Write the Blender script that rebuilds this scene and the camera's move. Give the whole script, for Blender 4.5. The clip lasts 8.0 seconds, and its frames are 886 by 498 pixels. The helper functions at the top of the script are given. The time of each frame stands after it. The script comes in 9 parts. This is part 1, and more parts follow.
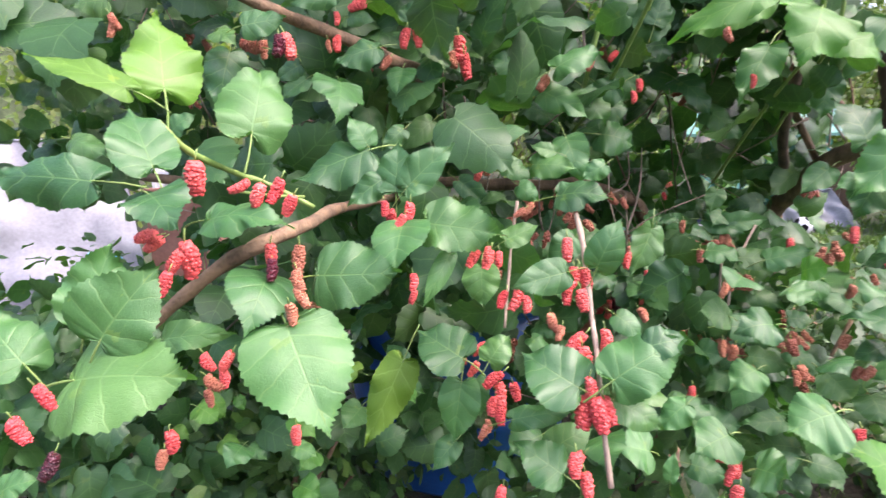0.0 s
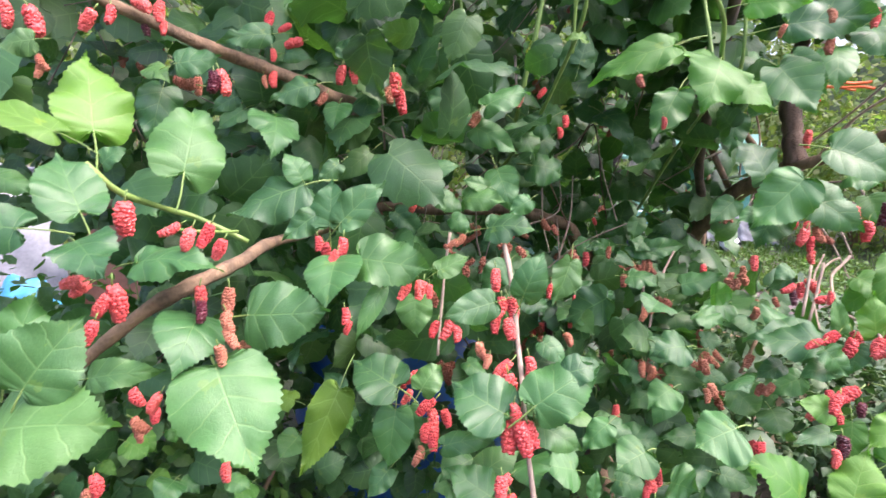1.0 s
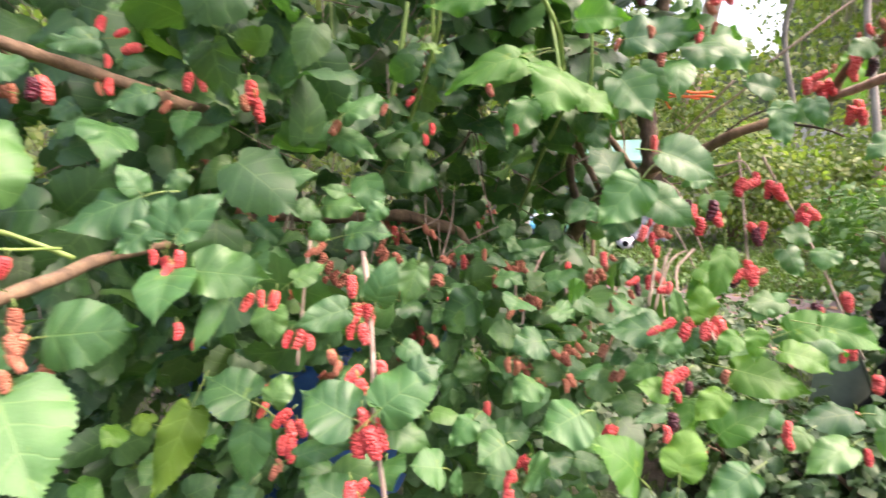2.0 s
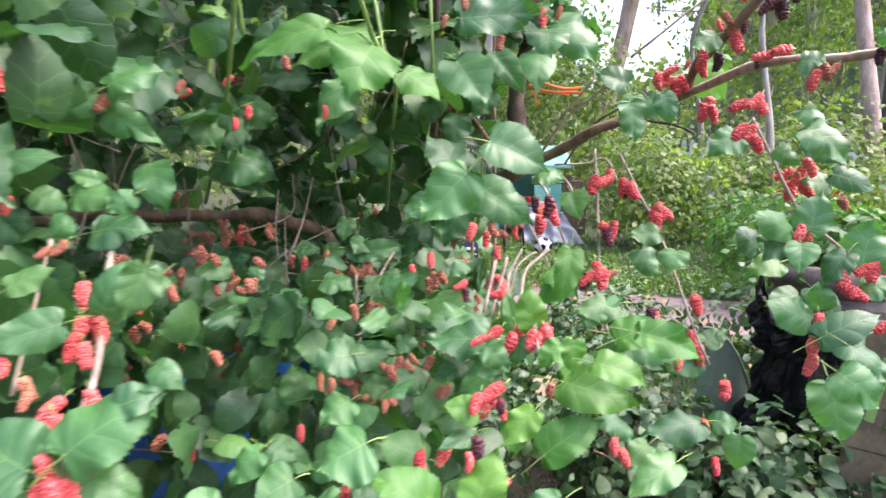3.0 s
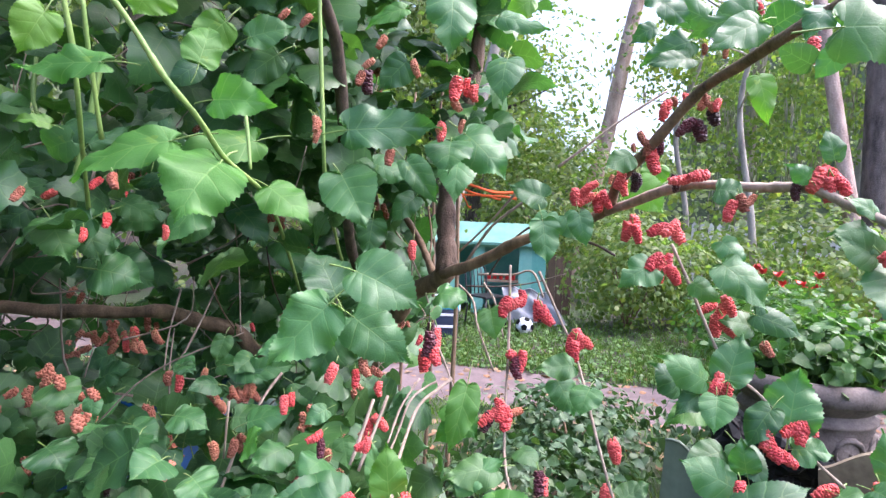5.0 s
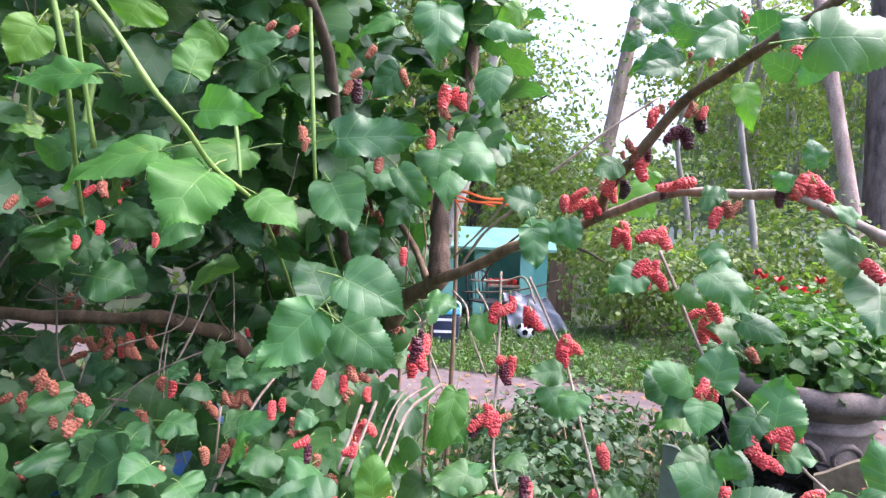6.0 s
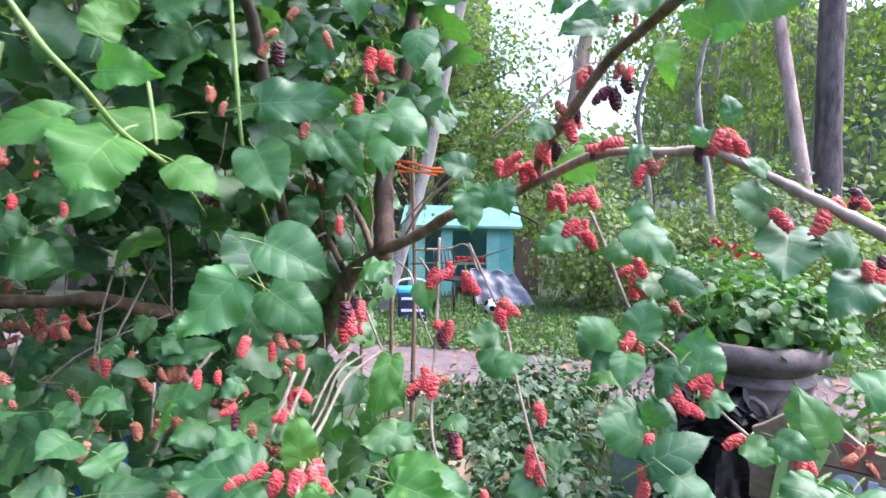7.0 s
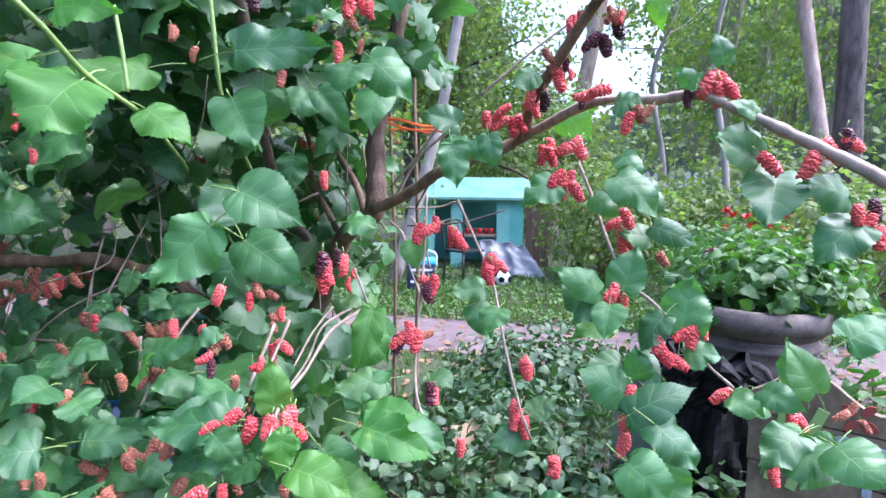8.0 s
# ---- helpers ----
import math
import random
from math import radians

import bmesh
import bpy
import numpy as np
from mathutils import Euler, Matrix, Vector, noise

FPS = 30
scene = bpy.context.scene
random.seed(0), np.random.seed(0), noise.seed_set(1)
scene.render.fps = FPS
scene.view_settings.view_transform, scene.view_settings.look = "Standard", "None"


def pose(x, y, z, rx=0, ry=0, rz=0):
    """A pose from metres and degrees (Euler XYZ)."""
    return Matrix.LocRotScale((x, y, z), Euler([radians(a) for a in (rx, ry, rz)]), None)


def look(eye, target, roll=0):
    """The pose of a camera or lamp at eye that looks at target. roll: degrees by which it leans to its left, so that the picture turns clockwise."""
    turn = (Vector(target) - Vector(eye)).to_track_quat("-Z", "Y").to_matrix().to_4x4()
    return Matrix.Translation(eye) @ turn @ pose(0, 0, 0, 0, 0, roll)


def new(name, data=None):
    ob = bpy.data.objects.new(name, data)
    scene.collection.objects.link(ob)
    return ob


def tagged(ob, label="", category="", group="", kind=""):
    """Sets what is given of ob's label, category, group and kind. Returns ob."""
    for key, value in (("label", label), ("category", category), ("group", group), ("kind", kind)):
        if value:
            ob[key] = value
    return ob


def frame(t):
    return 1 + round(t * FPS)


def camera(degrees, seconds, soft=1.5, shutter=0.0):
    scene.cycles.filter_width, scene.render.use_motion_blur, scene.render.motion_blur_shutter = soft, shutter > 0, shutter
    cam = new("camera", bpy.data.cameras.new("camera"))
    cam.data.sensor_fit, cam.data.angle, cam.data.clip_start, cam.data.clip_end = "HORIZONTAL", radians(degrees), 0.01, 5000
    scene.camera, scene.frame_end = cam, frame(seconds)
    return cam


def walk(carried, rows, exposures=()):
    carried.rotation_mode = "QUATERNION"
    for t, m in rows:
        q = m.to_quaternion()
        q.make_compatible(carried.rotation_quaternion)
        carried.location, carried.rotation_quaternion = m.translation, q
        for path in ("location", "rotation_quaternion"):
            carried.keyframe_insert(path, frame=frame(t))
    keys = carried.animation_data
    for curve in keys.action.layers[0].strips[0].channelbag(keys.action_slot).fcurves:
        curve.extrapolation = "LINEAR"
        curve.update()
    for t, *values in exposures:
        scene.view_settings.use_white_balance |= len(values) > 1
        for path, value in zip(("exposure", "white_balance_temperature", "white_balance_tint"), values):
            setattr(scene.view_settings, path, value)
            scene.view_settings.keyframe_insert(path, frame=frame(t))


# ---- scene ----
cam = camera(77.8, 8.0, 1.4, 0.45)
PATH = [
    (0.0, (0.029, -0.0156, 1.199), (-0.0076, 1.94, 0.783), -0.89),
    (0.5, (0.0366, -0.0293, 1.211), (0.1229, 1.9287, 0.8119), -0.18),
    (1.0, (0.0441, -0.0371, 1.2208), (0.2025, 1.9241, 0.8632), -0.01),
    (1.5, (0.0668, -0.0447, 1.2359), (0.3461, 1.9094, 0.9136), -0.39),
    (2.0, (0.1171, -0.0571, 1.2198), (0.573, 1.8616, 0.8867), -0.8),
    (2.2, (0.1448, -0.0553, 1.2134), (0.6752, 1.8411, 0.8672), -0.62),
    (3.3, (0.3764, 0.0193, 1.196), (1.0974, 1.861, 0.902), 0.93),
    (3.5, (0.422, 0.0326, 1.2084), (1.1577, 1.8742, 0.9478), 1.45),
    (4.0, (0.4786, 0.0334, 1.2397), (1.2118, 1.8839, 1.05), 2.15),
    (4.5, (0.4809, 0.0361, 1.2645), (1.2079, 1.8957, 1.1531), 2.54),
    (6.0, (0.5015, 0.0184, 1.277), (1.2075, 1.8886, 1.2264), 2.51),
    (6.5, (0.5113, 0.0123, 1.2727), (1.2592, 1.8659, 1.1984), 1.66),
    (7.0, (0.5525, -0.0022, 1.256), (1.3602, 1.8232, 1.1375), 0.85),
    (7.5, (0.5952, -0.0099, 1.2301), (1.4168, 1.8063, 1.0661), 0.47),
    (8.0, (0.596, -0.009, 1.225), (1.36, 1.8269, 1.0112), 0.59),
]
EXPOSURES = [(0.0, 2.17, 6150, 24), (1.0, 2.17, 6050, 23), (1.5, 2.2, 6450, 24), (2.2, 2.3, 6950, 23), (3.5, 2.34, 5550, 20), (4.5, 2.27, 5600, 22), (6.0, 2.2, 5650, 22), (8.0, 2.22, 5100, 21)]
walk(cam, [(t, look(eye, target, roll)) for t, eye, target, roll in PATH], EXPOSURES)

# ---- sky and light: a hazy evening sky, brightest beyond the trees, that casts soft light ----
SUN_ELEV, SUN_AZ = 58.0, 112.0
world = bpy.data.worlds.new("world")
scene.world = world
world.use_nodes = True
wn = world.node_tree.nodes
sky = wn.new("ShaderNodeTexSky")
sky.sky_type = "NISHITA"
sky.sun_disc = False
sky.sun_elevation, sky.sun_rotation = radians(SUN_ELEV), radians(SUN_AZ)
sky.air_density, sky.dust_density, sky.ozone_density = 1.0, 7.0, 0.6
wn["Background"].inputs["Strength"].default_value = 0.15
world.node_tree.links.new(sky.outputs["Color"], wn["Background"].inputs["Color"])
sun_data = bpy.data.lights.new("sun", "SUN")
sun_data.energy, sun_data.angle, sun_data.color = 0.65, radians(90), (1.0, 0.97, 0.93)
sun = new("sun", sun_data)
sun.matrix_world = look((8 * math.sin(radians(SUN_AZ)), 8 * math.cos(radians(SUN_AZ)), 8 * math.tan(radians(SUN_ELEV))), (0, 0, 0))


# ---- materials ----
def material(name, base, rough=0.6, metal=0.0, spec=0.5):
    m = bpy.data.materials.new(name)
    m.use_nodes = True
    b = m.node_tree.nodes["Principled BSDF"]
    b.inputs["Base Color"].default_value = (*base, 1)
    b.inputs["Roughness"].default_value = rough
    b.inputs["Metallic"].default_value = metal
    b.inputs["Specular IOR Level"].default_value = spec
    return m, m.node_tree.nodes, m.node_tree.links, b


def math_node(nodes, links, op, a, b=None, c=None):
    n = nodes.new("ShaderNodeMath")
    n.operation = op
    for i, v in enumerate((a, b, c)):
        if v is None:
            continue
        if isinstance(v, (int, float)):
            n.inputs[i].default_value = v
        else:
            links.new(v, n.inputs[i])
    return n.outputs[0]


def ramp(nodes, links, fac, stops):
    n = nodes.new("ShaderNodeValToRGB")
    while len(n.color_ramp.elements) < len(stops):
        n.color_ramp.elements.new(0.5)
    for el, (p, c) in zip(n.color_ramp.elements, stops):
        el.position, el.color = p, (*c, 1)
    links.new(fac, n.inputs["Fac"])
    return n.outputs["Color"]


def noise_out(nodes, links, scale, detail=4, coords="Object", stretch=None):
    tc = nodes.new("ShaderNodeTexCoord")
    out = tc.outputs[coords]
    if stretch:
        mp = nodes.new("ShaderNodeMapping")
        mp.inputs["Scale"].default_value = stretch
        links.new(out, mp.inputs["Vector"])
        out = mp.outputs["Vector"]
    n = nodes.new("ShaderNodeTexNoise")
    n.inputs["Scale"].default_value, n.inputs["Detail"].default_value = scale, detail
    links.new(out, n.inputs["Vector"])
    return n.outputs["Fac"]


def bump(nodes, links, bsdf, height, strength=0.3, distance=0.01):
    n = nodes.new("ShaderNodeBump")
    n.inputs["Strength"].default_value, n.inputs["Distance"].default_value = strength, distance
    links.new(height, n.inputs["Height"])
    links.new(n.outputs["Normal"], bsdf.inputs["Normal"])


def mix_color(nodes, links, fac, a, b, blend="MIX"):
    n = nodes.new("ShaderNodeMix")
    n.data_type, n.blend_type = "RGBA", blend
    for sock, v in ((n.inputs[0], fac), (n.inputs[6], a), (n.inputs[7], b)):
        if isinstance(v, (int, float)):
            sock.default_value = v
        elif isinstance(v, tuple):
            sock.default_value = (*v, 1)
        else:
            links.new(v, sock)
    return n.outputs[2]


def leaf_material(name, dark, light, vein, rough, translucent, single=True, veins=7.0, gloss=0.5):
    """A leaf: blade colour varied leaf by leaf, pale tapering veins and a fine net between them, quilted relief, light passing through."""
    m, nodes, links, b = material(name, light, rough, 0.0, gloss)
    f = lambda op, *a: math_node(nodes, links, op, *a)
    uv = nodes.new("ShaderNodeUVMap")
    sep = nodes.new("ShaderNodeSeparateXYZ")
    links.new(uv.outputs["UV"], sep.inputs[0])
    u = f("MULTIPLY", f("ABSOLUTE", f("SUBTRACT", sep.outputs["X"], 0.5)), 2.0)
    s = sep.outputs["Y"]
    wob = f("MULTIPLY", f("SUBTRACT", noise_out(nodes, links, 5, 2, "UV"), 0.5), 0.05)
    ph = f("FRACT", f("ADD", f("MULTIPLY", f("ADD", s, wob), veins), 0.5))
    near = f("ABSOLUTE", f("SUBTRACT", ph, 0.5))
    side = f("SMOOTH_MIN", f("MAXIMUM", f("SUBTRACT", 1.0, f("DIVIDE", near, f("SUBTRACT", 0.085, f("MULTIPLY", u, 0.05)))), 0.0), 1.0, 0.1)
    mid = f("MAXIMUM", f("SUBTRACT", 1.0, f("DIVIDE", u, 0.04)), 0.0)
    vor = nodes.new("ShaderNodeTexVoronoi")
    vor.feature = "DISTANCE_TO_EDGE"
    vor.inputs["Scale"].default_value = 30
    links.new(uv.outputs["UV"], vor.inputs["Vector"])
    net = f("MAXIMUM", f("SUBTRACT", 1.0, f("MULTIPLY", vor.outputs["Distance"], 9.0)), 0.0)
    lines = f("MAXIMUM", f("MULTIPLY", side, 0.75), mid)
    if single:
        rnd = nodes.new("ShaderNodeObjectInfo").outputs["Random"]
    else:
        rnd = nodes.new("ShaderNodeNewGeometry").outputs["Random Per Island"]
    rnd2 = f("FRACT", f("MULTIPLY", rnd, 37.7))
    rnd3 = f("FRACT", f("MULTIPLY", rnd, 91.3))
    grain = noise_out(nodes, links, 7, 5, "UV")
    tone = f("ADD", f("MULTIPLY", rnd, 0.7), f("MULTIPLY", grain, 0.45))
    blade = ramp(nodes, links, tone, [(0.1, dark), (0.95, light)])
    yellow = tuple(min(1.0, c * k) for c, k in zip(light, (2.1, 1.25, 0.7)))
    blade = mix_color(nodes, links, f("MULTIPLY", f("POWER", rnd2, 3.0), 0.3), blade, yellow)
    age = f("MULTIPLY", f("GREATER_THAN", noise_out(nodes, links, 3.5, 4, "UV"), 0.62), f("GREATER_THAN", rnd3, 0.72))
    blade = mix_color(nodes, links, f("MULTIPLY", age, 0.4), blade, yellow)
    spot = f("GREATER_THAN", noise_out(nodes, links, 26, 2, "UV"), 0.74)
    blade = mix_color(nodes, links, f("MULTIPLY", spot, 0.4), blade, (0.10, 0.08, 0.03))
    col = mix_color(nodes, links, f("MULTIPLY", net, 0.07), blade, vein)
    col = mix_color(nodes, links, f("MULTIPLY", lines, 0.42), col, vein)
    links.new(col, b.inputs["Base Color"])
    rr = f("ADD", f("ADD", f("MULTIPLY", noise_out(nodes, links, 5, 3, "UV"), 0.25), f("MULTIPLY", rnd3, 0.16)), rough - 0.2)
    links.new(rr, b.inputs["Roughness"])
    h = f("SUBTRACT", f("ADD", f("MULTIPLY", noise_out(nodes, links, 14, 3, "UV"), 0.7), f("MULTIPLY", f("SUBTRACT", 0.5, f("ABSOLUTE", f("SUBTRACT", near, 0.25))), 0.5)), f("ADD", f("MULTIPLY", lines, 0.8), f("MULTIPLY", net, 0.22)))
    bump(nodes, links, b, h, 0.28, 0.0013)
    tr = nodes.new("ShaderNodeBsdfTranslucent")
    links.new(mix_color(nodes, links, 1.0, col, (1.5, 1.85, 0.62), "MULTIPLY"), tr.inputs["Color"])
    mx = nodes.new("ShaderNodeMixShader")
    mx.inputs[0].default_value = translucent
    links.new(b.outputs[0], mx.inputs[1])
    links.new(tr.outputs[0], mx.inputs[2])
    links.new(mx.outputs[0], nodes["Material Output"].inputs["Surface"])
    return m


LEAF = {
    "m": leaf_material("leaf_mature", (0.026, 0.090, 0.030), (0.066, 0.192, 0.056), (0.20, 0.34, 0.12), 0.41, 0.26, gloss=0.55),
    "f": leaf_material("leaf_fresh", (0.042, 0.15, 0.022), (0.08, 0.225, 0.038), (0.22, 0.37, 0.11), 0.44, 0.34, gloss=0.42),
    "y": leaf_material("leaf_young", (0.075, 0.19, 0.02), (0.125, 0.28, 0.04), (0.28, 0.42, 0.12), 0.45, 0.36),
}
# mature leaf colours darkened, putting the shade inside the crown into the blade
FILL_LEAF_SHADE = leaf_material("leaf_inner_shade", (0.018, 0.060, 0.021), (0.054, 0.148, 0.044), (0.15, 0.27, 0.09), 0.41, 0.27, False, gloss=0.5)
WOOD_LEAF = leaf_material("leaf_wood", (0.05, 0.10, 0.028), (0.17, 0.235, 0.08), (0.13, 0.19, 0.07), 0.5, 0.48, False, 5)
SHRUB_LEAF = leaf_material("leaf_shrub", (0.016, 0.05, 0.018), (0.06, 0.125, 0.05), (0.14, 0.22, 0.09), 0.45, 0.2, False, 5)
LIME_LEAF = leaf_material("leaf_planter", (0.026, 0.085, 0.018), (0.07, 0.165, 0.036), (0.18, 0.3, 0.1), 0.45, 0.3, False, 5)
GRASS = leaf_material("grass_blade", (0.05, 0.11, 0.025), (0.11, 0.20, 0.045), (0.12, 0.2, 0.05), 0.6, 0.3, False)
CLOVER = leaf_material("clover_leaf", (0.04, 0.10, 0.025), (0.10, 0.20, 0.055), (0.14, 0.24, 0.08), 0.5, 0.35, False, 5)
LITTER = leaf_material("dry_leaf", (0.10, 0.055, 0.03), (0.27, 0.17, 0.10), (0.2, 0.13, 0.08), 0.8, 0.1, False)


def bark_material(name, dark, light, scale, rough=0.85, stretch=(1, 1, 0.25), depth=0.006):
    m, nodes, links, b = material(name, light, rough)
    n = noise_out(nodes, links, scale, 8, "Object", stretch)
    fine = noise_out(nodes, links, scale * 6, 4)
    links.new(ramp(nodes, links, math_node(nodes, links, "ADD", math_node(nodes, links, "MULTIPLY", n, 0.7), math_node(nodes, links, "MULTIPLY", fine, 0.3)), [(0.32, dark), (0.68, light)]), b.inputs["Base Color"])
    bump(nodes, links, b, math_node(nodes, links, "ADD", n, math_node(nodes, links, "MULTIPLY", fine, 0.4)), 0.9, depth)
    return m


BARK = {
    "b": bark_material("bark_brown", (0.06, 0.04, 0.025), (0.27, 0.175, 0.105), 45, depth=0.004),
    "k": bark_material("bark_dark", (0.03, 0.02, 0.015), (0.11, 0.08, 0.055), 60, depth=0.003),
    "t": bark_material("bark_furrowed", (0.028, 0.018, 0.013), (0.20, 0.13, 0.095), 55, 0.9, (1, 1, 0.12), 0.008),
    "g": bark_material("bark_grey_twig", (0.11, 0.085, 0.065), (0.33, 0.26, 0.20), 70, 0.8, depth=0.001),
    "p": bark_material("bark_pale_cane", (0.17, 0.13, 0.10), (0.42, 0.33, 0.26), 90, 0.75, depth=0.001),
    "y": bark_material("green_shoot", (0.12, 0.22, 0.05), (0.27, 0.38, 0.10), 50, 0.5, depth=0.0005),
}
PINE = bark_material("bark_pine", (0.20, 0.125, 0.10), (0.62, 0.47, 0.40), 7, 0.9, (1, 1, 0.3), 0.03)
DARK_PINE = bark_material("bark_dark_pine", (0.02, 0.016, 0.016), (0.17, 0.14, 0.13), 11, 0.9, (1, 1, 0.3), 0.03)
GREY_BARK = bark_material("bark_grey", (0.16, 0.14, 0.12), (0.42, 0.38, 0.33), 12, 0.9, (1, 1, 0.3), 0.015)


def berry_material(name, a, c, rough):
    m, nodes, links, b = material(name, a, rough)
    rnd = nodes.new("ShaderNodeObjectInfo").outputs["Random"]
    n = noise_out(nodes, links, 3.2, 4)
    t = math_node(nodes, links, "ADD", math_node(nodes, links, "MULTIPLY", rnd, 0.5), math_node(nodes, links, "MULTIPLY", n, 0.6))
    links.new(ramp(nodes, links, t, [(0.2, a), (0.85, c)]), b.inputs["Base Color"])
    b.inputs["Subsurface Weight"].default_value = 0.15
    b.inputs["Subsurface Radius"].default_value = (0.004, 0.001, 0.001)
    return m


BERRY = {
    "r": berry_material("berry_red", (0.50, 0.04, 0.05), (0.70, 0.125, 0.11), 0.45),
    "k": berry_material("berry_ripe_black", (0.018, 0.004, 0.008), (0.09, 0.008, 0.02), 0.3),
    "o": berry_material("berry_unripe", (0.24, 0.07, 0.045), (0.44, 0.175, 0.10), 0.7),
}


def worn(name, dark, light, scale, rough=0.6, metal=0.0, depth=0.004, stretch=None):
    """A plain surface with stains at two scales and a fine relief."""
    m, nodes, links, b = material(name, light, rough, metal)
    big = noise_out(nodes, links, scale, 6, "Object", stretch)
    fine = noise_out(nodes, links, scale * 9, 5, "Object", stretch)
    t = math_node(nodes, links, "ADD", math_node(nodes, links, "MULTIPLY", big, 0.65), math_node(nodes, links, "MULTIPLY", fine, 0.35))
    links.new(ramp(nodes, links, t, [(0.3, dark), (0.66, light)]), b.inputs["Base Color"])
    bump(nodes, links, b, t, 0.4, depth)
    return m


URN_STONE = worn("urn_stone", (0.055, 0.042, 0.037), (0.23, 0.185, 0.165), 14, 0.85, depth=0.008)
SOIL = worn("soil", (0.03, 0.02, 0.014), (0.10, 0.07, 0.05), 20, 0.95)
SIGN_WOOD = worn("weathered_sign", (0.07, 0.052, 0.032), (0.23, 0.18, 0.115), 7, 0.8)
LETTER_LIME = worn("letter_lime", (0.18, 0.32, 0.08), (0.30, 0.45, 0.15), 9, 0.5)
DULL_RED = worn("dull_red_paint", (0.16, 0.03, 0.025), (0.34, 0.07, 0.05), 12, 0.6)
LETTER_GREY = worn("letter_grey", (0.20, 0.24, 0.30), (0.40, 0.45, 0.52), 9, 0.5)
BLACK_PLASTIC = worn("black_plastic", (0.002, 0.002, 0.0025), (0.006, 0.006, 0.007), 14, 0.62)
BLACK_PLASTIC.node_tree.nodes["Principled BSDF"].inputs["Specular IOR Level"].default_value = 0.2
BIN_GREEN = worn("bin_green", (0.13, 0.165, 0.125), (0.24, 0.29, 0.22), 4, 0.6)
MOSS_HANG = worn("hanging_moss", (0.16, 0.16, 0.11), (0.36, 0.35, 0.25), 3, 0.95)
DARK_GREEN = worn("dark_green_plastic", (0.006, 0.035, 0.028), (0.014, 0.07, 0.055), 5, 0.45)
BLUE = worn("blue_plastic", (0.008, 0.06, 0.22), (0.018, 0.11, 0.38), 5, 0.35)
NAVY = worn("navy_plastic", (0.012, 0.016, 0.04), (0.03, 0.04, 0.085), 6, 0.4)
SKY_BLUE = worn("sky_blue_plastic", (0.05, 0.30, 0.50), (0.10, 0.45, 0.70), 5, 0.4)
WHITE = worn("white_plastic", (0.55, 0.54, 0.58), (0.80, 0.79, 0.82), 4, 0.5)
PALE_SHEET = worn("pale_sheet", (0.17, 0.17, 0.19), (0.34, 0.34, 0.37), 5, 0.45)
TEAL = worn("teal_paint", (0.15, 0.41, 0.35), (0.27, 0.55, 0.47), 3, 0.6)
# darker teal for the side and back walls and the shutter
TEAL_DARK = worn("teal_paint_darker", (0.09, 0.33, 0.29), (0.18, 0.48, 0.42), 3, 0.6)
TEAL_ROOF = worn("mint_roof_sheet", (0.09, 0.24, 0.20), (0.19, 0.38, 0.32), 4, 0.75)
CARDBOARD = worn("cardboard", (0.38, 0.27, 0.18), (0.58, 0.44, 0.31), 12, 0.85)
TAN_WOOD = worn("old_board", (0.13, 0.09, 0.06), (0.32, 0.23, 0.16), 10, 0.8, stretch=(1, 1, 0.2))
BROWN_WOOD = worn("brown_board", (0.05, 0.03, 0.02), (0.13, 0.08, 0.055), 8, 0.8, stretch=(1, 1, 0.2))
FENCE_WHITE = worn("weathered_white", (0.40, 0.40, 0.38), (0.66, 0.66, 0.63), 5, 0.8)
BLACK_METAL = worn("black_metal", (0.012, 0.012, 0.014), (0.04, 0.04, 0.045), 20, 0.45, 0.5)
ORANGE = worn("orange_tape", (0.75, 0.10, 0.02), (0.90, 0.20, 0.05), 9, 0.4)
RED_PETAL = worn("red_petal", (0.50, 0.01, 0.015), (0.75, 0.04, 0.04), 30, 0.5)
PINK_PETAL = worn("magenta_petal", (0.70, 0.04, 0.35), (0.90, 0.12, 0.55), 30, 0.5)
LILAC_PETAL = worn("lilac_petal", (0.45, 0.38, 0.65), (0.75, 0.70, 0.85), 30, 0.5)
BRICK_BROWN = worn("brown_siding", (0.12, 0.055, 0.04), (0.24, 0.12, 0.09), 5, 0.8)


def ground_material():
    m, nodes, links, b = material("ground_soil", (0.12, 0.09, 0.06), 0.95)
    big = noise_out(nodes, links, 0.7, 6)
    mid = noise_out(nodes, links, 9, 6)
    fine = noise_out(nodes, links, 60, 5)
    grass = ramp(nodes, links, mid, [(0.3, (0.02, 0.032, 0.012)), (0.7, (0.05, 0.075, 0.025))])
    dirt = ramp(nodes, links, fine, [(0.3, (0.018, 0.014, 0.010)), (0.7, (0.06, 0.046, 0.034))])
    t = ramp(nodes, links, math_node(nodes, links, "ADD", math_node(nodes, links, "MULTIPLY", big, 0.7), math_node(nodes, links, "MULTIPLY", mid, 0.3)), [(0.42, (0, 0, 0)), (0.55, (1, 1, 1))])
    links.new(mix_color(nodes, links, t, dirt, grass), b.inputs["Base Color"])
    bump(nodes, links, b, fine, 0.6, 0.02)
    return m


GROUND = ground_material()
PATH_DIRT = worn("trodden_path", (0.07, 0.05, 0.05), (0.17, 0.125, 0.125), 6, 0.9, depth=0.01)
FAR_WOOD = worn("far_woods", (0.025, 0.04, 0.02), (0.13, 0.17, 0.09), 0.9, 0.95, depth=0.3)


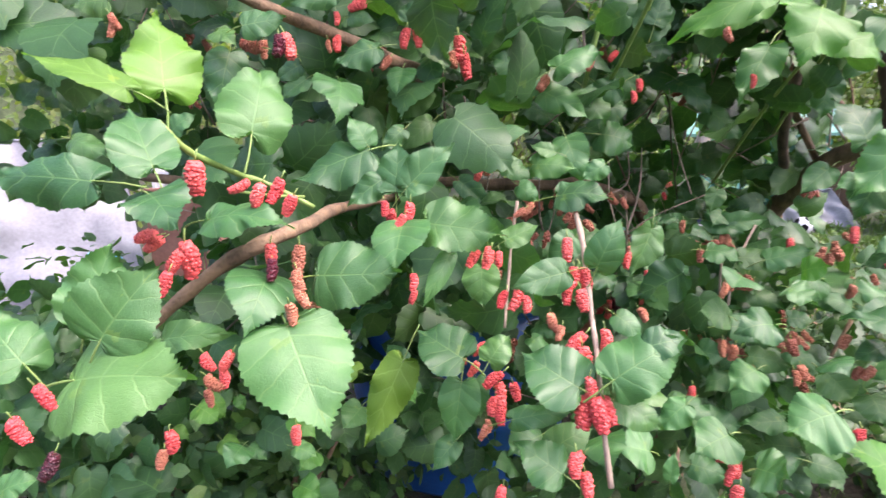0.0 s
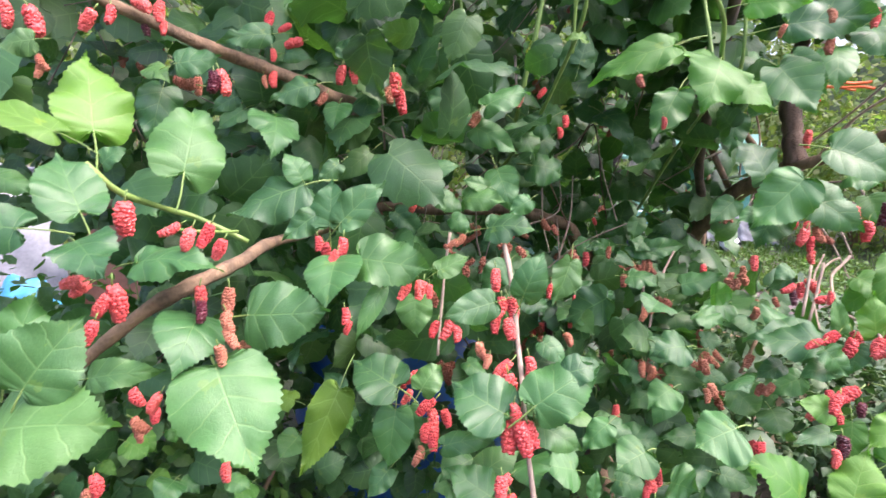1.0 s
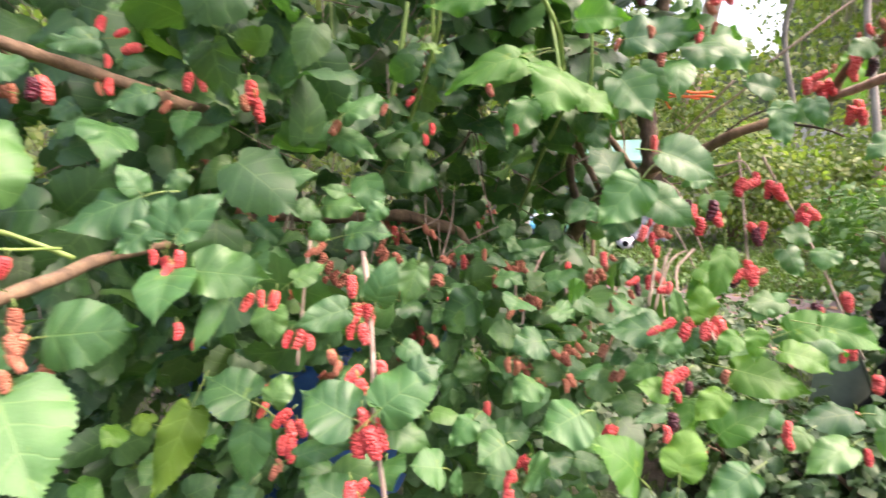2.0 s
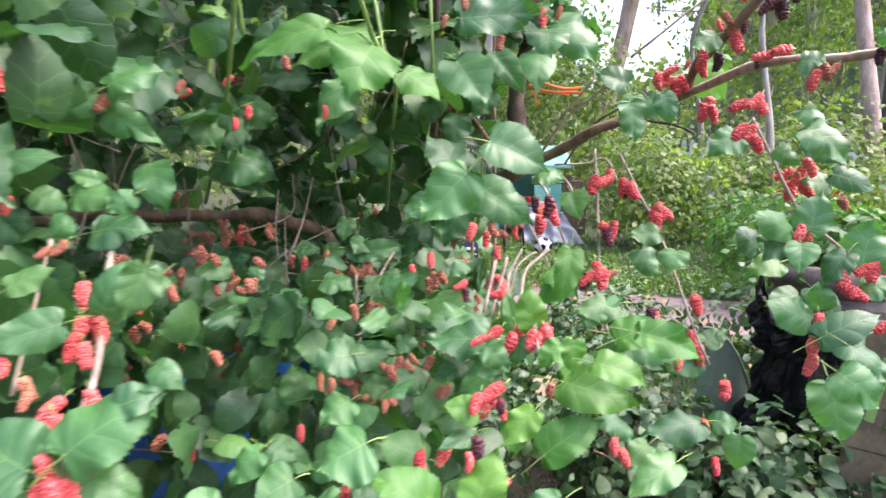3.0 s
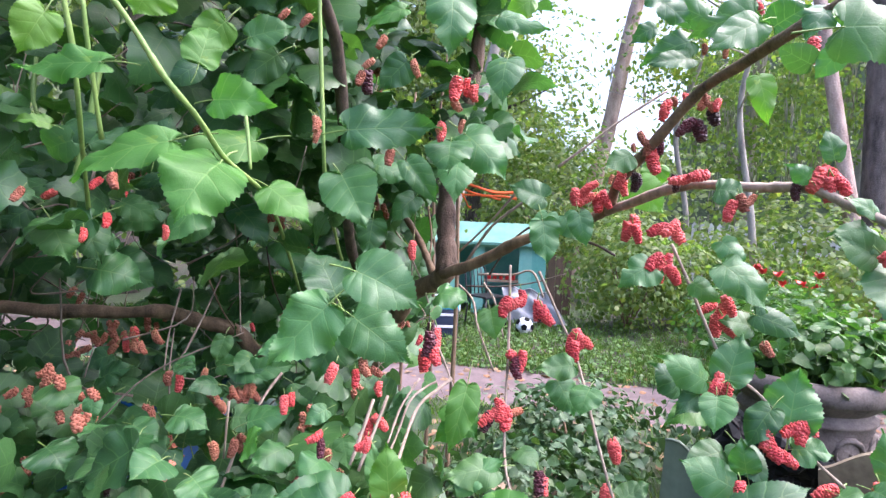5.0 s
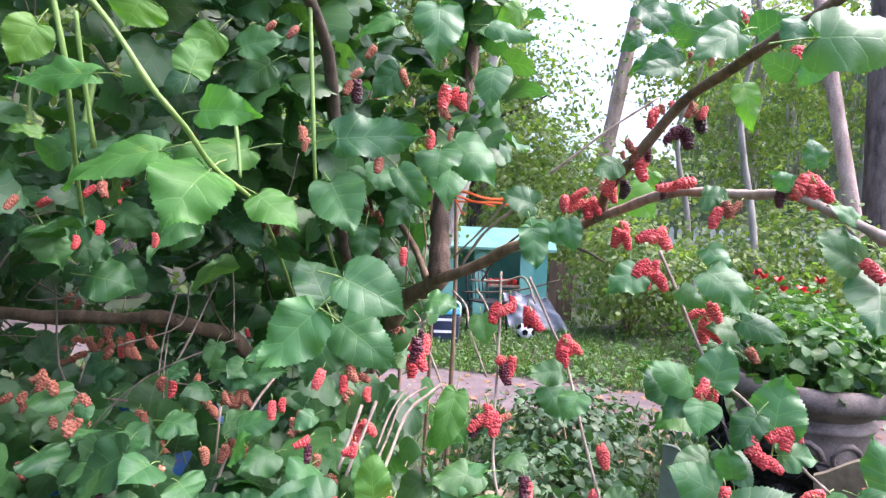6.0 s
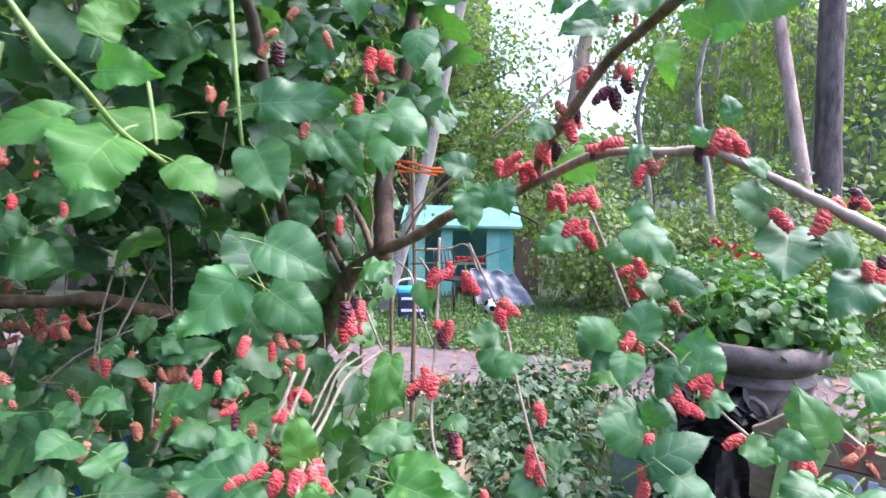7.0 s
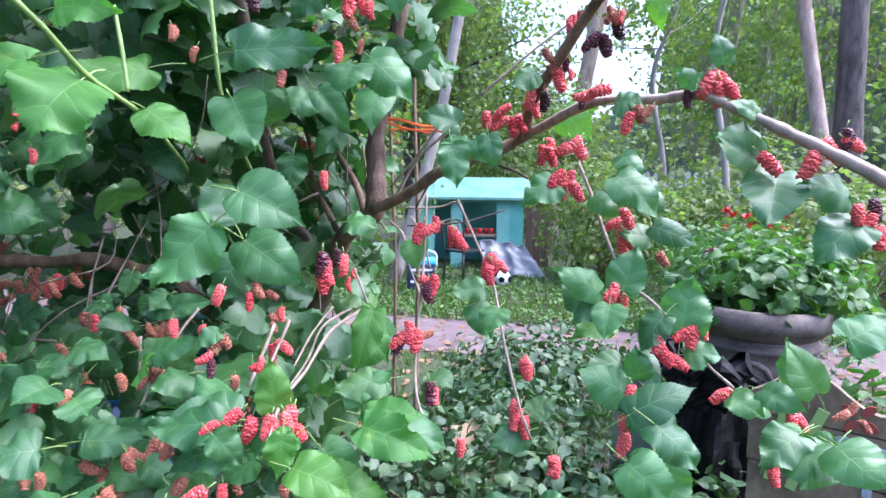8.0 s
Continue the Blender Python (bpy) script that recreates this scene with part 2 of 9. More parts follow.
# ---- building blocks ----
def finish(bm, name, mats, smooth=True):
    me = bpy.data.meshes.new(name)
    bm.normal_update()
    bm.to_mesh(me)
    bm.free()
    for m in mats if isinstance(mats, (list, tuple)) else (mats,):
        me.materials.append(m)
    if smooth:
        for p in me.polygons:
            p.use_smooth = True
    return me


def link(name, me, parent=None, label=""):
    ob = new(name, me)
    if parent:
        ob.parent = parent
        ob.matrix_parent_inverse = parent.matrix_basis.inverted() if parent.parent is None else Matrix.Identity(4)
    if label:
        ob["label"] = label
    return ob


def part(name, bm, mats, parent=None, label="", smooth=True):
    return link(name, finish(bm, name, mats, smooth), parent, label)


def thing(name, at, label, category, group="", kind=""):
    ob = new(name)
    ob.location = at
    ob.empty_display_size = 0.05
    bpy.context.view_layer.update()
    return tagged(ob, label, category, group, kind)


def spline(points, n):
    """Smooth points along a Catmull-Rom line."""
    p = [Vector(q) for q in points]
    p = [2 * p[0] - p[1]] + p + [2 * p[-1] - p[-2]]
    out = []
    for i in range(1, len(p) - 2):
        for k in range(n):
            t = k / n
            a, b, c, d = p[i - 1:i + 3]
            out.append(0.5 * ((2 * b) + (c - a) * t + (2 * a - 5 * b + 4 * c - d) * t * t + (3 * b - a - 3 * c + d) * t ** 3))
    out.append(p[-2])
    return out


def tube(bm, line, r0, r1, sides=8, knobs=0.0, cap=True, mat=0):
    """A tapered tube along a line, with knobbly nodes if asked."""
    rings = []
    n = len(line)
    for i, c in enumerate(line):
        d = (line[min(i + 1, n - 1)] - line[max(i - 1, 0)]).normalized()
        a = d.cross(Vector((0.31, 0.17, 0.94)))
        if a.length < 0.1:
            a = d.cross(Vector((1, 0, 0)))
        a.normalize()
        b = d.cross(a)
        r = r0 + (r1 - r0) * i / max(1, n - 1)
        r *= 1 + knobs * (noise.noise(c * 40) + 0.6 * noise.noise(c * 110))
        rings.append([bm.verts.new(c + (a * math.cos(2 * math.pi * k / sides) + b * math.sin(2 * math.pi * k / sides)) * r) for k in range(sides)])
    for q, w in zip(rings, rings[1:]):
        for k in range(sides):
            bm.faces.new((q[k], q[(k + 1) % sides], w[(k + 1) % sides], w[k])).material_index = mat
    if cap:
        bm.faces.new(rings[0][::-1]).material_index = mat
        bm.faces.new(rings[-1]).material_index = mat


def box(bm, x0, y0, z0, x1, y1, z1, m=None, bevel=0.0):
    v = [bm.verts.new(p) for p in ((x0, y0, z0), (x1, y0, z0), (x1, y1, z0), (x0, y1, z0), (x0, y0, z1), (x1, y0, z1), (x1, y1, z1), (x0, y1, z1))]
    f = [bm.faces.new([v[i] for i in q]) for q in ((3, 2, 1, 0), (4, 5, 6, 7), (0, 1, 5, 4), (1, 2, 6, 5), (2, 3, 7, 6), (3, 0, 4, 7))]
    if bevel:
        out = bmesh.ops.bevel(bm, geom=list({e for q in f for e in q.edges}), offset=bevel, segments=2, affect="EDGES", profile=0.6)
        v = list({w for q in out["faces"] for w in q.verts} | {w for w in v if w.is_valid})
    if m:
        bmesh.ops.transform(bm, matrix=m, verts=[w for w in v if w.is_valid])
    return v


def lathe(bm, profile, sides=40, at=(0, 0, 0), wobble=0.0):
    """Turns a profile of (radius, height) about the upright through at."""
    rings = []
    for r, h in profile:
        ring = []
        for k in range(sides):
            a = 2 * math.pi * k / sides
            rr = r * (1 + wobble * noise.noise((math.cos(a) * 2, math.sin(a) * 2, h * 6)))
            ring.append(bm.verts.new((at[0] + rr * math.cos(a), at[1] + rr * math.sin(a), at[2] + h)))
        rings.append(ring)
    for q, w in zip(rings, rings[1:]):
        for k in range(sides):
            bm.faces.new((q[k], q[(k + 1) % sides], w[(k + 1) % sides], w[k]))
    bm.faces.new(rings[0][::-1])
    return rings


# half outlines of a leaf of length 1 along y: (half width, y, where its side vein leaves the midrib)
HEART = ((0.01, 0.0, 0.0), (0.13, -0.085, 0.004), (0.26, -0.085, 0.008), (0.375, -0.01, 0.012), (0.45, 0.115, 0.03), (0.482, 0.26, 0.085), (0.462, 0.41, 0.18), (0.40, 0.555, 0.31), (0.305, 0.69, 0.455), (0.20, 0.80, 0.60), (0.10, 0.885, 0.74), (0.042, 0.945, 0.87), (0.004, 1.03, 1.0))
OVAL = ((0.02, 0.0, 0.0), (0.20, 0.08, 0.02), (0.37, 0.21, 0.10), (0.47, 0.38, 0.22), (0.465, 0.54, 0.38), (0.36, 0.71, 0.55), (0.20, 0.86, 0.74), (0.004, 1.0, 1.0))


def leaf_shape(seed, stations, cols, teeth=0.0, outline=HEART, relief=0.0, fold=0.16, droop=0.27, veins=7, notch=False, petiole=False):
    """Corners, faces, uvs and materials of one leaf: toothed, quilted between its side veins, folded on the midrib and drooping to the tip."""
    rng = random.Random(seed)
    dense = np.array([tuple(p) for p in spline(outline, 10)])
    v = np.linspace(0, 1, stations)
    at = v * (len(dense) - 1)
    ex, ey, es = [np.interp(at, np.arange(len(dense)), dense[:, k]) for k in range(3)]
    lob, twist = rng.uniform(0.6, 1.35), rng.uniform(-0.35, 0.35)
    fold, droop = fold * rng.uniform(-0.3, 2.2), droop * rng.uniform(0.3, 2.2)
    roll = rng.uniform(0.1, 0.75)
    wave, phase, tipbend = rng.uniform(0.02, 0.10), rng.uniform(0, 6), rng.uniform(-0.12, 0.12)
    V, UV = [], []
    for sd in (-1, 1):
        wide = rng.uniform(0.88, 1.04)
        x1, y1 = ex * wide, np.where(ey < 0, ey * lob, ey)
        if notch and sd == (1 if seed % 2 else -1):
            x1 = x1 * (1 - 0.42 * np.exp(-((v - 0.60) / 0.045) ** 2))
        if teeth:
            tooth = np.where(np.arange(stations) % 2, teeth, -teeth * 0.6) * rng.uniform(0.8, 1.2) * np.minimum(1, 12 * (1 - v))
            x1, y1 = x1 + tooth * 0.9, y1 + tooth * 0.5
        for c, u in enumerate(cols):
            x = x1 * u * sd
            y = es + (y1 - es) * u + 0.06 * u * (1 - u) * np.clip(y1, 0, 1)
            x = x + tipbend * y * y * 0.6
            quilt = relief * np.abs(np.sin(np.pi * veins * v)) * math.sqrt(u) * (1.15 - u) * 2.2
            z = fold * np.abs(x) + droop * 1.3 * y * (1 - y) - roll * x * x + wave * u * u * np.sin(8.5 * y + phase + 2.3 * sd) + 0.5 * wave * u * u * np.sin(19 * y + phase * 3) + twist * x * y + quilt
            V.append(np.stack([x, y, z], 1))
            UV.append(np.stack([np.full(stations, 0.5 + 0.5 * sd * u), v], 1))
    n, m = stations, len(cols)
    V, UV = np.concatenate(V), np.concatenate(UV)
    F = []
    for sd in (0, 1):
        for c in range(m - 1):
            for i in range(n - 1):
                col = lambda k, r: r if k == 0 else (sd * m + k) * n + r
                q = [col(c, i), col(c + 1, i), col(c + 1, i + 1), col(c, i + 1)]
                F.append(q if sd else q[::-1])
    F = np.array(F)
    keep = np.unique(F)
    remap = np.zeros(len(V), int)
    remap[keep] = np.arange(len(keep))
    V, UV, F = V[keep], UV[keep], remap[F]
    mat = np.zeros(len(F), int)
    if petiole:
        line = [Vector((0, 0.03, droop * 0.04 - 0.004)), Vector((0.01, -0.10, -0.02)), Vector((0.02, -0.24, -0.08)), Vector((0.015, -0.40, -0.20))]
        ring = np.array([(math.cos(2 * math.pi * k / 5), 0, math.sin(2 * math.pi * k / 5)) for k in range(5)])
        P = np.concatenate([np.array(p) + ring * r for p, r in zip(line, (0.010, 0.013, 0.014, 0.017))])
        Q = np.array([[5 * r + k, 5 * r + (k + 1) % 5, 5 * r + 5 + (k + 1) % 5, 5 * r + 5 + k] for r in range(3) for k in range(5)]) + len(V)
        V, UV, F, mat = np.concatenate([V, P]), np.concatenate([UV, np.full((20, 2), 0.25)]), np.concatenate([F, Q]), np.concatenate([mat, np.ones(15, int)])
    return V, F, UV, mat


def mesh_of(name, V, F, UV, mat, mats):
    me = bpy.data.meshes.new(name)
    me.vertices.add(len(V))
    me.vertices.foreach_set("co", np.ascontiguousarray(V, np.float32).ravel())
    me.loops.add(F.size)
    me.loops.foreach_set("vertex_index", np.ascontiguousarray(F, np.int32).ravel())
    me.polygons.add(len(F))
    me.polygons.foreach_set("loop_start", np.arange(0, F.size, F.shape[1], dtype=np.int32))
    me.polygons.foreach_set("loop_total", np.full(len(F), F.shape[1], np.int32))
    me.polygons.foreach_set("use_smooth", np.ones(len(F), bool))
    me.polygons.foreach_set("material_index", np.ascontiguousarray(mat, np.int32))
    me.uv_layers.new(name="UVMap").data.foreach_set("uv", np.ascontiguousarray(UV[F.ravel()], np.float32).ravel())
    for m in mats if isinstance(mats, (list, tuple)) else (mats,):
        me.materials.append(m)
    me.validate()
    me.update()
    return me


def strew(name, poses, shapes, mats, seed=0):
    """One mesh of many leaves, each a shape from the list laid at a pose."""
    rng = random.Random(seed)
    Vs, Fs, UVs, Ms, base = [], [], [], [], 0
    for m in poses:
        V, F, UV, mat = shapes[rng.randrange(len(shapes))]
        a = np.array(m)
        Vs.append(V @ a[:3, :3].T + a[:3, 3])
        Fs.append(F + base)
        UVs.append(UV)
        Ms.append(mat)
        base += len(V)
    return mesh_of(name, np.concatenate(Vs), np.concatenate(Fs), np.concatenate(UVs), np.concatenate(Ms), mats)


FINE = [leaf_shape(300 + k, 21, (0.0, 0.55, 1.0), 0.022, relief=0.007, notch=k == 4) for k in range(14)]
MEDIUM = [leaf_shape(320 + k, 11, (0.0, 0.6, 1.0), relief=0.006) for k in range(8)]
SMALL = [leaf_shape(330 + k, 7, (0.0, 0.6, 1.0), outline=HEART if k % 2 else OVAL) for k in range(8)]
TINY = [leaf_shape(350 + k, 4, (0.0, 1.0), outline=OVAL) for k in range(8)]
PETAL = [leaf_shape(370 + k, 7, (0.0, 0.6, 1.0), outline=OVAL) for k in range(4)]


def frame_of(base, tip, normal, width):
    """The pose that lays a unit leaf from base to tip with its face along normal."""
    b, t = Vector(base), Vector(tip)
    y = t - b
    ln = y.length
    y.normalize()
    z = Vector(normal)
    z = (z - y * z.dot(y)).normalized()
    x = y.cross(z)
    m = Matrix((x, y, z)).transposed().to_4x4()
    return Matrix.Translation(b) @ m @ Matrix.Diagonal((width / 0.95, ln, (ln + width) / 2, 1))


LEAF_MESH = {}
for tone in "mfy":
    for k in range(11):
        LEAF_MESH[tone, k] = mesh_of("leaf", *leaf_shape(10 * k + ord(tone), 49, (0.0, 0.25, 0.5, 0.75, 0.93, 1.0), 0.017, relief=0.008, notch=k == 3, petiole=True), (LEAF[tone], BARK["y"]))


def drupes(seed, tone, rows=10, per=9):
    """A mulberry of length 1 hanging down -z from its stalk: a bent, uneven cluster of drupelets, each with its dry style."""
    rng = random.Random(seed)
    bm = bmesh.new()
    bend, lean, fat = rng.uniform(-0.10, 0.10), rng.uniform(-0.08, 0.08), rng.uniform(0.95, 1.2)
    size = 0.43 / per
    for i in range(rows):
        t = (i + 0.5) / rows
        rr = 0.145 * fat * (math.sin(math.pi * (0.12 + 0.79 * t)) ** 0.55) * rng.uniform(0.93, 1.07)
        mid = Vector((bend * math.sin(math.pi * t), lean * math.sin(math.pi * t), -0.05 - 0.90 * t))
        for k in range(per):
            a = 2 * math.pi * (k + 0.5 * (i % 2)) / per + rng.uniform(-0.18, 0.18)
            d = Vector((math.cos(a), math.sin(a), rng.uniform(-0.3, 0.3) - 0.5 * (t > 0.85)))
            c = mid + d * rr * rng.uniform(0.97, 1.03) + Vector((0, 0, rng.uniform(-0.025, 0.025)))
            bmesh.ops.create_icosphere(bm, subdivisions=1, radius=size * rng.uniform(1.12, 1.25), matrix=Matrix.Translation(c))
            if tone != "o":
                continue
            tip = c + d.normalized() * rng.uniform(0.06, 0.10) + Vector((rng.gauss(0, 0.02), rng.gauss(0, 0.02), rng.gauss(0, 0.02)))
            side = d.cross(Vector((0, 0, 1))).normalized() * 0.009
            bm.faces.new([bm.verts.new(p) for p in (c + d * 0.03 + side, c + d * 0.03 - side, tip)])
    for i in range(4):
        t = 0.17 + 0.22 * i
        bmesh.ops.create_icosphere(bm, subdivisions=1, radius=0.17 * fat, matrix=Matrix.Translation((bend * math.sin(math.pi * t), lean * math.sin(math.pi * t), -0.05 - 0.90 * t)))
    if per > 7:
        tube(bm, [Vector((0, 0, -0.08)), Vector((0.01, 0, 0.1)), Vector((0.05, 0, 0.3))], 0.022, 0.022, 5, mat=1)
    return finish(bm, "berry", (BERRY[tone], BARK["y"]))


BERRY_MESH = {(tone, k): drupes(7 * k + ord(tone), tone) for tone in "rko" for k in range(5)}

# ---- the mulberry tree ----
tree = thing("mulberry_tree", (0.70, 1.62, 0.0), "leafy mulberry tree laden with red unripe berries", "tree")
tree_inv = Matrix.Translation((-0.70, -1.62, 0.0))
count = {"leaf": 0, "berry": 0}


def leaf(base, tip, normal, width, tone="m"):
    k = count["leaf"] = count["leaf"] + 1
    ob = new("leaf", LEAF_MESH[tone, k % 11])
    ob.parent = tree
    ob.matrix_basis = tree_inv @ frame_of(base, tip, normal, width)


def berry(stalk, way, length, tone="r"):
    k = count["berry"] = count["berry"] + 1
    ob = new("berry", BERRY_MESH[tone, k % 5])
    ob.parent = tree
    turn = Vector(way).to_track_quat("-Z", "Y").to_matrix().to_4x4()
    fat = 1.08 + 0.34 * ((k * 0.618) % 1)
    ob.matrix_basis = tree_inv @ Matrix.Translation(stalk) @ turn @ Matrix.Diagonal((length * fat, length * fat, length, 1))


def stem(name, points, r0, r1, bark):
    bm = bmesh.new()
    if name in ("cane", "twig") and max(r0, r1) < 0.006:
        r0, r1 = r0 * 0.72, r1 * 0.68
    thick = max(r0, r1)
    line = spline(points, 6)
    line = [c + Vector((noise.noise(c * 9), noise.noise(c * 9 + Vector((5, 0, 0))), noise.noise(c * 9 + Vector((0, 7, 0))))) * thick * 0.6 for c in line]
    tube(bm, line, r0, r1, 14 if thick > 0.008 else 6, 0.26)
    part(name, bm, BARK[bark], tree)


stem("trunk", [(0.70, 1.62, -0.03), (0.71, 1.61, 0.25), (0.735, 1.575, 0.5), (0.735, 1.57, 0.66)], 0.06, 0.04, "b")

# limbs, shoots and canes
stem("limb", [(-0.261, 0.567, 1.379), (-0.249, 0.584, 1.368), (-0.197, 0.617, 1.348), (-0.157, 0.662, 1.332), (-0.101, 0.706, 1.315), (-0.052, 0.760, 1.297), (-0.011, 0.844, 1.276), (-0.120, 1.120, 1.220), (-0.220, 1.400, 1.070)], .0065, .009, "b")
stem("limb", [(-0.216, 0.349, 1.041), (-0.190, 0.361, 1.065), (-0.165, 0.363, 1.085), (-0.136, 0.365, 1.107), (-0.111, 0.365, 1.121), (-0.098, 0.415, 1.124), (-0.095, 0.568, 1.120), (-0.064, 0.687, 1.118), (-0.030, 0.806, 1.112), (-0.060, 1.080, 1.100), (-0.200, 1.400, 1.060)], .0046, .007, "b")
stem("twig", [(-0.112, 0.356, 1.072), (-0.102, 0.358, 1.085), (-0.094, 0.359, 1.095)], .0028, .002, "p")
stem("shoot", [(-0.195, 0.408, 1.210), (-0.182, 0.433, 1.184), (-0.181, 0.521, 1.162), (-0.160, 0.538, 1.152), (-0.115, 0.550, 1.125)], .0032, .0028, "y")
stem("twig", [(-0.169, 0.477, 1.150), (-0.144, 0.504, 1.143), (-0.123, 0.542, 1.137)], .0022, .002, "y")
stem("cane", [(0.178, 0.644, 1.100), (0.178, 0.596, 1.063), (0.175, 0.545, 1.004), (0.167, 0.473, 0.967), (0.170, 0.459, 0.922), (0.173, 0.440, 0.873)], .0048, .004, "p")
stem("cane", [(0.113, 0.692, 1.110), (0.101, 0.661, 1.049), (0.090, 0.607, 0.969)], .0032, .003, "p")
stem("limb", [(-0.750, 1.360, 1.100), (-0.350, 1.430, 1.055), (-0.002, 1.429, 1.065), (0.215, 1.398, 1.068), (0.372, 1.369, 1.057), (0.477, 1.392, 1.021), (0.555, 1.445, 0.939), (0.718, 1.558, 0.761)], .011, .020, "b")
stem("limb", [(0.734, 1.570, 0.643), (0.788, 1.553, 0.773), (0.843, 1.461, 0.913), (0.867, 1.286, 1.090), (0.902, 1.114, 1.186)], .028, .020, "b")
stem("limb", [(0.903, 1.114, 1.183), (0.917, 1.143, 1.265), (0.937, 1.181, 1.354), (0.981, 1.213, 1.529), (1.021, 1.226, 1.748), (1.042, 1.223, 1.909)], .023, .015, "t")
stem("limb", [(0.894, 1.106, 1.181), (0.954, 0.999, 1.224), (0.987, 0.923, 1.263), (1.077, 0.857, 1.304), (1.101, 0.832, 1.323)], .012, .009, "b")
stem("limb", [(1.101, 0.832, 1.321), (1.080, 0.788, 1.361), (1.073, 0.715, 1.405), (1.075, 0.622, 1.477), (1.048, 0.499, 1.492), (1.036, 0.434, 1.505), (1.040, 0.385, 1.522)], .010, .006, "b")
stem("limb", [(1.096, 0.834, 1.317), (1.122, 0.710, 1.353), (1.138, 0.647, 1.358), (1.163, 0.589, 1.354), (1.161, 0.520, 1.347), (1.176, 0.478, 1.325), (1.173, 0.401, 1.288), (1.189, 0.350, 1.255), (1.206, 0.285, 1.215), (1.222, 0.210, 1.165)], .008, .0060, "p")
stem("limb", [(0.581, 0.834, 1.622), (0.616, 0.884, 1.581), (0.641, 0.937, 1.529), (0.670, 1.028, 1.383), (0.716, 1.155, 1.223), (0.817, 1.304, 1.068)], .009, .011, "k")
stem("limb", [(0.794, 1.300, 1.311), (0.814, 1.289, 1.231), (0.860, 1.268, 1.126)], .006, .008, "b")
stem("limb", [(0.870, 1.324, 1.315), (0.902, 1.255, 1.235), (0.896, 1.170, 1.175)], .007, .009, "b")
stem("twig", [(0.426, 1.384, 1.167), (0.464, 1.377, 1.077), (0.495, 1.385, 1.022)], .003, .003, "b")
stem("shoot", [(0.304, 0.745, 1.526), (0.314, 0.761, 1.458), (0.313, 0.792, 1.400), (0.303, 0.868, 1.333), (0.283, 1.013, 1.239), (0.235, 1.349, 1.097)], .0030, .0034, "y")
stem("shoot", [(0.367, 0.612, 1.483), (0.392, 0.623, 1.452), (0.420, 0.632, 1.410), (0.449, 0.652, 1.378), (0.475, 0.695, 1.343), (0.519, 0.762, 1.311), (0.556, 0.907, 1.258), (0.600, 1.102, 1.169), (0.644, 1.296, 1.073)], .0028, .0034, "y")
stem("shoot", [(0.591, 0.852, 1.623), (0.601, 0.854, 1.486), (0.612, 0.867, 1.351), (0.644, 0.981, 1.279), (0.703, 1.170, 1.186)], .0030, .0034, "y")
stem("shoot", [(0.312, 0.807, 1.528), (0.316, 0.825, 1.463), (0.324, 0.861, 1.371)], .003, .003, "y")
stem("shoot", [(0.299, 0.960, 1.490), (0.286, 0.965, 1.402), (0.267, 0.980, 1.306), (0.260, 1.017, 1.225)], .0042, .005, "y")
stem("shoot", [(0.491, 0.783, 1.443), (0.499, 0.772, 1.386), (0.504, 0.763, 1.339)], .0028, .0025, "y")
stem("shoot", [(0.174, 1.130, 1.527), (0.180, 1.113, 1.437), (0.237, 1.115, 1.362)], .0035, .004, "y")
stem("cane", [(0.927, 0.859, 1.219), (0.907, 0.818, 1.129), (0.891, 0.786, 1.064), (0.871, 0.750, 1.005), (0.855, 0.709, 0.938), (0.862, 0.671, 0.882)], .0034, .003, "p")
stem("cane", [(0.982, 0.858, 1.210), (1.004, 0.824, 1.136), (1.015, 0.784, 1.077), (0.993, 0.701, 0.994), (0.992, 0.654, 0.920), (0.999, 0.628, 0.875)], .0034, .003, "p")
stem("cane", [(1.097, 0.677, 1.268), (1.102, 0.651, 1.224), (1.098, 0.606, 1.161), (1.103, 0.568, 1.107), (1.128, 0.535, 1.076), (1.174, 0.503, 1.010), (1.204, 0.478, 0.976)], .0038, .003, "p")
stem("cane", [(0.786, 0.817, 1.039), (0.767, 0.814, 1.032), (0.736, 0.793, 1.019), (0.710, 0.768, 0.979), (0.666, 0.698, 0.957)], .003, .0025, "p")
stem("cane", [(0.814, 0.828, 1.039), (0.783, 0.807, 1.029), (0.744, 0.779, 1.014), (0.700, 0.708, 0.986), (0.656, 0.596, 0.989), (0.637, 0.549, 0.967)], .004, .003, "p")
stem("cane", [(0.758, 0.818, 1.045), (0.721, 0.788, 1.013), (0.688, 0.734, 0.985)], .0028, .0024, "p")
stem("cane", [(0.567, 0.956, 1.028), (0.540, 0.933, 0.999), (0.506, 0.900, 0.948), (0.477, 0.854, 0.884)], .0035, .003, "p")
stem("cane", [(0.389, 1.268, 1.128), (0.377, 1.204, 1.053), (0.376, 1.137, 0.997)], .0028, .002, "p")
stem("twig", [(1.035, 0.850, 1.273), (1.047, 0.789, 1.260), (1.063, 0.759, 1.245)], .0035, .003, "k")
stem("twig", [(0.670, 1.128, 0.974), (0.703, 1.110, 0.902)], .0022, .002, "p")
stem("twig", [(0.254, 1.186, 1.028), (0.241, 1.188, 0.976)], .0018, .0015, "p")
stem("twig", [(-0.330, 0.900, 1.161), (-0.289, 0.889, 1.120), (-0.220, 0.880, 1.102)], .0022, .002, "b")
stem("twig", [(0.488, 0.907, 1.002), (0.482, 0.893, 0.921)], .0032, .003, "p")
stem("twig", [(0.664, 0.728, 1.048), (0.628, 0.688, 0.981)], .0032, .003, "p")
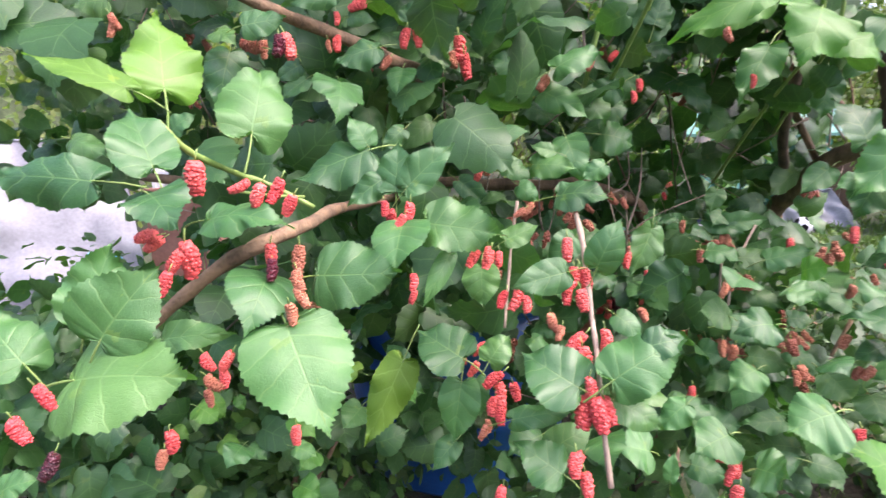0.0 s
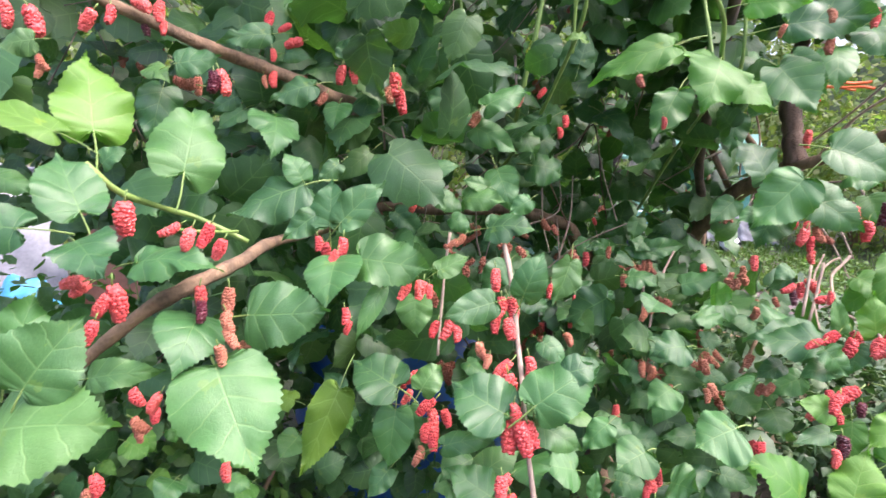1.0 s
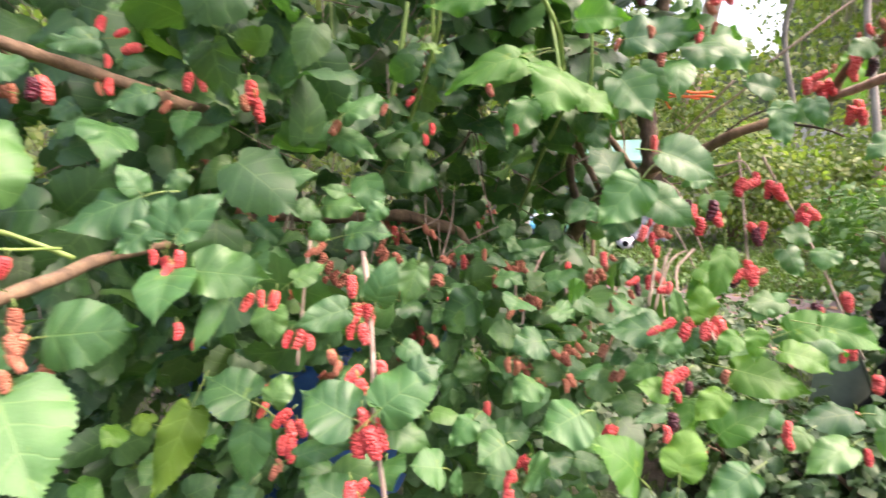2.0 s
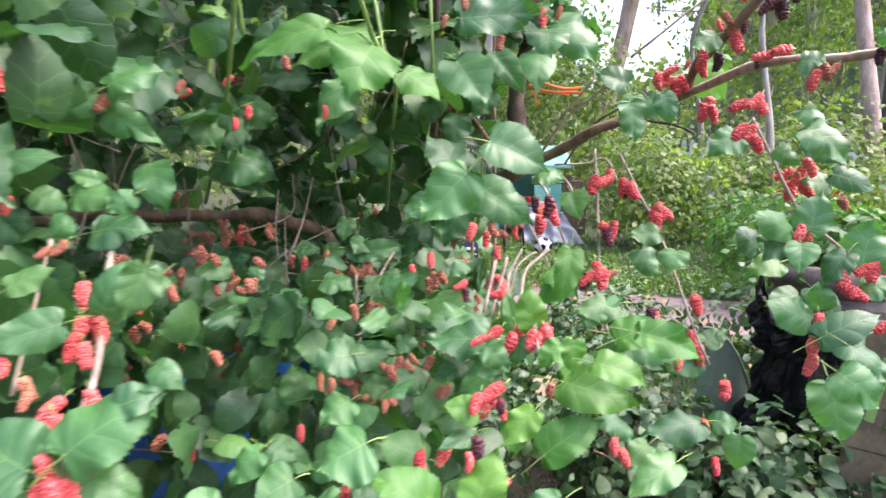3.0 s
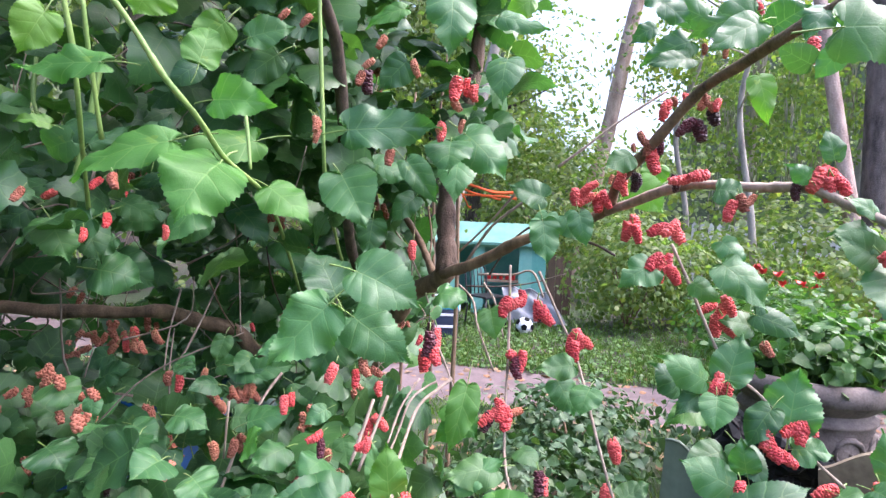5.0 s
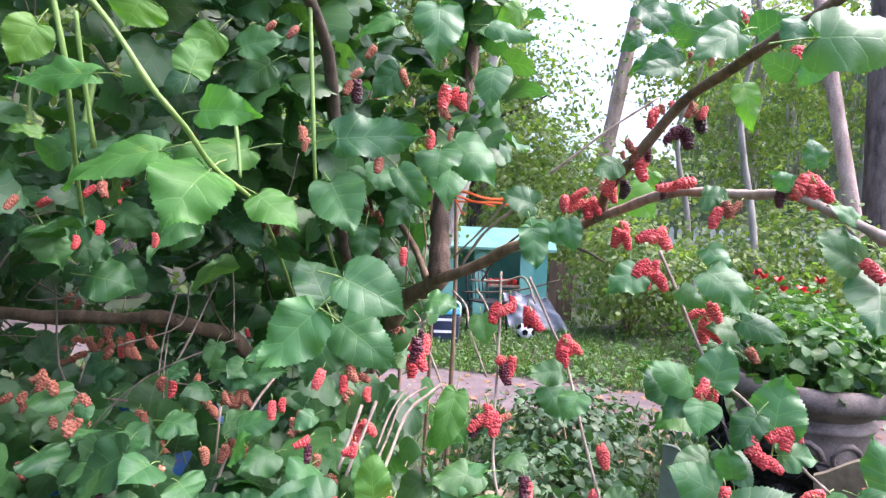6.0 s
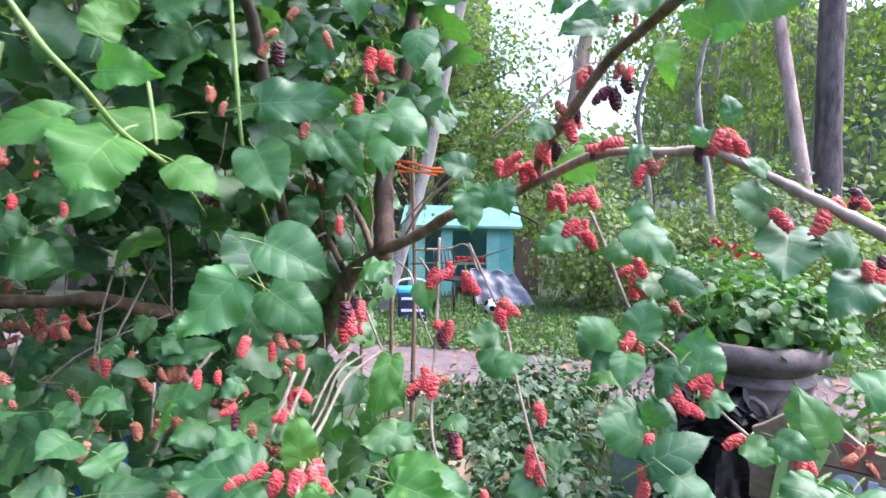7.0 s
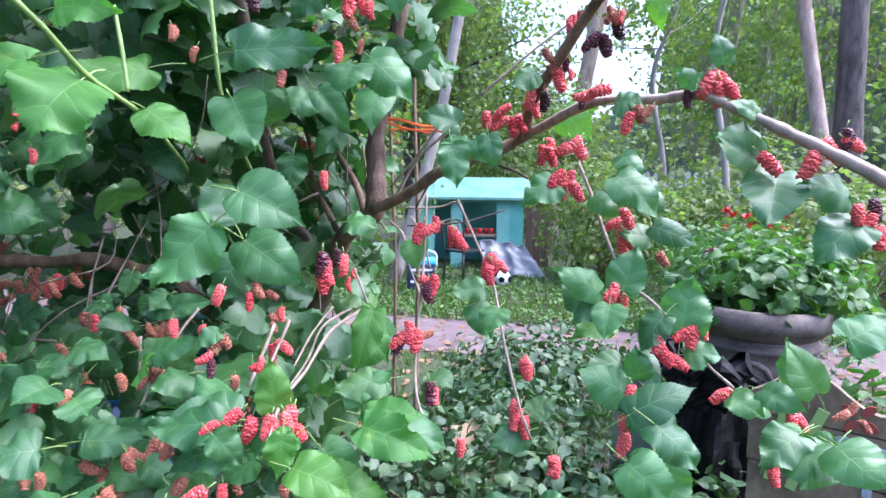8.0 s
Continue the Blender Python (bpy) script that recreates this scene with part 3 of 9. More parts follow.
stem("twig", [(0.683, 0.727, 1.052), (0.638, 0.686, 0.973)], .0032, .003, "p")
stem("twig", [(0.627, 0.778, 0.915), (0.598, 0.770, 0.860)], .004, .004, "b")
stem("twig", [(0.498, 1.443, 1.152), (0.542, 1.362, 1.284), (0.579, 1.381, 1.124), (0.657, 1.499, 0.969)], .0035, .003, "k")
stem("twig", [(0.949, 1.566, 1.454), (0.969, 1.552, 1.257), (1.030, 1.416, 1.108)], .0035, .003, "p")
stem("twig", [(0.885, 1.369, 1.230), (0.843, 1.387, 1.286), (0.815, 1.400, 1.342)], .0035, .004, "b")
stem("twig", [(1.022, 0.998, 1.373), (0.982, 1.065, 1.292), (0.946, 1.131, 1.229)], .004, .003, "p")
stem("twig", [(1.047, 1.318, 1.133), (1.127, 1.285, 1.137), (1.201, 1.256, 1.149), (1.282, 1.225, 1.176)], .0035, .003, "k")
stem("twig", [(0.943, 1.088, 1.207), (0.975, 1.035, 1.286), (1.011, 0.980, 1.335), (1.029, 0.942, 1.370)], .005, .0035, "p")
stem("twig", [(1.074, 0.958, 1.407), (1.114, 0.922, 1.448), (1.177, 0.889, 1.505), (1.239, 0.856, 1.554)], .0045, .003, "p")
stem("twig", [(0.829, 1.285, 1.286), (0.865, 1.248, 1.221), (0.885, 1.206, 1.159), (0.886, 1.150, 1.115)], .004, .003, "p")
stem("twig", [(0.928, 1.302, 1.331), (0.932, 1.277, 1.262), (0.919, 1.248, 1.202)], .004, .003, "b")
stem("twig", [(0.938, 1.110, 1.159), (0.958, 1.080, 1.130), (0.953, 1.038, 1.083), (0.978, 1.003, 0.998)], .0035, .003, "p")
stem("twig", [(0.953, 1.019, 1.172), (0.967, 0.991, 1.136), (0.975, 0.964, 1.074)], .0035, .003, "p")
stem("twig", [(0.963, 1.015, 1.189), (0.995, 0.984, 1.259), (1.031, 0.939, 1.299), (1.074, 0.890, 1.312)], .0035, .003, "k")
stem("twig", [(0.942, 1.023, 1.189), (1.005, 0.999, 1.191), (1.032, 0.967, 1.200), (1.039, 0.931, 1.154)], .0032, .003, "p")
stem("twig", [(0.776, 1.306, 1.283), (0.796, 1.296, 1.231), (0.821, 1.285, 1.192)], .003, .003, "b")
stem("twig", [(0.803, 1.352, 1.382), (0.826, 1.339, 1.258), (0.821, 1.339, 1.188)], .006, .006, "b")
stem("twig", [(0.814, 0.909, 1.090), (0.826, 0.871, 1.040), (0.837, 0.843, 0.990)], .003, .0025, "p")

# outer leaves
leaf((-0.197, 0.430, 1.235), (-0.218, 0.470, 1.298), (0.50, -0.65, 0.58), 0.061, "y")
leaf((-0.141, 0.458, 1.200), (-0.146, 0.513, 1.256), (0.48, -0.61, 0.64), 0.064, "m")
leaf((-0.103, 0.657, 1.259), (-0.097, 0.596, 1.211), (0.43, -0.52, 0.73), 0.063, "m")
leaf((-0.062, 0.603, 1.181), (-0.145, 0.591, 1.150), (-0.11, -0.78, 0.62), 0.065, "m")
leaf((-0.000, 0.855, 1.216), (-0.049, 0.844, 1.172), (-0.01, -0.97, 0.26), 0.046, "m")
leaf((-0.029, 0.546, 1.140), (-0.025, 0.561, 1.189), (-0.07, -0.95, 0.30), 0.046, "m")
leaf((-0.017, 0.542, 1.145), (0.029, 0.551, 1.188), (-0.18, -0.92, 0.36), 0.038, "m")
leaf((-0.057, 0.668, 1.298), (-0.109, 0.666, 1.277), (-0.17, -0.87, 0.47), 0.040, "m")
leaf((0.000, 0.807, 1.308), (0.010, 0.757, 1.254), (-0.37, -0.71, 0.60), 0.060, "m")
leaf((-0.034, 0.737, 1.281), (-0.040, 0.709, 1.245), (-0.04, -0.78, 0.62), 0.039, "m")
leaf((-0.029, 0.771, 1.344), (-0.005, 0.783, 1.377), (-0.10, -0.90, 0.43), 0.036, "m")
leaf((0.154, 1.097, 1.445), (0.060, 1.129, 1.466), (-0.22, -0.89, 0.39), 0.049, "y")
leaf((-0.211, 0.609, 1.288), (-0.226, 0.596, 1.225), (0.33, -0.94, 0.12), 0.045, "m")
leaf((-0.140, 0.358, 1.142), (-0.077, 0.340, 1.139), (-0.15, -0.64, 0.76), 0.034, "m")
leaf((-0.070, 0.368, 1.099), (-0.009, 0.359, 1.099), (-0.14, -0.84, 0.53), 0.054, "m")
leaf((-0.099, 0.351, 1.104), (-0.103, 0.308, 1.077), (0.38, -0.52, 0.76), 0.052, "m")
leaf((-0.080, 0.323, 1.077), (-0.049, 0.281, 1.022), (0.19, -0.73, 0.65), 0.071, "m")
leaf((0.039, 0.555, 0.953), (-0.015, 0.594, 0.970), (-0.14, -0.54, 0.83), 0.065, "m")
leaf((-0.031, 0.594, 0.935), (-0.075, 0.572, 0.838), (-0.05, -0.97, 0.24), 0.053, "y")
leaf((-0.105, 0.696, 0.874), (-0.136, 0.718, 0.871), (-0.38, -0.42, 0.82), 0.032, "y")
leaf((-0.019, 0.506, 1.114), (-0.023, 0.461, 1.075), (-0.14, -0.63, 0.76), 0.058, "m")
leaf((0.005, 0.502, 1.114), (0.077, 0.481, 1.105), (-0.15, -0.80, 0.58), 0.056, "m")
leaf((0.063, 0.612, 1.043), (0.062, 0.594, 0.999), (-0.22, -0.90, 0.39), 0.045, "m")
leaf((0.133, 0.704, 1.156), (0.187, 0.686, 1.150), (-0.23, -0.87, 0.43), 0.038, "m")
leaf((0.159, 0.667, 1.119), (0.221, 0.647, 1.117), (-0.20, -0.72, 0.67), 0.050, "m")
leaf((0.097, 0.707, 1.160), (0.129, 0.697, 1.136), (0.11, -0.86, 0.50), 0.034, "m")
leaf((0.183, 0.558, 1.055), (0.209, 0.567, 1.105), (-0.28, -0.91, 0.29), 0.044, "m")
leaf((0.151, 0.558, 1.050), (0.090, 0.548, 1.037), (0.04, -0.90, 0.44), 0.040, "m")
leaf((0.145, 0.460, 0.964), (0.095, 0.497, 0.981), (-0.21, -0.63, 0.75), 0.065, "m")
leaf((0.172, 0.449, 0.976), (0.239, 0.466, 1.010), (-0.13, -0.77, 0.62), 0.061, "m")
leaf((0.205, 0.460, 1.004), (0.243, 0.463, 1.008), (-0.04, -0.72, 0.69), 0.033, "m")
leaf((0.037, 0.572, 0.917), (0.029, 0.557, 0.851), (-0.26, -0.94, 0.23), 0.052, "m")
leaf((0.137, 0.480, 0.860), (0.090, 0.497, 0.885), (0.13, -0.69, 0.71), 0.050, "m")
leaf((0.181, 0.463, 0.949), (0.220, 0.454, 0.922), (0.28, -0.73, 0.63), 0.036, "m")
leaf((0.433, 0.960, 0.923), (0.428, 0.977, 0.981), (-0.24, -0.94, 0.25), 0.053, "m")
leaf((0.437, 0.820, 0.881), (0.448, 0.848, 0.926), (-0.37, -0.73, 0.57), 0.050, "m")
leaf((0.437, 0.758, 0.913), (0.508, 0.749, 0.904), (0.02, -0.69, 0.73), 0.047, "m")
leaf((0.471, 0.736, 0.842), (0.433, 0.725, 0.799), (-0.54, -0.55, 0.64), 0.044, "m")
leaf((0.613, 0.639, 0.961), (0.540, 0.660, 0.969), (-0.10, -0.65, 0.76), 0.070, "m")
leaf((0.543, 0.516, 0.921), (0.505, 0.528, 0.927), (-0.18, -0.82, 0.54), 0.036, "f")
leaf((0.523, 0.631, 0.805), (0.454, 0.644, 0.834), (0.14, -0.74, 0.66), 0.066, "m")
leaf((0.468, 0.457, 0.850), (0.408, 0.479, 0.895), (0.23, -0.72, 0.65), 0.070, "f")
leaf((0.510, 0.441, 0.859), (0.544, 0.471, 0.899), (-0.46, -0.47, 0.75), 0.055, "f")
leaf((0.454, 0.762, 1.305), (0.408, 0.738, 1.231), (-0.43, -0.75, 0.50), 0.055, "m")
leaf((0.514, 0.893, 1.392), (0.390, 0.880, 1.335), (-0.08, -0.93, 0.36), 0.062, "f")
leaf((0.169, 0.755, 1.281), (0.234, 0.767, 1.300), (-0.02, -0.80, 0.60), 0.045, "m")
leaf((0.157, 0.795, 1.254), (0.220, 0.775, 1.215), (-0.18, -0.96, 0.21), 0.043, "m")
leaf((0.373, 0.975, 1.371), (0.395, 0.988, 1.432), (-0.15, -0.95, 0.26), 0.048, "m")
leaf((0.067, 0.702, 1.187), (0.129, 0.704, 1.198), (-0.07, -0.83, 0.56), 0.037, "m")
leaf((0.495, 0.864, 0.992), (0.555, 0.848, 0.989), (-0.16, -0.72, 0.67), 0.045, "m")
leaf((0.536, 0.689, 0.870), (0.564, 0.664, 0.839), (-0.24, -0.85, 0.47), 0.053, "m")
leaf((0.563, 0.644, 0.860), (0.560, 0.609, 0.834), (-0.32, -0.54, 0.78), 0.050, "m")
leaf((0.617, 0.604, 0.938), (0.564, 0.603, 0.924), (-0.19, -0.52, 0.84), 0.038, "m")
leaf((0.637, 0.601, 0.970), (0.629, 0.590, 0.934), (-0.62, -0.70, 0.36), 0.035, "m")
leaf((0.587, 0.592, 0.967), (0.615, 0.581, 0.934), (-0.09, -0.97, 0.24), 0.036, "m")
leaf((0.390, 0.739, 0.767), (0.449, 0.722, 0.768), (-0.17, -0.59, 0.79), 0.060, "m")
leaf((0.430, 0.801, 0.863), (0.441, 0.783, 0.799), (-0.10, -0.96, 0.25), 0.051, "m")
leaf((-0.101, 0.652, 1.353), (-0.160, 0.643, 1.341), (0.12, -0.98, 0.16), 0.029, "m")
leaf((-0.181, 0.568, 1.307), (-0.138, 0.575, 1.313), (0.09, -0.92, 0.37), 0.034, "m")
leaf((0.129, 0.508, 0.869), (0.175, 0.519, 0.887), (-0.16, -0.64, 0.75), 0.046, "m")
leaf((-0.207, 0.395, 1.234), (-0.282, 0.402, 1.259), (0.18, -0.67, 0.72), 0.030, "y")
leaf((-0.170, 0.350, 1.179), (-0.200, 0.380, 1.218), (0.37, -0.57, 0.73), 0.044, "m")
leaf((-0.190, 0.317, 1.173), (-0.262, 0.327, 1.174), (-0.11, -0.88, 0.47), 0.036, "m")
leaf((-0.156, 0.315, 1.165), (-0.125, 0.282, 1.147), (0.03, -0.44, 0.90), 0.040, "m")
leaf((-0.156, 0.252, 1.095), (-0.130, 0.267, 1.131), (0.15, -0.95, 0.29), 0.047, "m")
leaf((-0.174, 0.269, 1.100), (-0.163, 0.285, 1.141), (0.29, -0.91, 0.29), 0.036, "m")
leaf((-0.172, 0.250, 1.074), (-0.105, 0.242, 1.073), (-0.06, -0.60, 0.80), 0.059, "m")
leaf((-0.200, 0.254, 1.081), (-0.235, 0.273, 1.102), (0.17, -0.56, 0.81), 0.034, "m")
leaf((-0.219, 0.245, 1.011), (-0.199, 0.249, 1.016), (-0.04, -0.71, 0.70), 0.020, "m")
leaf((0.471, 0.689, 1.337), (0.426, 0.650, 1.271), (-0.01, -0.86, 0.51), 0.092, "f")
leaf((0.454, 0.765, 1.277), (0.428, 0.772, 1.243), (-0.18, -0.98, -0.06), 0.037, "m")
leaf((0.525, 0.740, 1.317), (0.572, 0.714, 1.274), (-0.02, -0.87, 0.50), 0.059, "f")
leaf((0.622, 0.788, 1.343), (0.649, 0.730, 1.275), (-0.38, -0.77, 0.51), 0.078, "m")
leaf((0.464, 0.628, 1.392), (0.521, 0.600, 1.389), (-0.42, -0.88, 0.21), 0.047, "f")
leaf((0.419, 0.718, 1.359), (0.318, 0.753, 1.311), (-0.45, -0.81, 0.37), 0.050, "f")
leaf((0.357, 0.679, 1.427), (0.280, 0.708, 1.414), (-0.38, -0.87, 0.33), 0.040, "f")
leaf((0.627, 0.786, 1.404), (0.750, 0.755, 1.415), (-0.26, -0.94, 0.23), 0.067, "m")
leaf((0.793, 0.819, 1.409), (0.765, 0.766, 1.351), (-0.24, -0.65, 0.71), 0.072, "m")
leaf((0.824, 0.840, 1.427), (0.878, 0.798, 1.352), (-0.33, -0.90, 0.27), 0.075, "m")
leaf((0.743, 0.707, 1.580), (0.739, 0.703, 1.496), (-0.29, -0.96, 0.06), 0.067, "m")
leaf((0.861, 0.809, 1.607), (0.921, 0.767, 1.579), (-0.36, -0.82, 0.44), 0.041, "m")
leaf((0.848, 0.750, 1.524), (0.834, 0.736, 1.456), (-0.62, -0.73, 0.29), 0.061, "m")
leaf((1.025, 0.488, 1.520), (0.971, 0.506, 1.486), (-0.49, -0.79, 0.36), 0.046, "m")
leaf((1.093, 0.655, 1.536), (1.033, 0.676, 1.523), (-0.37, -0.86, 0.35), 0.036, "m")
leaf((1.010, 0.388, 1.479), (1.091, 0.348, 1.472), (-0.43, -0.89, 0.13), 0.071, "m")
leaf((1.040, 0.418, 1.515), (1.011, 0.425, 1.477), (-0.72, -0.53, 0.45), 0.038, "m")
leaf((1.139, 0.582, 1.500), (1.140, 0.564, 1.431), (-0.66, -0.73, 0.18), 0.033, "y")
leaf((1.006, 0.639, 1.603), (1.050, 0.616, 1.561), (-0.33, -0.93, 0.15), 0.045, "m")
leaf((1.176, 0.498, 1.382), (1.169, 0.506, 1.421), (-0.58, -0.81, 0.06), 0.029, "m")
leaf((1.130, 0.496, 1.354), (1.107, 0.509, 1.372), (-0.50, -0.87, 0.01), 0.023, "m")
leaf((1.111, 0.614, 1.346), (1.138, 0.588, 1.338), (-0.57, -0.71, 0.41), 0.045, "m")
leaf((1.043, 0.711, 1.400), (1.003, 0.722, 1.378), (-0.48, -0.75, 0.46), 0.045, "m")
leaf((0.954, 0.792, 1.308), (0.945, 0.793, 1.249), (-0.64, -0.76, 0.08), 0.044, "m")
leaf((0.983, 0.792, 1.306), (1.000, 0.770, 1.264), (-0.47, -0.85, 0.25), 0.047, "m")
leaf((0.970, 0.831, 1.335), (0.915, 0.857, 1.352), (-0.33, -0.90, 0.30), 0.052, "m")
leaf((1.177, 0.442, 1.288), (1.125, 0.466, 1.285), (-0.37, -0.75, 0.55), 0.046, "m")
leaf((0.621, 0.790, 1.176), (0.591, 0.830, 1.237), (0.03, -0.83, 0.56), 0.073, "m")
leaf((0.621, 0.664, 1.221), (0.691, 0.633, 1.184), (-0.10, -0.85, 0.51), 0.074, "m")
leaf((0.592, 0.669, 1.182), (0.530, 0.679, 1.113), (-0.44, -0.85, 0.28), 0.075, "m")
leaf((0.631, 0.719, 1.159), (0.693, 0.682, 1.102), (-0.12, -0.89, 0.44), 0.068, "m")
leaf((0.628, 0.762, 1.133), (0.593, 0.760, 1.070), (-0.53, -0.79, 0.31), 0.064, "m")
leaf((0.403, 1.031, 1.019), (0.434, 1.027, 1.028), (-0.26, -0.83, 0.50), 0.034, "m")
leaf((0.427, 1.005, 0.997), (0.485, 0.969, 0.993), (-0.37, -0.67, 0.65), 0.048, "m")
leaf((0.424, 0.960, 0.925), (0.438, 0.968, 0.983), (-0.03, -0.99, 0.15), 0.057, "m")
leaf((0.517, 0.894, 0.955), (0.579, 0.884, 0.990), (-0.42, -0.72, 0.55), 0.049, "m")
leaf((0.495, 0.989, 1.034), (0.548, 0.954, 1.016), (-0.24, -0.72, 0.65), 0.045, "m")
leaf((0.515, 0.887, 0.934), (0.570, 0.851, 0.907), (-0.19, -0.76, 0.62), 0.049, "m")
leaf((0.615, 0.769, 0.942), (0.571, 0.795, 0.936), (-0.46, -0.64, 0.62), 0.032, "m")
leaf((0.650, 0.587, 0.985), (0.645, 0.600, 1.041), (-0.27, -0.94, 0.21), 0.045, "f")
leaf((0.598, 0.606, 0.970), (0.519, 0.652, 0.961), (-0.38, -0.50, 0.78), 0.053, "m")
leaf((0.450, 0.804, 0.882), (0.441, 0.817, 0.938), (0.13, -0.96, 0.25), 0.050, "m")
leaf((0.406, 0.909, 0.936), (0.354, 0.917, 0.856), (-0.26, -0.96, 0.08), 0.064, "m")
leaf((0.463, 0.807, 0.903), (0.516, 0.775, 0.909), (-0.46, -0.67, 0.59), 0.033, "m")
leaf((0.362, 0.992, 0.951), (0.377, 0.974, 0.908), (0.28, -0.85, 0.44), 0.042, "m")
leaf((0.611, 0.762, 0.940), (0.570, 0.779, 0.949), (-0.06, -0.59, 0.80), 0.037, "m")
leaf((0.641, 0.804, 0.970), (0.648, 0.789, 0.930), (-0.31, -0.90, 0.30), 0.034, "m")
leaf((0.799, 0.730, 1.057), (0.772, 0.716, 0.970), (-0.39, -0.89, 0.26), 0.047, "f")
leaf((0.770, 0.577, 1.009), (0.710, 0.586, 0.996), (-0.26, -0.60, 0.75), 0.043, "m")
leaf((0.732, 0.525, 0.980), (0.790, 0.507, 0.990), (-0.30, -0.53, 0.79), 0.051, "f")
leaf((0.929, 0.934, 1.133), (0.927, 0.897, 1.084), (-0.53, -0.67, 0.52), 0.058, "m")
leaf((0.975, 0.733, 1.077), (0.917, 0.747, 1.070), (-0.25, -0.85, 0.46), 0.041, "m")
leaf((0.981, 0.697, 1.051), (0.950, 0.679, 1.017), (-0.49, -0.50, 0.71), 0.048, "m")
leaf((0.784, 0.821, 1.175), (0.826, 0.798, 1.162), (-0.20, -0.72, 0.67), 0.050, "m")
leaf((1.045, 0.651, 1.237), (0.998, 0.666, 1.204), (-0.55, -0.67, 0.50), 0.053, "m")
leaf((1.145, 0.607, 1.234), (1.174, 0.585, 1.193), (-0.30, -0.91, 0.28), 0.058, "m")
leaf((1.140, 0.564, 1.179), (1.191, 0.536, 1.154), (-0.38, -0.90, 0.22), 0.041, "m")
leaf((1.140, 0.569, 1.163), (1.101, 0.586, 1.170), (-0.25, -0.79, 0.56), 0.041, "m")
leaf((1.080, 0.547, 1.098), (1.104, 0.554, 1.156), (-0.71, -0.60, 0.37), 0.050, "m")
leaf((1.050, 0.554, 1.098), (0.994, 0.582, 1.124), (-0.25, -0.88, 0.41), 0.044, "m")
leaf((1.063, 0.562, 1.084), (1.015, 0.569, 1.051), (-0.53, -0.51, 0.67), 0.037, "m")
leaf((1.051, 0.537, 1.083), (1.031, 0.519, 1.045), (-0.54, -0.60, 0.58), 0.044, "m")
leaf((1.142, 0.509, 1.045), (1.171, 0.521, 1.116), (-0.74, -0.55, 0.39), 0.070, "m")
leaf((1.125, 0.520, 1.067), (1.093, 0.528, 1.018), (-0.80, -0.38, 0.46), 0.042, "m")
leaf((1.097, 0.527, 0.986), (1.093, 0.533, 1.029), (-0.77, -0.64, 0.01), 0.037, "m")
leaf((1.156, 0.513, 1.015), (1.194, 0.487, 1.014), (-0.42, -0.66, 0.62), 0.043, "m")
leaf((1.079, 0.529, 0.968), (1.027, 0.566, 0.997), (-0.33, -0.83, 0.45), 0.057, "m")
leaf((1.050, 0.494, 0.956), (1.127, 0.467, 0.989), (-0.48, -0.57, 0.67), 0.056, "m")
leaf((1.015, 0.656, 0.900), (1.056, 0.655, 0.918), (-0.35, -0.56, 0.75), 0.040, "m")
leaf((1.184, 0.424, 1.247), (1.127, 0.386, 1.190), (-0.43, -0.49, 0.76), 0.069, "m")
leaf((1.216, 0.365, 1.223), (1.169, 0.388, 1.234), (-0.31, -0.85, 0.43), 0.045, "m")
leaf((1.217, 0.353, 1.198), (1.166, 0.365, 1.150), (-0.64, -0.53, 0.55), 0.055, "m")
leaf((1.169, 0.437, 1.265), (1.126, 0.463, 1.288), (-0.47, -0.88, 0.08), 0.045, "m")
leaf((1.160, 0.512, 1.357), (1.138, 0.529, 1.373), (-0.42, -0.84, 0.34), 0.026, "m")
leaf((1.172, 0.444, 1.313), (1.144, 0.462, 1.331), (-0.35, -0.88, 0.33), 0.024, "m")
leaf((1.066, 0.466, 0.953), (1.102, 0.435, 0.903), (-0.15, -0.89, 0.44), 0.052, "m")
leaf((0.992, 0.428, 0.940), (1.032, 0.400, 0.899), (-0.41, -0.89, 0.20), 0.055, "m")
leaf((1.455, 0.549, 0.913), (1.437, 0.571, 0.996), (-0.57, -0.82, 0.09), 0.058, "m")
leaf((1.375, 0.553, 0.895), (1.323, 0.569, 0.895), (-0.19, -0.63, 0.75), 0.039, "m")
leaf((1.284, 0.436, 0.919), (1.223, 0.449, 0.883), (-0.53, -0.36, 0.76), 0.047, "m")
leaf((1.282, 0.393, 0.923), (1.233, 0.400, 0.870), (-0.72, -0.33, 0.61), 0.057, "m")
leaf((1.142, 0.310, 1.089), (1.192, 0.300, 1.105), (-0.36, -0.61, 0.70), 0.045, "m")
leaf((0.651, 0.455, 0.985), (0.696, 0.428, 0.963), (-0.06, -0.70, 0.72), 0.041, "f")
leaf((0.647, 0.490, 1.000), (0.643, 0.484, 0.963), (-0.36, -0.92, 0.16), 0.032, "f")
leaf((0.379, 0.831, 0.823), (0.373, 0.859, 0.877), (0.21, -0.85, 0.48), 0.059, "m")
leaf((0.432, 0.838, 0.871), (0.455, 0.835, 0.928), (-0.35, -0.93, 0.10), 0.048, "m")
leaf((0.522, 0.790, 0.896), (0.455, 0.799, 0.884), (-0.22, -0.67, 0.71), 0.051, "m")
leaf((-0.218, 0.596, 1.307), (-0.192, 0.578, 1.288), (-0.02, -0.74, 0.67), 0.027, "m")
leaf((-0.247, 0.453, 1.308), (-0.273, 0.449, 1.303), (0.10, -0.99, 0.13), 0.024, "m")
leaf((-0.098, 0.716, 1.342), (-0.064, 0.706, 1.334), (-0.23, -0.95, 0.19), 0.026, "m")
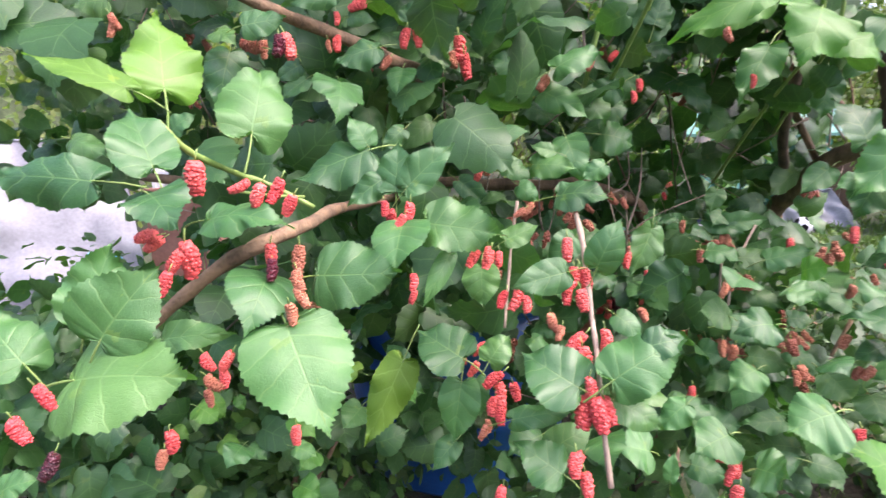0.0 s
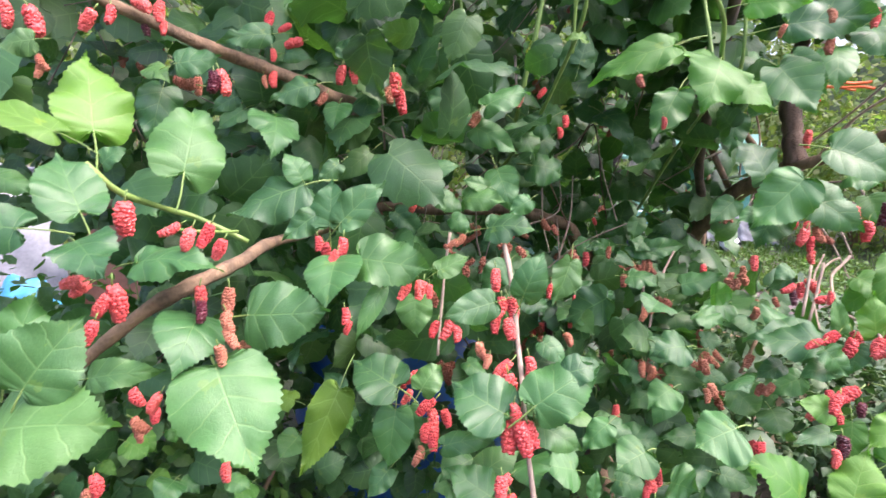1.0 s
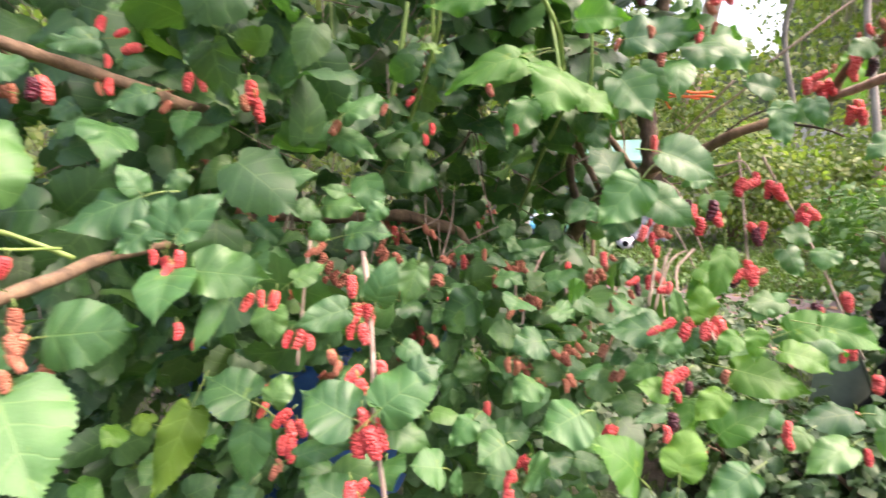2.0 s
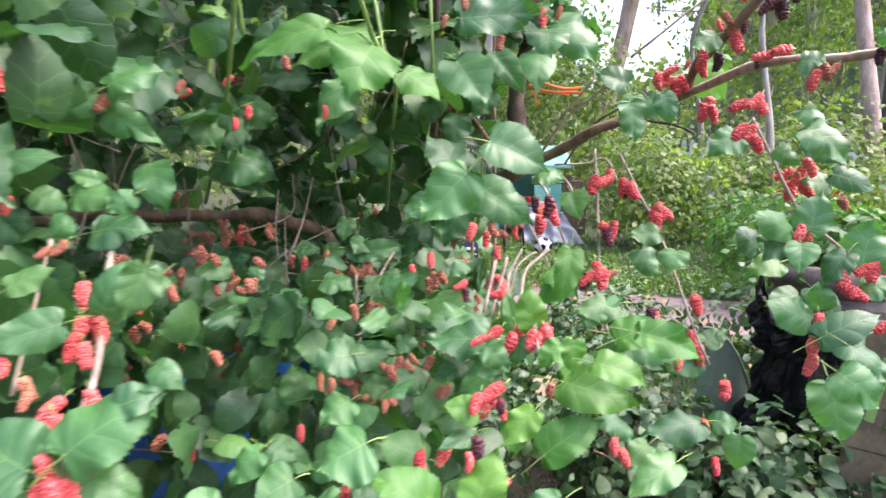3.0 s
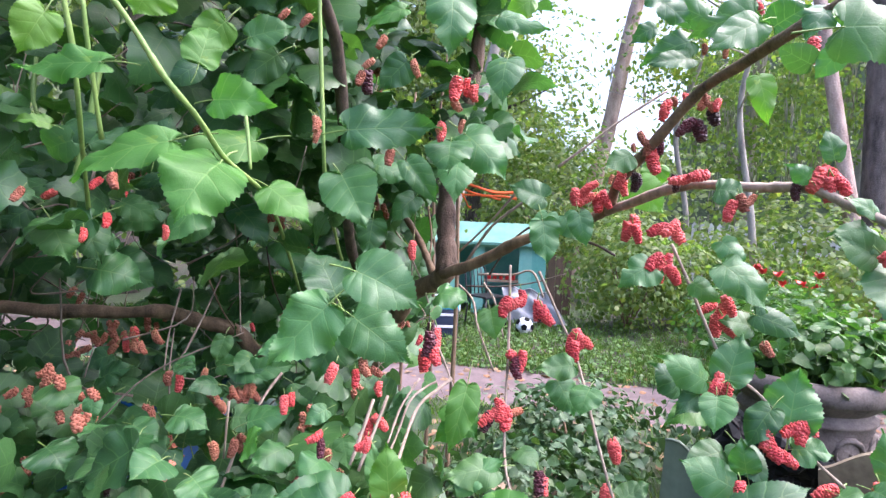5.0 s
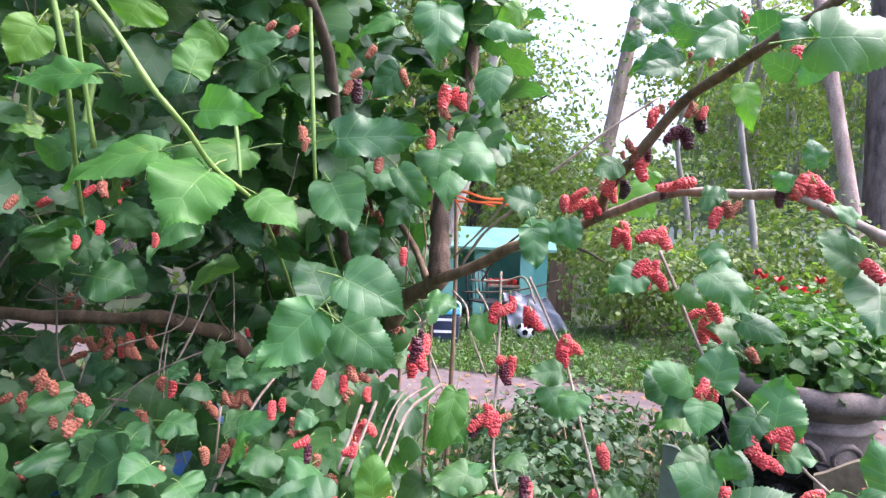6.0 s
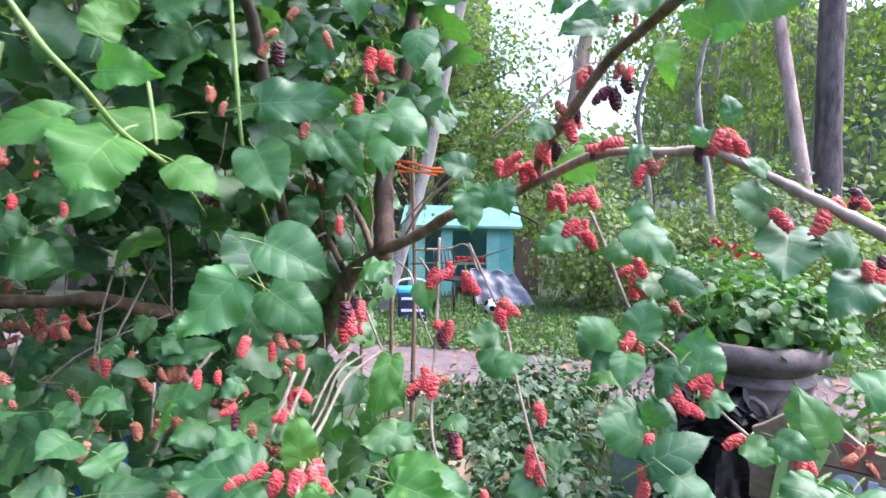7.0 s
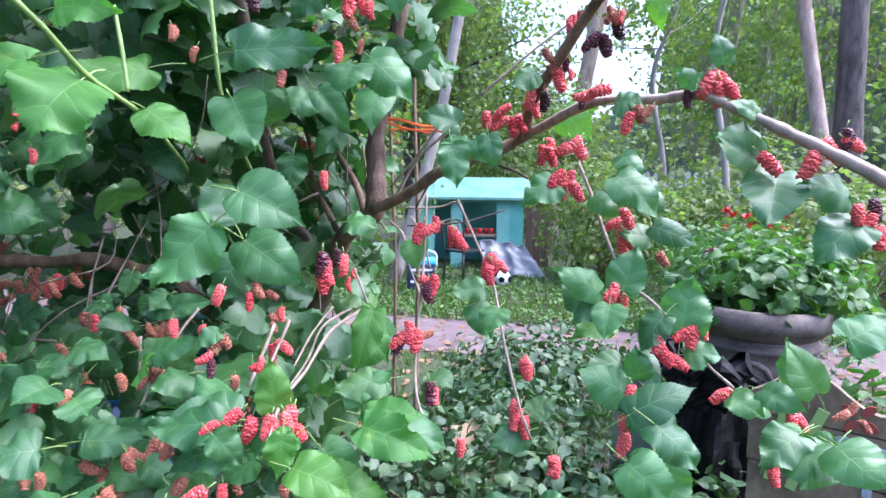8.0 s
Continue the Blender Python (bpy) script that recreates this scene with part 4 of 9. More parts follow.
leaf((-0.188, 0.811, 1.297), (-0.225, 0.811, 1.277), (-0.09, -0.97, 0.22), 0.032, "m")
leaf((-0.181, 0.809, 1.277), (-0.217, 0.803, 1.249), (-0.15, -0.90, 0.40), 0.033, "m")
leaf((-0.324, 0.500, 1.198), (-0.285, 0.490, 1.180), (0.11, -0.75, 0.65), 0.027, "m")
leaf((-0.277, 0.595, 1.205), (-0.252, 0.601, 1.221), (-0.06, -0.89, 0.44), 0.027, "m")
leaf((-0.268, 0.745, 1.171), (-0.317, 0.744, 1.156), (-0.10, -0.91, 0.41), 0.047, "m")
leaf((-0.043, 0.552, 1.153), (-0.078, 0.544, 1.127), (0.05, -0.97, 0.25), 0.030, "m")
leaf((-0.065, 0.605, 1.186), (-0.084, 0.613, 1.217), (0.27, -0.89, 0.37), 0.033, "m")
leaf((-0.030, 0.672, 1.203), (-0.057, 0.667, 1.179), (0.05, -0.98, 0.17), 0.025, "m")
leaf((0.135, 0.832, 1.281), (0.090, 0.853, 1.307), (-0.17, -0.90, 0.40), 0.047, "m")
leaf((0.154, 0.776, 1.263), (0.082, 0.778, 1.250), (-0.05, -0.99, 0.16), 0.029, "m")
leaf((0.031, 1.037, 1.376), (0.090, 1.048, 1.419), (-0.23, -0.82, 0.52), 0.038, "m")
leaf((0.057, 0.721, 1.190), (0.078, 0.732, 1.239), (-0.09, -0.97, 0.24), 0.031, "m")
leaf((0.164, 0.703, 1.171), (0.130, 0.707, 1.180), (-0.04, -0.94, 0.34), 0.022, "m")
leaf((0.115, 0.695, 1.130), (0.141, 0.687, 1.111), (-0.17, -0.97, 0.17), 0.027, "m")
leaf((0.198, 0.819, 1.190), (0.216, 0.790, 1.124), (-0.17, -0.92, 0.36), 0.053, "m")
leaf((0.039, 0.765, 1.131), (0.084, 0.749, 1.091), (-0.03, -0.93, 0.36), 0.033, "m")
leaf((0.323, 0.965, 1.240), (0.291, 0.959, 1.210), (-0.14, -0.93, 0.33), 0.031, "m")
leaf((0.301, 1.070, 1.203), (0.369, 1.037, 1.154), (-0.02, -0.85, 0.53), 0.073, "m")
leaf((0.368, 1.072, 1.287), (0.305, 1.067, 1.248), (-0.08, -0.96, 0.26), 0.046, "m")
leaf((0.438, 1.083, 1.354), (0.333, 1.073, 1.320), (-0.09, -0.86, 0.50), 0.058, "m")
leaf((0.282, 0.988, 1.377), (0.336, 0.997, 1.408), (-0.06, -0.92, 0.39), 0.027, "m")
leaf((0.882, 1.000, 1.411), (0.857, 0.958, 1.324), (-0.41, -0.77, 0.48), 0.081, "m")
leaf((0.585, 0.808, 1.139), (0.542, 0.803, 1.104), (-0.35, -0.76, 0.55), 0.042, "m")
leaf((0.479, 0.925, 1.096), (0.468, 0.918, 1.058), (-0.32, -0.91, 0.26), 0.033, "m")
leaf((0.549, 0.692, 1.137), (0.516, 0.689, 1.119), (-0.27, -0.73, 0.63), 0.029, "m")
leaf((-0.228, 0.437, 1.024), (-0.163, 0.436, 1.028), (-0.04, -0.82, 0.57), 0.030, "m")
leaf((-0.344, 0.739, 0.814), (-0.309, 0.726, 0.789), (0.18, -0.75, 0.63), 0.035, "f")
leaf((-0.342, 0.773, 0.724), (-0.310, 0.761, 0.701), (0.17, -0.74, 0.66), 0.035, "f")
leaf((-0.315, 0.782, 0.794), (-0.304, 0.775, 0.773), (0.28, -0.87, 0.41), 0.019, "f")
leaf((-0.177, 0.620, 0.805), (-0.148, 0.613, 0.794), (0.15, -0.59, 0.79), 0.026, "m")
leaf((-0.298, 0.767, 0.716), (-0.267, 0.757, 0.697), (0.31, -0.53, 0.79), 0.028, "m")
leaf((-0.449, 0.831, 0.713), (-0.423, 0.820, 0.695), (0.29, -0.58, 0.76), 0.024, "f")
leaf((0.026, 0.498, 1.085), (0.000, 0.481, 1.038), (0.07, -0.95, 0.31), 0.022, "m")
leaf((0.091, 0.626, 1.072), (0.132, 0.632, 1.088), (-0.13, -0.74, 0.66), 0.033, "m")
leaf((0.054, 0.571, 0.921), (0.059, 0.555, 0.882), (-0.16, -0.92, 0.35), 0.027, "m")
leaf((0.088, 0.499, 0.910), (0.151, 0.497, 0.921), (-0.15, -0.72, 0.68), 0.028, "m")
leaf((0.185, 0.518, 0.880), (0.184, 0.475, 0.867), (-0.41, -0.26, 0.87), 0.049, "m")
leaf((-0.047, 0.764, 0.857), (-0.075, 0.783, 0.878), (-0.05, -0.77, 0.64), 0.035, "m")
leaf((-0.046, 0.722, 0.841), (-0.014, 0.708, 0.834), (-0.16, -0.72, 0.68), 0.032, "m")
leaf((0.029, 0.570, 0.842), (0.002, 0.559, 0.813), (-0.28, -0.77, 0.58), 0.032, "m")
leaf((0.065, 0.515, 0.967), (0.088, 0.532, 0.988), (-0.11, -0.72, 0.68), 0.035, "m")
leaf((0.324, 0.842, 1.039), (0.328, 0.834, 1.007), (-0.22, -0.95, 0.23), 0.024, "m")
leaf((0.347, 0.854, 0.952), (0.303, 0.821, 0.939), (0.02, -0.39, 0.92), 0.051, "m")
leaf((0.217, 0.592, 0.989), (0.243, 0.580, 0.964), (0.04, -0.90, 0.44), 0.032, "m")
leaf((0.518, 0.758, 0.925), (0.552, 0.751, 0.922), (-0.06, -0.63, 0.77), 0.034, "m")
leaf((0.654, 0.644, 0.970), (0.644, 0.656, 1.022), (-0.30, -0.94, 0.15), 0.025, "m")
leaf((0.465, 0.755, 0.867), (0.524, 0.741, 0.856), (-0.06, -0.77, 0.64), 0.043, "m")
leaf((0.458, 0.774, 0.834), (0.408, 0.764, 0.806), (-0.30, -0.57, 0.77), 0.044, "m")
leaf((0.403, 0.783, 0.862), (0.435, 0.760, 0.865), (-0.48, -0.58, 0.66), 0.044, "m")
leaf((0.517, 0.733, 0.774), (0.444, 0.726, 0.772), (0.03, -0.60, 0.80), 0.036, "m")
leaf((0.582, 0.657, 0.921), (0.536, 0.648, 0.906), (-0.11, -0.69, 0.71), 0.030, "m")
leaf((0.508, 0.726, 0.886), (0.543, 0.712, 0.855), (0.05, -0.89, 0.45), 0.036, "m")
leaf((0.325, 0.693, 0.827), (0.381, 0.679, 0.792), (0.04, -0.90, 0.43), 0.046, "m")
leaf((0.424, 0.625, 0.770), (0.481, 0.629, 0.777), (-0.07, -0.61, 0.79), 0.040, "m")
leaf((0.445, 0.565, 0.816), (0.482, 0.557, 0.802), (0.05, -0.81, 0.59), 0.029, "m")
leaf((0.543, 0.517, 0.896), (0.493, 0.510, 0.888), (-0.07, -0.49, 0.87), 0.024, "m")
leaf((0.270, 0.538, 0.813), (0.276, 0.547, 0.842), (-0.52, -0.78, 0.35), 0.017, "m")
leaf((0.357, 0.674, 0.742), (0.402, 0.659, 0.731), (-0.09, -0.73, 0.68), 0.042, "m")
leaf((0.596, 0.680, 1.055), (0.569, 0.678, 1.040), (-0.27, -0.78, 0.56), 0.026, "m")
leaf((0.523, 0.971, 1.027), (0.589, 0.961, 1.040), (-0.22, -0.86, 0.46), 0.039, "m")
leaf((0.212, 1.200, 0.943), (0.267, 1.171, 0.911), (0.14, -0.61, 0.78), 0.056, "m")
leaf((0.154, 1.224, 0.918), (0.216, 1.186, 0.874), (0.10, -0.68, 0.73), 0.058, "m")
leaf((0.122, 1.245, 0.967), (0.093, 1.231, 0.921), (0.04, -0.96, 0.26), 0.063, "m")
leaf((0.270, 1.175, 0.977), (0.327, 1.157, 1.000), (-0.43, -0.78, 0.46), 0.050, "m")
leaf((0.255, 1.123, 0.888), (0.314, 1.102, 0.915), (-0.48, -0.75, 0.45), 0.052, "m")
leaf((0.215, 1.088, 0.871), (0.269, 1.057, 0.840), (0.07, -0.65, 0.75), 0.053, "m")
leaf((0.158, 1.100, 0.873), (0.200, 1.098, 0.897), (-0.31, -0.82, 0.48), 0.050, "m")
leaf((0.296, 1.001, 0.834), (0.250, 1.009, 0.815), (-0.38, -0.68, 0.63), 0.048, "m")
leaf((0.205, 1.027, 0.826), (0.247, 1.021, 0.841), (-0.31, -0.77, 0.56), 0.041, "m")
leaf((0.278, 1.234, 1.006), (0.230, 1.242, 0.984), (-0.35, -0.80, 0.48), 0.048, "m")
leaf((0.466, 1.102, 1.007), (0.509, 1.086, 1.019), (-0.40, -0.83, 0.38), 0.040, "m")
leaf((0.608, 1.155, 0.953), (0.650, 1.127, 0.912), (0.10, -0.77, 0.63), 0.050, "m")
leaf((0.275, 1.137, 1.186), (0.332, 1.105, 1.141), (0.05, -0.78, 0.62), 0.072, "m")
leaf((0.180, 1.127, 1.246), (0.241, 1.088, 1.203), (-0.03, -0.76, 0.65), 0.053, "m")
leaf((0.171, 1.130, 1.278), (0.132, 1.135, 1.243), (-0.22, -0.97, 0.13), 0.046, "m")
leaf((0.625, 1.075, 1.458), (0.524, 1.096, 1.440), (-0.26, -0.86, 0.44), 0.084, "m")
leaf((0.573, 0.991, 1.557), (0.509, 1.002, 1.514), (-0.16, -0.99, -0.02), 0.058, "m")
leaf((0.439, 0.806, 1.472), (0.451, 0.828, 1.530), (0.40, -0.88, 0.25), 0.051, "f")
leaf((0.501, 0.901, 1.544), (0.562, 0.887, 1.566), (-0.27, -0.95, 0.15), 0.048, "m")
leaf((0.570, 1.187, 1.235), (0.629, 1.151, 1.170), (-0.07, -0.90, 0.42), 0.064, "m")
leaf((0.494, 1.172, 1.298), (0.545, 1.128, 1.225), (0.07, -0.83, 0.55), 0.070, "m")
leaf((0.765, 0.958, 1.391), (0.814, 0.926, 1.319), (-0.25, -0.94, 0.25), 0.051, "m")
leaf((0.737, 1.071, 1.288), (0.726, 1.061, 1.212), (-0.34, -0.92, 0.17), 0.060, "m")
leaf((0.828, 1.095, 1.338), (0.778, 1.096, 1.284), (-0.35, -0.89, 0.31), 0.053, "m")
leaf((0.752, 0.552, 0.975), (0.822, 0.513, 0.942), (-0.08, -0.73, 0.68), 0.059, "m")
leaf((0.663, 0.536, 0.977), (0.635, 0.541, 0.949), (-0.59, -0.66, 0.47), 0.036, "f")
leaf((0.677, 0.552, 0.922), (0.759, 0.510, 0.893), (-0.22, -0.81, 0.55), 0.060, "f")
leaf((0.651, 0.615, 0.951), (0.604, 0.620, 0.933), (-0.35, -0.60, 0.72), 0.038, "m")
leaf((0.624, 0.576, 0.874), (0.617, 0.565, 0.824), (-0.40, -0.88, 0.24), 0.041, "f")
leaf((0.644, 0.538, 0.837), (0.721, 0.532, 0.875), (-0.39, -0.59, 0.71), 0.057, "f")
leaf((0.971, 0.610, 0.790), (0.876, 0.631, 0.771), (-0.27, -0.47, 0.84), 0.059, "m")
leaf((1.031, 0.641, 0.764), (1.070, 0.622, 0.762), (-0.32, -0.70, 0.64), 0.041, "m")
leaf((1.073, 0.622, 0.742), (1.060, 0.610, 0.689), (-0.78, -0.54, 0.31), 0.052, "m")
leaf((1.131, 0.525, 0.866), (1.131, 0.499, 0.784), (-0.64, -0.73, 0.23), 0.078, "m")
leaf((0.976, 0.678, 0.865), (1.015, 0.652, 0.856), (-0.39, -0.78, 0.50), 0.041, "m")
leaf((1.026, 0.656, 0.900), (1.061, 0.653, 0.920), (-0.47, -0.45, 0.76), 0.030, "m")
leaf((0.353, 0.848, 0.838), (0.320, 0.833, 0.768), (-0.03, -0.97, 0.23), 0.045, "m")
leaf((0.450, 0.803, 0.870), (0.418, 0.808, 0.838), (-0.48, -0.80, 0.36), 0.038, "m")
leaf((0.516, 1.018, 1.016), (0.585, 1.001, 1.026), (-0.27, -0.88, 0.39), 0.042, "m")
leaf((0.411, 1.057, 1.036), (0.434, 1.034, 1.018), (-0.39, -0.77, 0.50), 0.030, "m")
leaf((0.226, 0.523, 1.103), (0.207, 0.516, 1.058), (0.27, -0.96, 0.04), 0.035, "m")
leaf((0.205, 0.626, 1.160), (0.180, 0.627, 1.142), (-0.22, -0.94, 0.26), 0.026, "m")
leaf((0.206, 0.773, 1.047), (0.167, 0.772, 1.009), (-0.21, -0.95, 0.23), 0.046, "m")
leaf((0.280, 1.040, 1.204), (0.326, 1.006, 1.164), (-0.10, -0.81, 0.58), 0.048, "m")
leaf((0.301, 0.930, 1.268), (0.227, 0.950, 1.222), (-0.29, -0.96, 0.06), 0.052, "m")
leaf((0.318, 1.038, 1.296), (0.373, 1.006, 1.265), (-0.16, -0.81, 0.57), 0.046, "m")
leaf((0.153, 0.819, 0.874), (0.185, 0.794, 0.842), (0.06, -0.74, 0.67), 0.032, "m")
leaf((0.173, 0.916, 0.858), (0.208, 0.894, 0.841), (-0.11, -0.72, 0.68), 0.033, "m")
leaf((0.325, 0.639, 0.855), (0.353, 0.620, 0.837), (0.06, -0.63, 0.77), 0.032, "m")
leaf((0.270, 0.662, 0.860), (0.310, 0.637, 0.843), (0.11, -0.46, 0.88), 0.037, "m")
leaf((0.636, 0.683, 0.888), (0.592, 0.695, 0.861), (-0.53, -0.58, 0.61), 0.042, "m")
leaf((0.579, 0.705, 0.875), (0.537, 0.712, 0.841), (-0.48, -0.76, 0.44), 0.035, "m")
leaf((0.821, 0.654, 0.808), (0.859, 0.628, 0.767), (0.09, -0.80, 0.59), 0.048, "m")
leaf((0.849, 0.586, 0.787), (0.810, 0.591, 0.755), (-0.58, -0.54, 0.61), 0.039, "m")
leaf((0.594, 0.481, 0.929), (0.557, 0.477, 0.895), (-0.54, -0.54, 0.65), 0.039, "f")
leaf((0.605, 0.438, 0.846), (0.548, 0.442, 0.810), (-0.48, -0.56, 0.68), 0.047, "m")
leaf((0.775, 0.459, 0.844), (0.709, 0.463, 0.813), (-0.39, -0.55, 0.74), 0.045, "m")
leaf((0.313, 0.609, 0.867), (0.282, 0.609, 0.832), (-0.58, -0.63, 0.52), 0.037, "m")
leaf((0.714, 0.464, 1.009), (0.774, 0.431, 0.984), (-0.19, -0.80, 0.58), 0.047, "f")
leaf((0.721, 0.580, 0.993), (0.781, 0.573, 1.017), (-0.33, -0.70, 0.64), 0.034, "m")
leaf((0.462, 0.774, 0.872), (0.433, 0.771, 0.838), (-0.24, -0.92, 0.30), 0.044, "m")
leaf((1.007, 0.656, 0.873), (0.952, 0.666, 0.857), (-0.31, -0.75, 0.59), 0.046, "m")
leaf((0.697, 0.573, 0.941), (0.734, 0.546, 0.892), (-0.14, -0.91, 0.39), 0.049, "m")
leaf((0.986, 0.791, 1.037), (1.007, 0.769, 0.984), (-0.26, -0.93, 0.28), 0.052, "m")
leaf((0.832, 0.792, 0.995), (0.782, 0.807, 0.951), (-0.45, -0.87, 0.22), 0.048, "f")
leaf((0.306, 1.066, 0.975), (0.269, 1.072, 0.939), (-0.42, -0.85, 0.31), 0.053, "m")
leaf((0.940, 0.785, 1.296), (0.942, 0.771, 1.227), (-0.24, -0.95, 0.18), 0.053, "m")
leaf((0.993, 0.765, 1.310), (0.997, 0.751, 1.257), (-0.51, -0.84, 0.19), 0.039, "m")
leaf((1.114, 0.602, 1.275), (1.133, 0.582, 1.240), (-0.49, -0.84, 0.23), 0.037, "m")
leaf((1.075, 0.565, 1.246), (1.112, 0.526, 1.190), (-0.39, -0.86, 0.33), 0.056, "m")
leaf((1.074, 0.608, 1.217), (1.105, 0.592, 1.190), (-0.36, -0.92, 0.15), 0.032, "m")
leaf((0.908, 0.767, 0.940), (0.922, 0.733, 0.922), (-0.16, -0.51, 0.85), 0.044, "m")
leaf((0.469, 0.825, 1.536), (0.423, 0.836, 1.486), (0.07, -0.98, -0.18), 0.053, "f")
leaf((0.301, 0.710, 1.478), (0.277, 0.714, 1.434), (0.29, -0.95, 0.06), 0.045, "y")
leaf((0.395, 0.715, 1.526), (0.381, 0.724, 1.493), (0.16, -0.98, -0.12), 0.066, "y")
leaf((0.716, 0.829, 1.599), (0.662, 0.853, 1.568), (-0.21, -0.94, 0.27), 0.029, "f")
leaf((0.931, 0.837, 1.657), (0.896, 0.867, 1.627), (-0.43, -0.88, -0.18), 0.040, "y")
leaf((0.250, 0.932, 1.266), (0.280, 0.906, 1.206), (0.21, -0.81, 0.54), 0.064, "m")
leaf((0.281, 0.961, 1.270), (0.308, 0.933, 1.204), (0.18, -0.82, 0.54), 0.060, "m")
leaf((0.295, 0.991, 1.191), (0.355, 1.000, 1.169), (0.17, -0.91, 0.37), 0.075, "m")
leaf((0.301, 0.733, 1.367), (0.272, 0.724, 1.367), (0.23, -0.75, 0.62), 0.019, "y")
leaf((0.543, 0.930, 1.534), (0.486, 0.943, 1.486), (-0.01, -0.97, 0.25), 0.055, "m")
leaf((0.431, 0.936, 1.502), (0.393, 0.941, 1.465), (0.09, -0.93, 0.36), 0.045, "m")
leaf((0.782, 1.034, 1.588), (0.735, 1.060, 1.534), (-0.24, -0.96, 0.14), 0.063, "m")
leaf((0.910, 0.864, 1.618), (0.870, 0.880, 1.624), (-0.35, -0.78, 0.51), 0.042, "m")
leaf((0.724, 1.037, 1.391), (0.787, 1.024, 1.363), (-0.22, -0.90, 0.38), 0.060, "m")
leaf((0.587, 0.961, 1.595), (0.534, 0.961, 1.604), (-0.06, -1.00, -0.02), 0.057, "m")
leaf((0.514, 1.053, 1.445), (0.581, 1.052, 1.432), (-0.04, -0.91, 0.41), 0.060, "m")
leaf((1.281, 0.988, 1.394), (1.330, 0.953, 1.329), (-0.64, -0.77, 0.03), 0.077, "y")
leaf((1.349, 0.991, 1.436), (1.337, 1.009, 1.380), (-0.65, -0.76, -0.00), 0.062, "y")
leaf((0.414, 0.984, 1.041), (0.434, 0.963, 1.030), (0.06, -0.68, 0.73), 0.033, "m")
leaf((0.421, 0.821, 1.014), (0.464, 0.798, 0.999), (0.05, -0.64, 0.76), 0.047, "m")
leaf((0.512, 0.820, 0.998), (0.571, 0.801, 1.015), (-0.03, -0.64, 0.76), 0.045, "m")
leaf((0.471, 0.931, 1.021), (0.430, 0.908, 1.022), (0.04, -0.67, 0.74), 0.041, "m")
leaf((0.524, 0.990, 1.049), (0.494, 0.965, 1.030), (-0.00, -0.68, 0.73), 0.048, "m")
leaf((0.361, 0.907, 0.977), (0.398, 0.884, 0.958), (0.09, -0.64, 0.77), 0.041, "m")
leaf((0.558, 0.758, 0.982), (0.513, 0.733, 0.969), (-0.03, -0.62, 0.79), 0.046, "m")
leaf((0.598, 0.701, 0.986), (0.566, 0.677, 0.972), (-0.07, -0.60, 0.80), 0.050, "m")
leaf((0.419, 0.709, 1.002), (0.393, 0.680, 0.993), (0.09, -0.61, 0.79), 0.057, "m")
leaf((0.452, 0.658, 1.001), (0.471, 0.631, 0.987), (0.04, -0.60, 0.80), 0.047, "m")
leaf((0.253, 0.952, 1.029), (0.283, 0.931, 1.001), (0.17, -0.65, 0.74), 0.057, "m")
leaf((0.264, 0.881, 0.965), (0.290, 0.856, 0.938), (0.16, -0.61, 0.77), 0.064, "m")
leaf((0.307, 0.947, 0.968), (0.301, 0.917, 0.947), (0.14, -0.63, 0.76), 0.048, "m")
leaf((-0.140, 0.695, 0.873), (-0.157, 0.664, 0.863), (0.16, -0.64, 0.75), 0.038, "f")
leaf((-0.202, 0.700, 0.802), (-0.165, 0.677, 0.784), (0.18, -0.60, 0.78), 0.037, "f")
leaf((-0.180, 0.725, 0.732), (-0.197, 0.691, 0.726), (0.17, -0.58, 0.80), 0.039, "f")
leaf((-0.116, 0.769, 0.782), (-0.137, 0.732, 0.765), (0.13, -0.62, 0.78), 0.052, "m")
leaf((-0.200, 0.695, 0.696), (-0.163, 0.677, 0.691), (0.17, -0.55, 0.82), 0.043, "f")
leaf((-0.281, 0.704, 0.755), (-0.292, 0.666, 0.744), (0.25, -0.56, 0.79), 0.047, "m")
leaf((-0.343, 0.709, 0.816), (-0.306, 0.694, 0.801), (0.29, -0.59, 0.76), 0.043, "f")
leaf((-0.038, 0.699, 0.845), (-0.025, 0.673, 0.837), (0.06, -0.64, 0.76), 0.023, "f")
leaf((0.404, 0.704, 0.947), (0.362, 0.705, 0.956), (-0.32, -0.66, 0.68), 0.049, "m")
leaf((0.428, 0.666, 0.886), (0.387, 0.654, 0.864), (-0.33, -0.60, 0.73), 0.049, "m")
leaf((0.426, 0.637, 0.959), (0.378, 0.636, 0.949), (-0.36, -0.63, 0.69), 0.054, "m")
leaf((0.413, 0.497, 0.917), (0.363, 0.495, 0.900), (-0.38, -0.54, 0.75), 0.070, "m")
leaf((0.471, 0.594, 0.929), (0.471, 0.566, 0.924), (-0.42, -0.57, 0.71), 0.046, "m")
leaf((0.347, 0.568, 0.850), (0.303, 0.556, 0.837), (-0.29, -0.56, 0.78), 0.061, "m")
leaf((0.264, 0.586, 0.818), (0.222, 0.583, 0.827), (-0.21, -0.58, 0.79), 0.057, "m")
leaf((0.125, 0.537, 0.870), (0.086, 0.512, 0.859), (-0.08, -0.60, 0.80), 0.056, "m")
leaf((0.379, 0.842, 0.986), (0.370, 0.816, 0.960), (-0.29, -0.70, 0.65), 0.047, "m")
leaf((0.507, 0.722, 1.005), (0.523, 0.691, 1.021), (-0.43, -0.64, 0.64), 0.047, "f")
